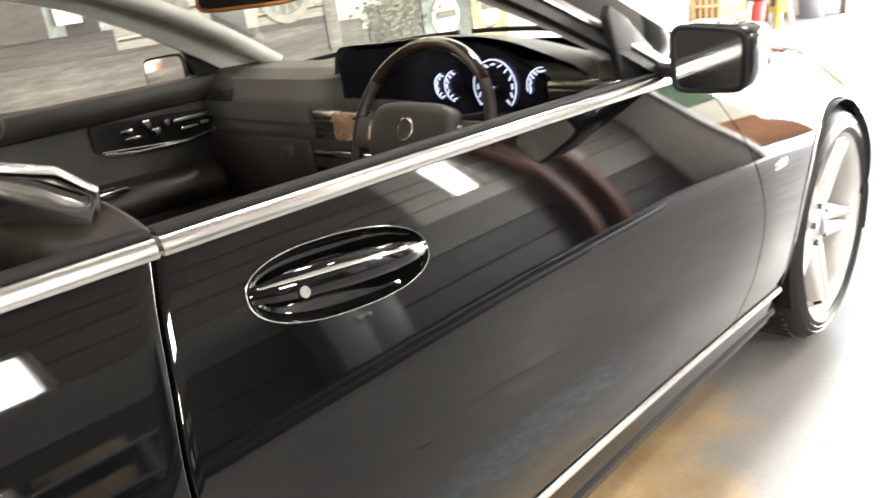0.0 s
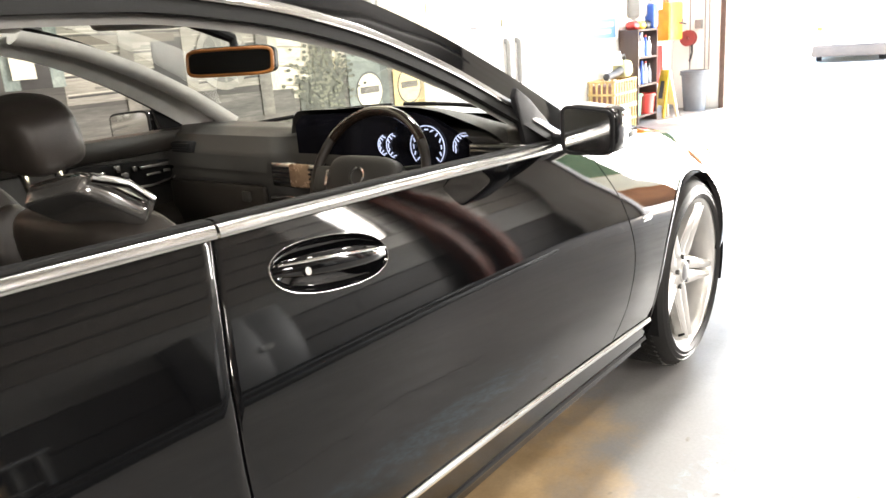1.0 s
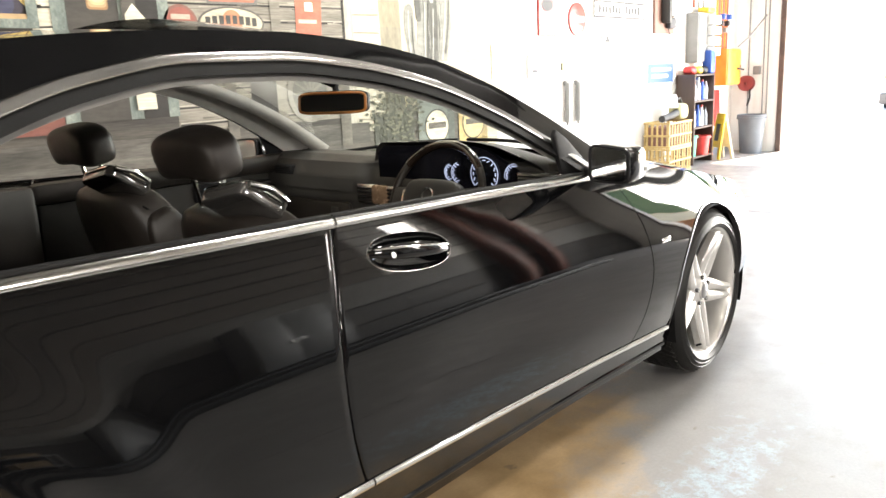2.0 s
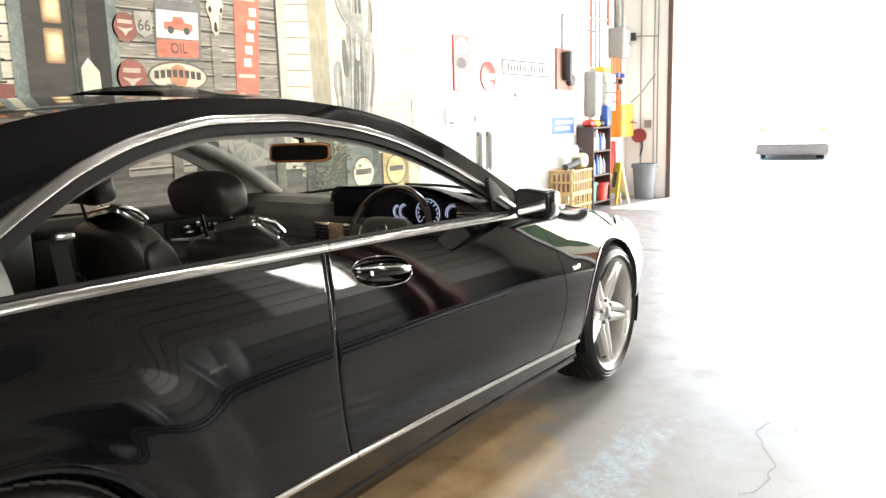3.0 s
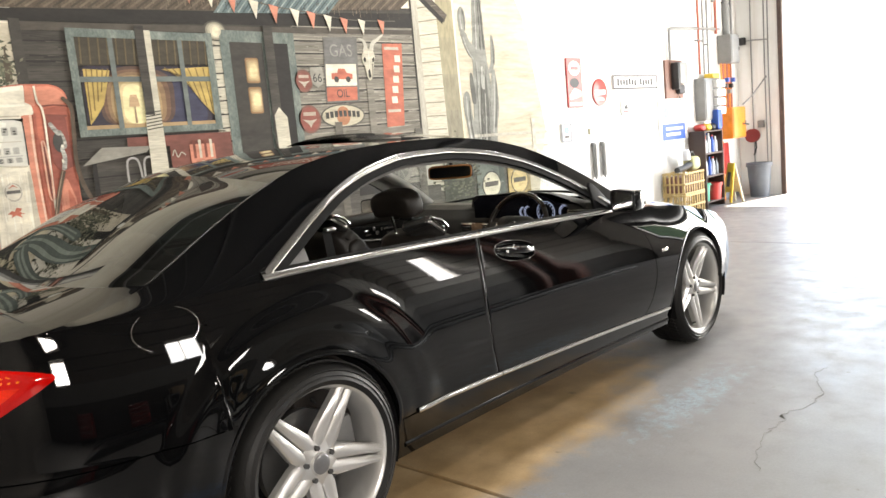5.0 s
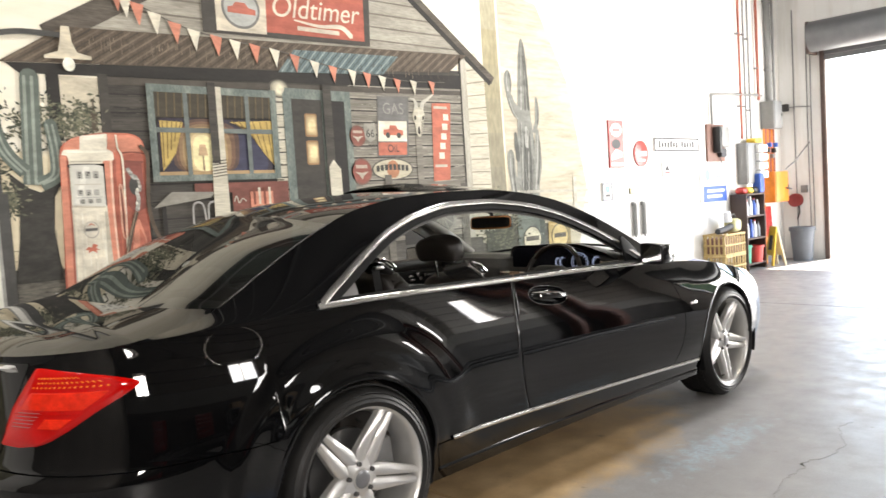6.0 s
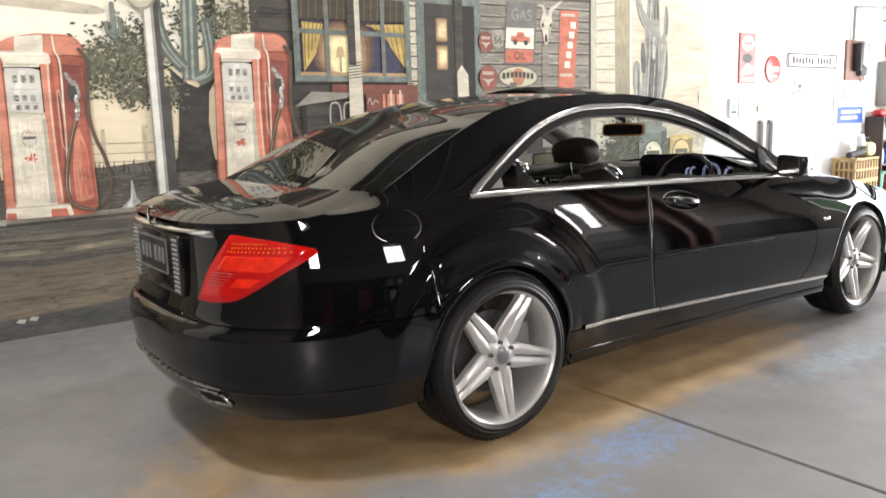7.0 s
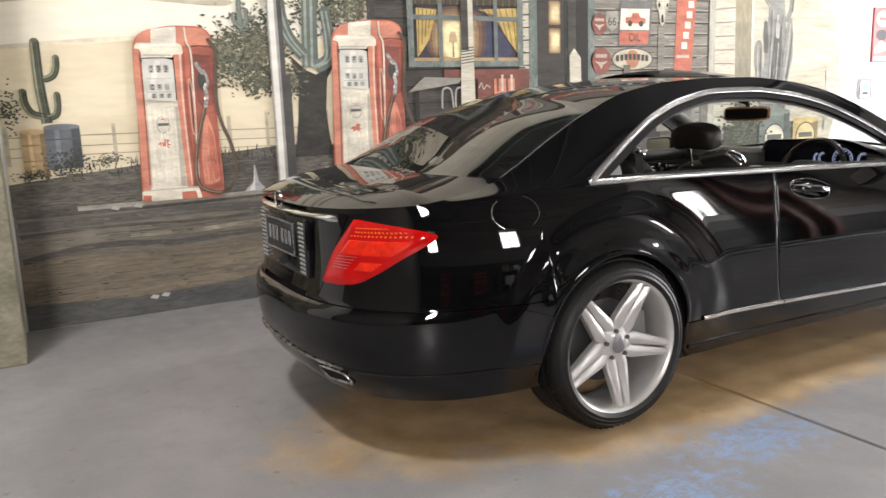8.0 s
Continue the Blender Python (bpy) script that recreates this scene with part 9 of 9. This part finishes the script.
for y in (-0.70, 0.70):
    part("tail_lamp", box(-0.02, 0.06, y + 0.05 * (1 if y > 0 else -1) - 0.07, y + 0.05 * (1 if y > 0 else -1) + 0.07, 0.76, 0.88, 0.03), M_AMBER, yc, "orange tail lamp")
    for x in (0.85, 3.5):
        part("tyre", rod((x, y - 0.08 + 0.1 * (y > 0), 0.31), (x, y + 0.12 + 0.02 * (y > 0), 0.31), 0.31, segs=28), M_TYRE, yc)
# unseen coloured block added across the yard, to be mirrored in the coupe's wing
ws = thing("reflected_colour_block", pose(40, -15, -0.02), "unseen orange, cream and green block added for the wing's reflection", "building")
part("wall", box(0, 9, -11, 12, 0, 4.4, 0.03), stuff("orange_reflection_block", (0.42, 0.17, 0.07), 0.85, 0, 0.25, 0.6, 0.3, 12), ws)
part("fascia", box(-0.3, 9.3, -11.3, 12.3, 4.4, 6.6, 0.04), stuff("cream_reflection_band", (0.70, 0.62, 0.45), 0.6, 0, 0.1, 0.5, 0.1), ws)
part("roof", prism([(-11.5, 6.6), (12.4, 6.6), (11.0, 13.0), (-9.5, 13.0)], -0.5, 9.5, "yz", 0.05), stuff("green_reflection_block", (0.10, 0.15, 0.07), 0.6, 0, 0.2, 0.7, 0.2), ws)
# unseen low ramp added before the boarded wall, darkens what the doors mirror
ramp = thing("reflected_dark_ramp", pose(2.6, -5.0, 0), "unseen low dark ramp added to darken the doors' reflection", "ramp")
for y in (-0.62, 0.42):
    runway = part("runway", prism([(-5.2, 0.0), (4.6, 0.0), (4.6, 0.13), (-4.4, 0.13)], y - 0.34, y + 0.34, "xz", 0.008), M_RAMP, ramp)
    for k in range(12):
        part("tread_bar", box(-4.2 + 0.75 * k, -4.14 + 0.75 * k, y - 0.32, y + 0.32, 0.13, 0.142, 0.003, 1), M_RAMP, runway)
part("cross_beam", box(-4.0, -3.8, -0.27, 0.07, 0.02, 0.10, 0.005), M_RAMP, ramp)
part("cross_beam", box(3.8, 4.0, -0.27, 0.07, 0.02, 0.10, 0.005), M_RAMP, ramp)
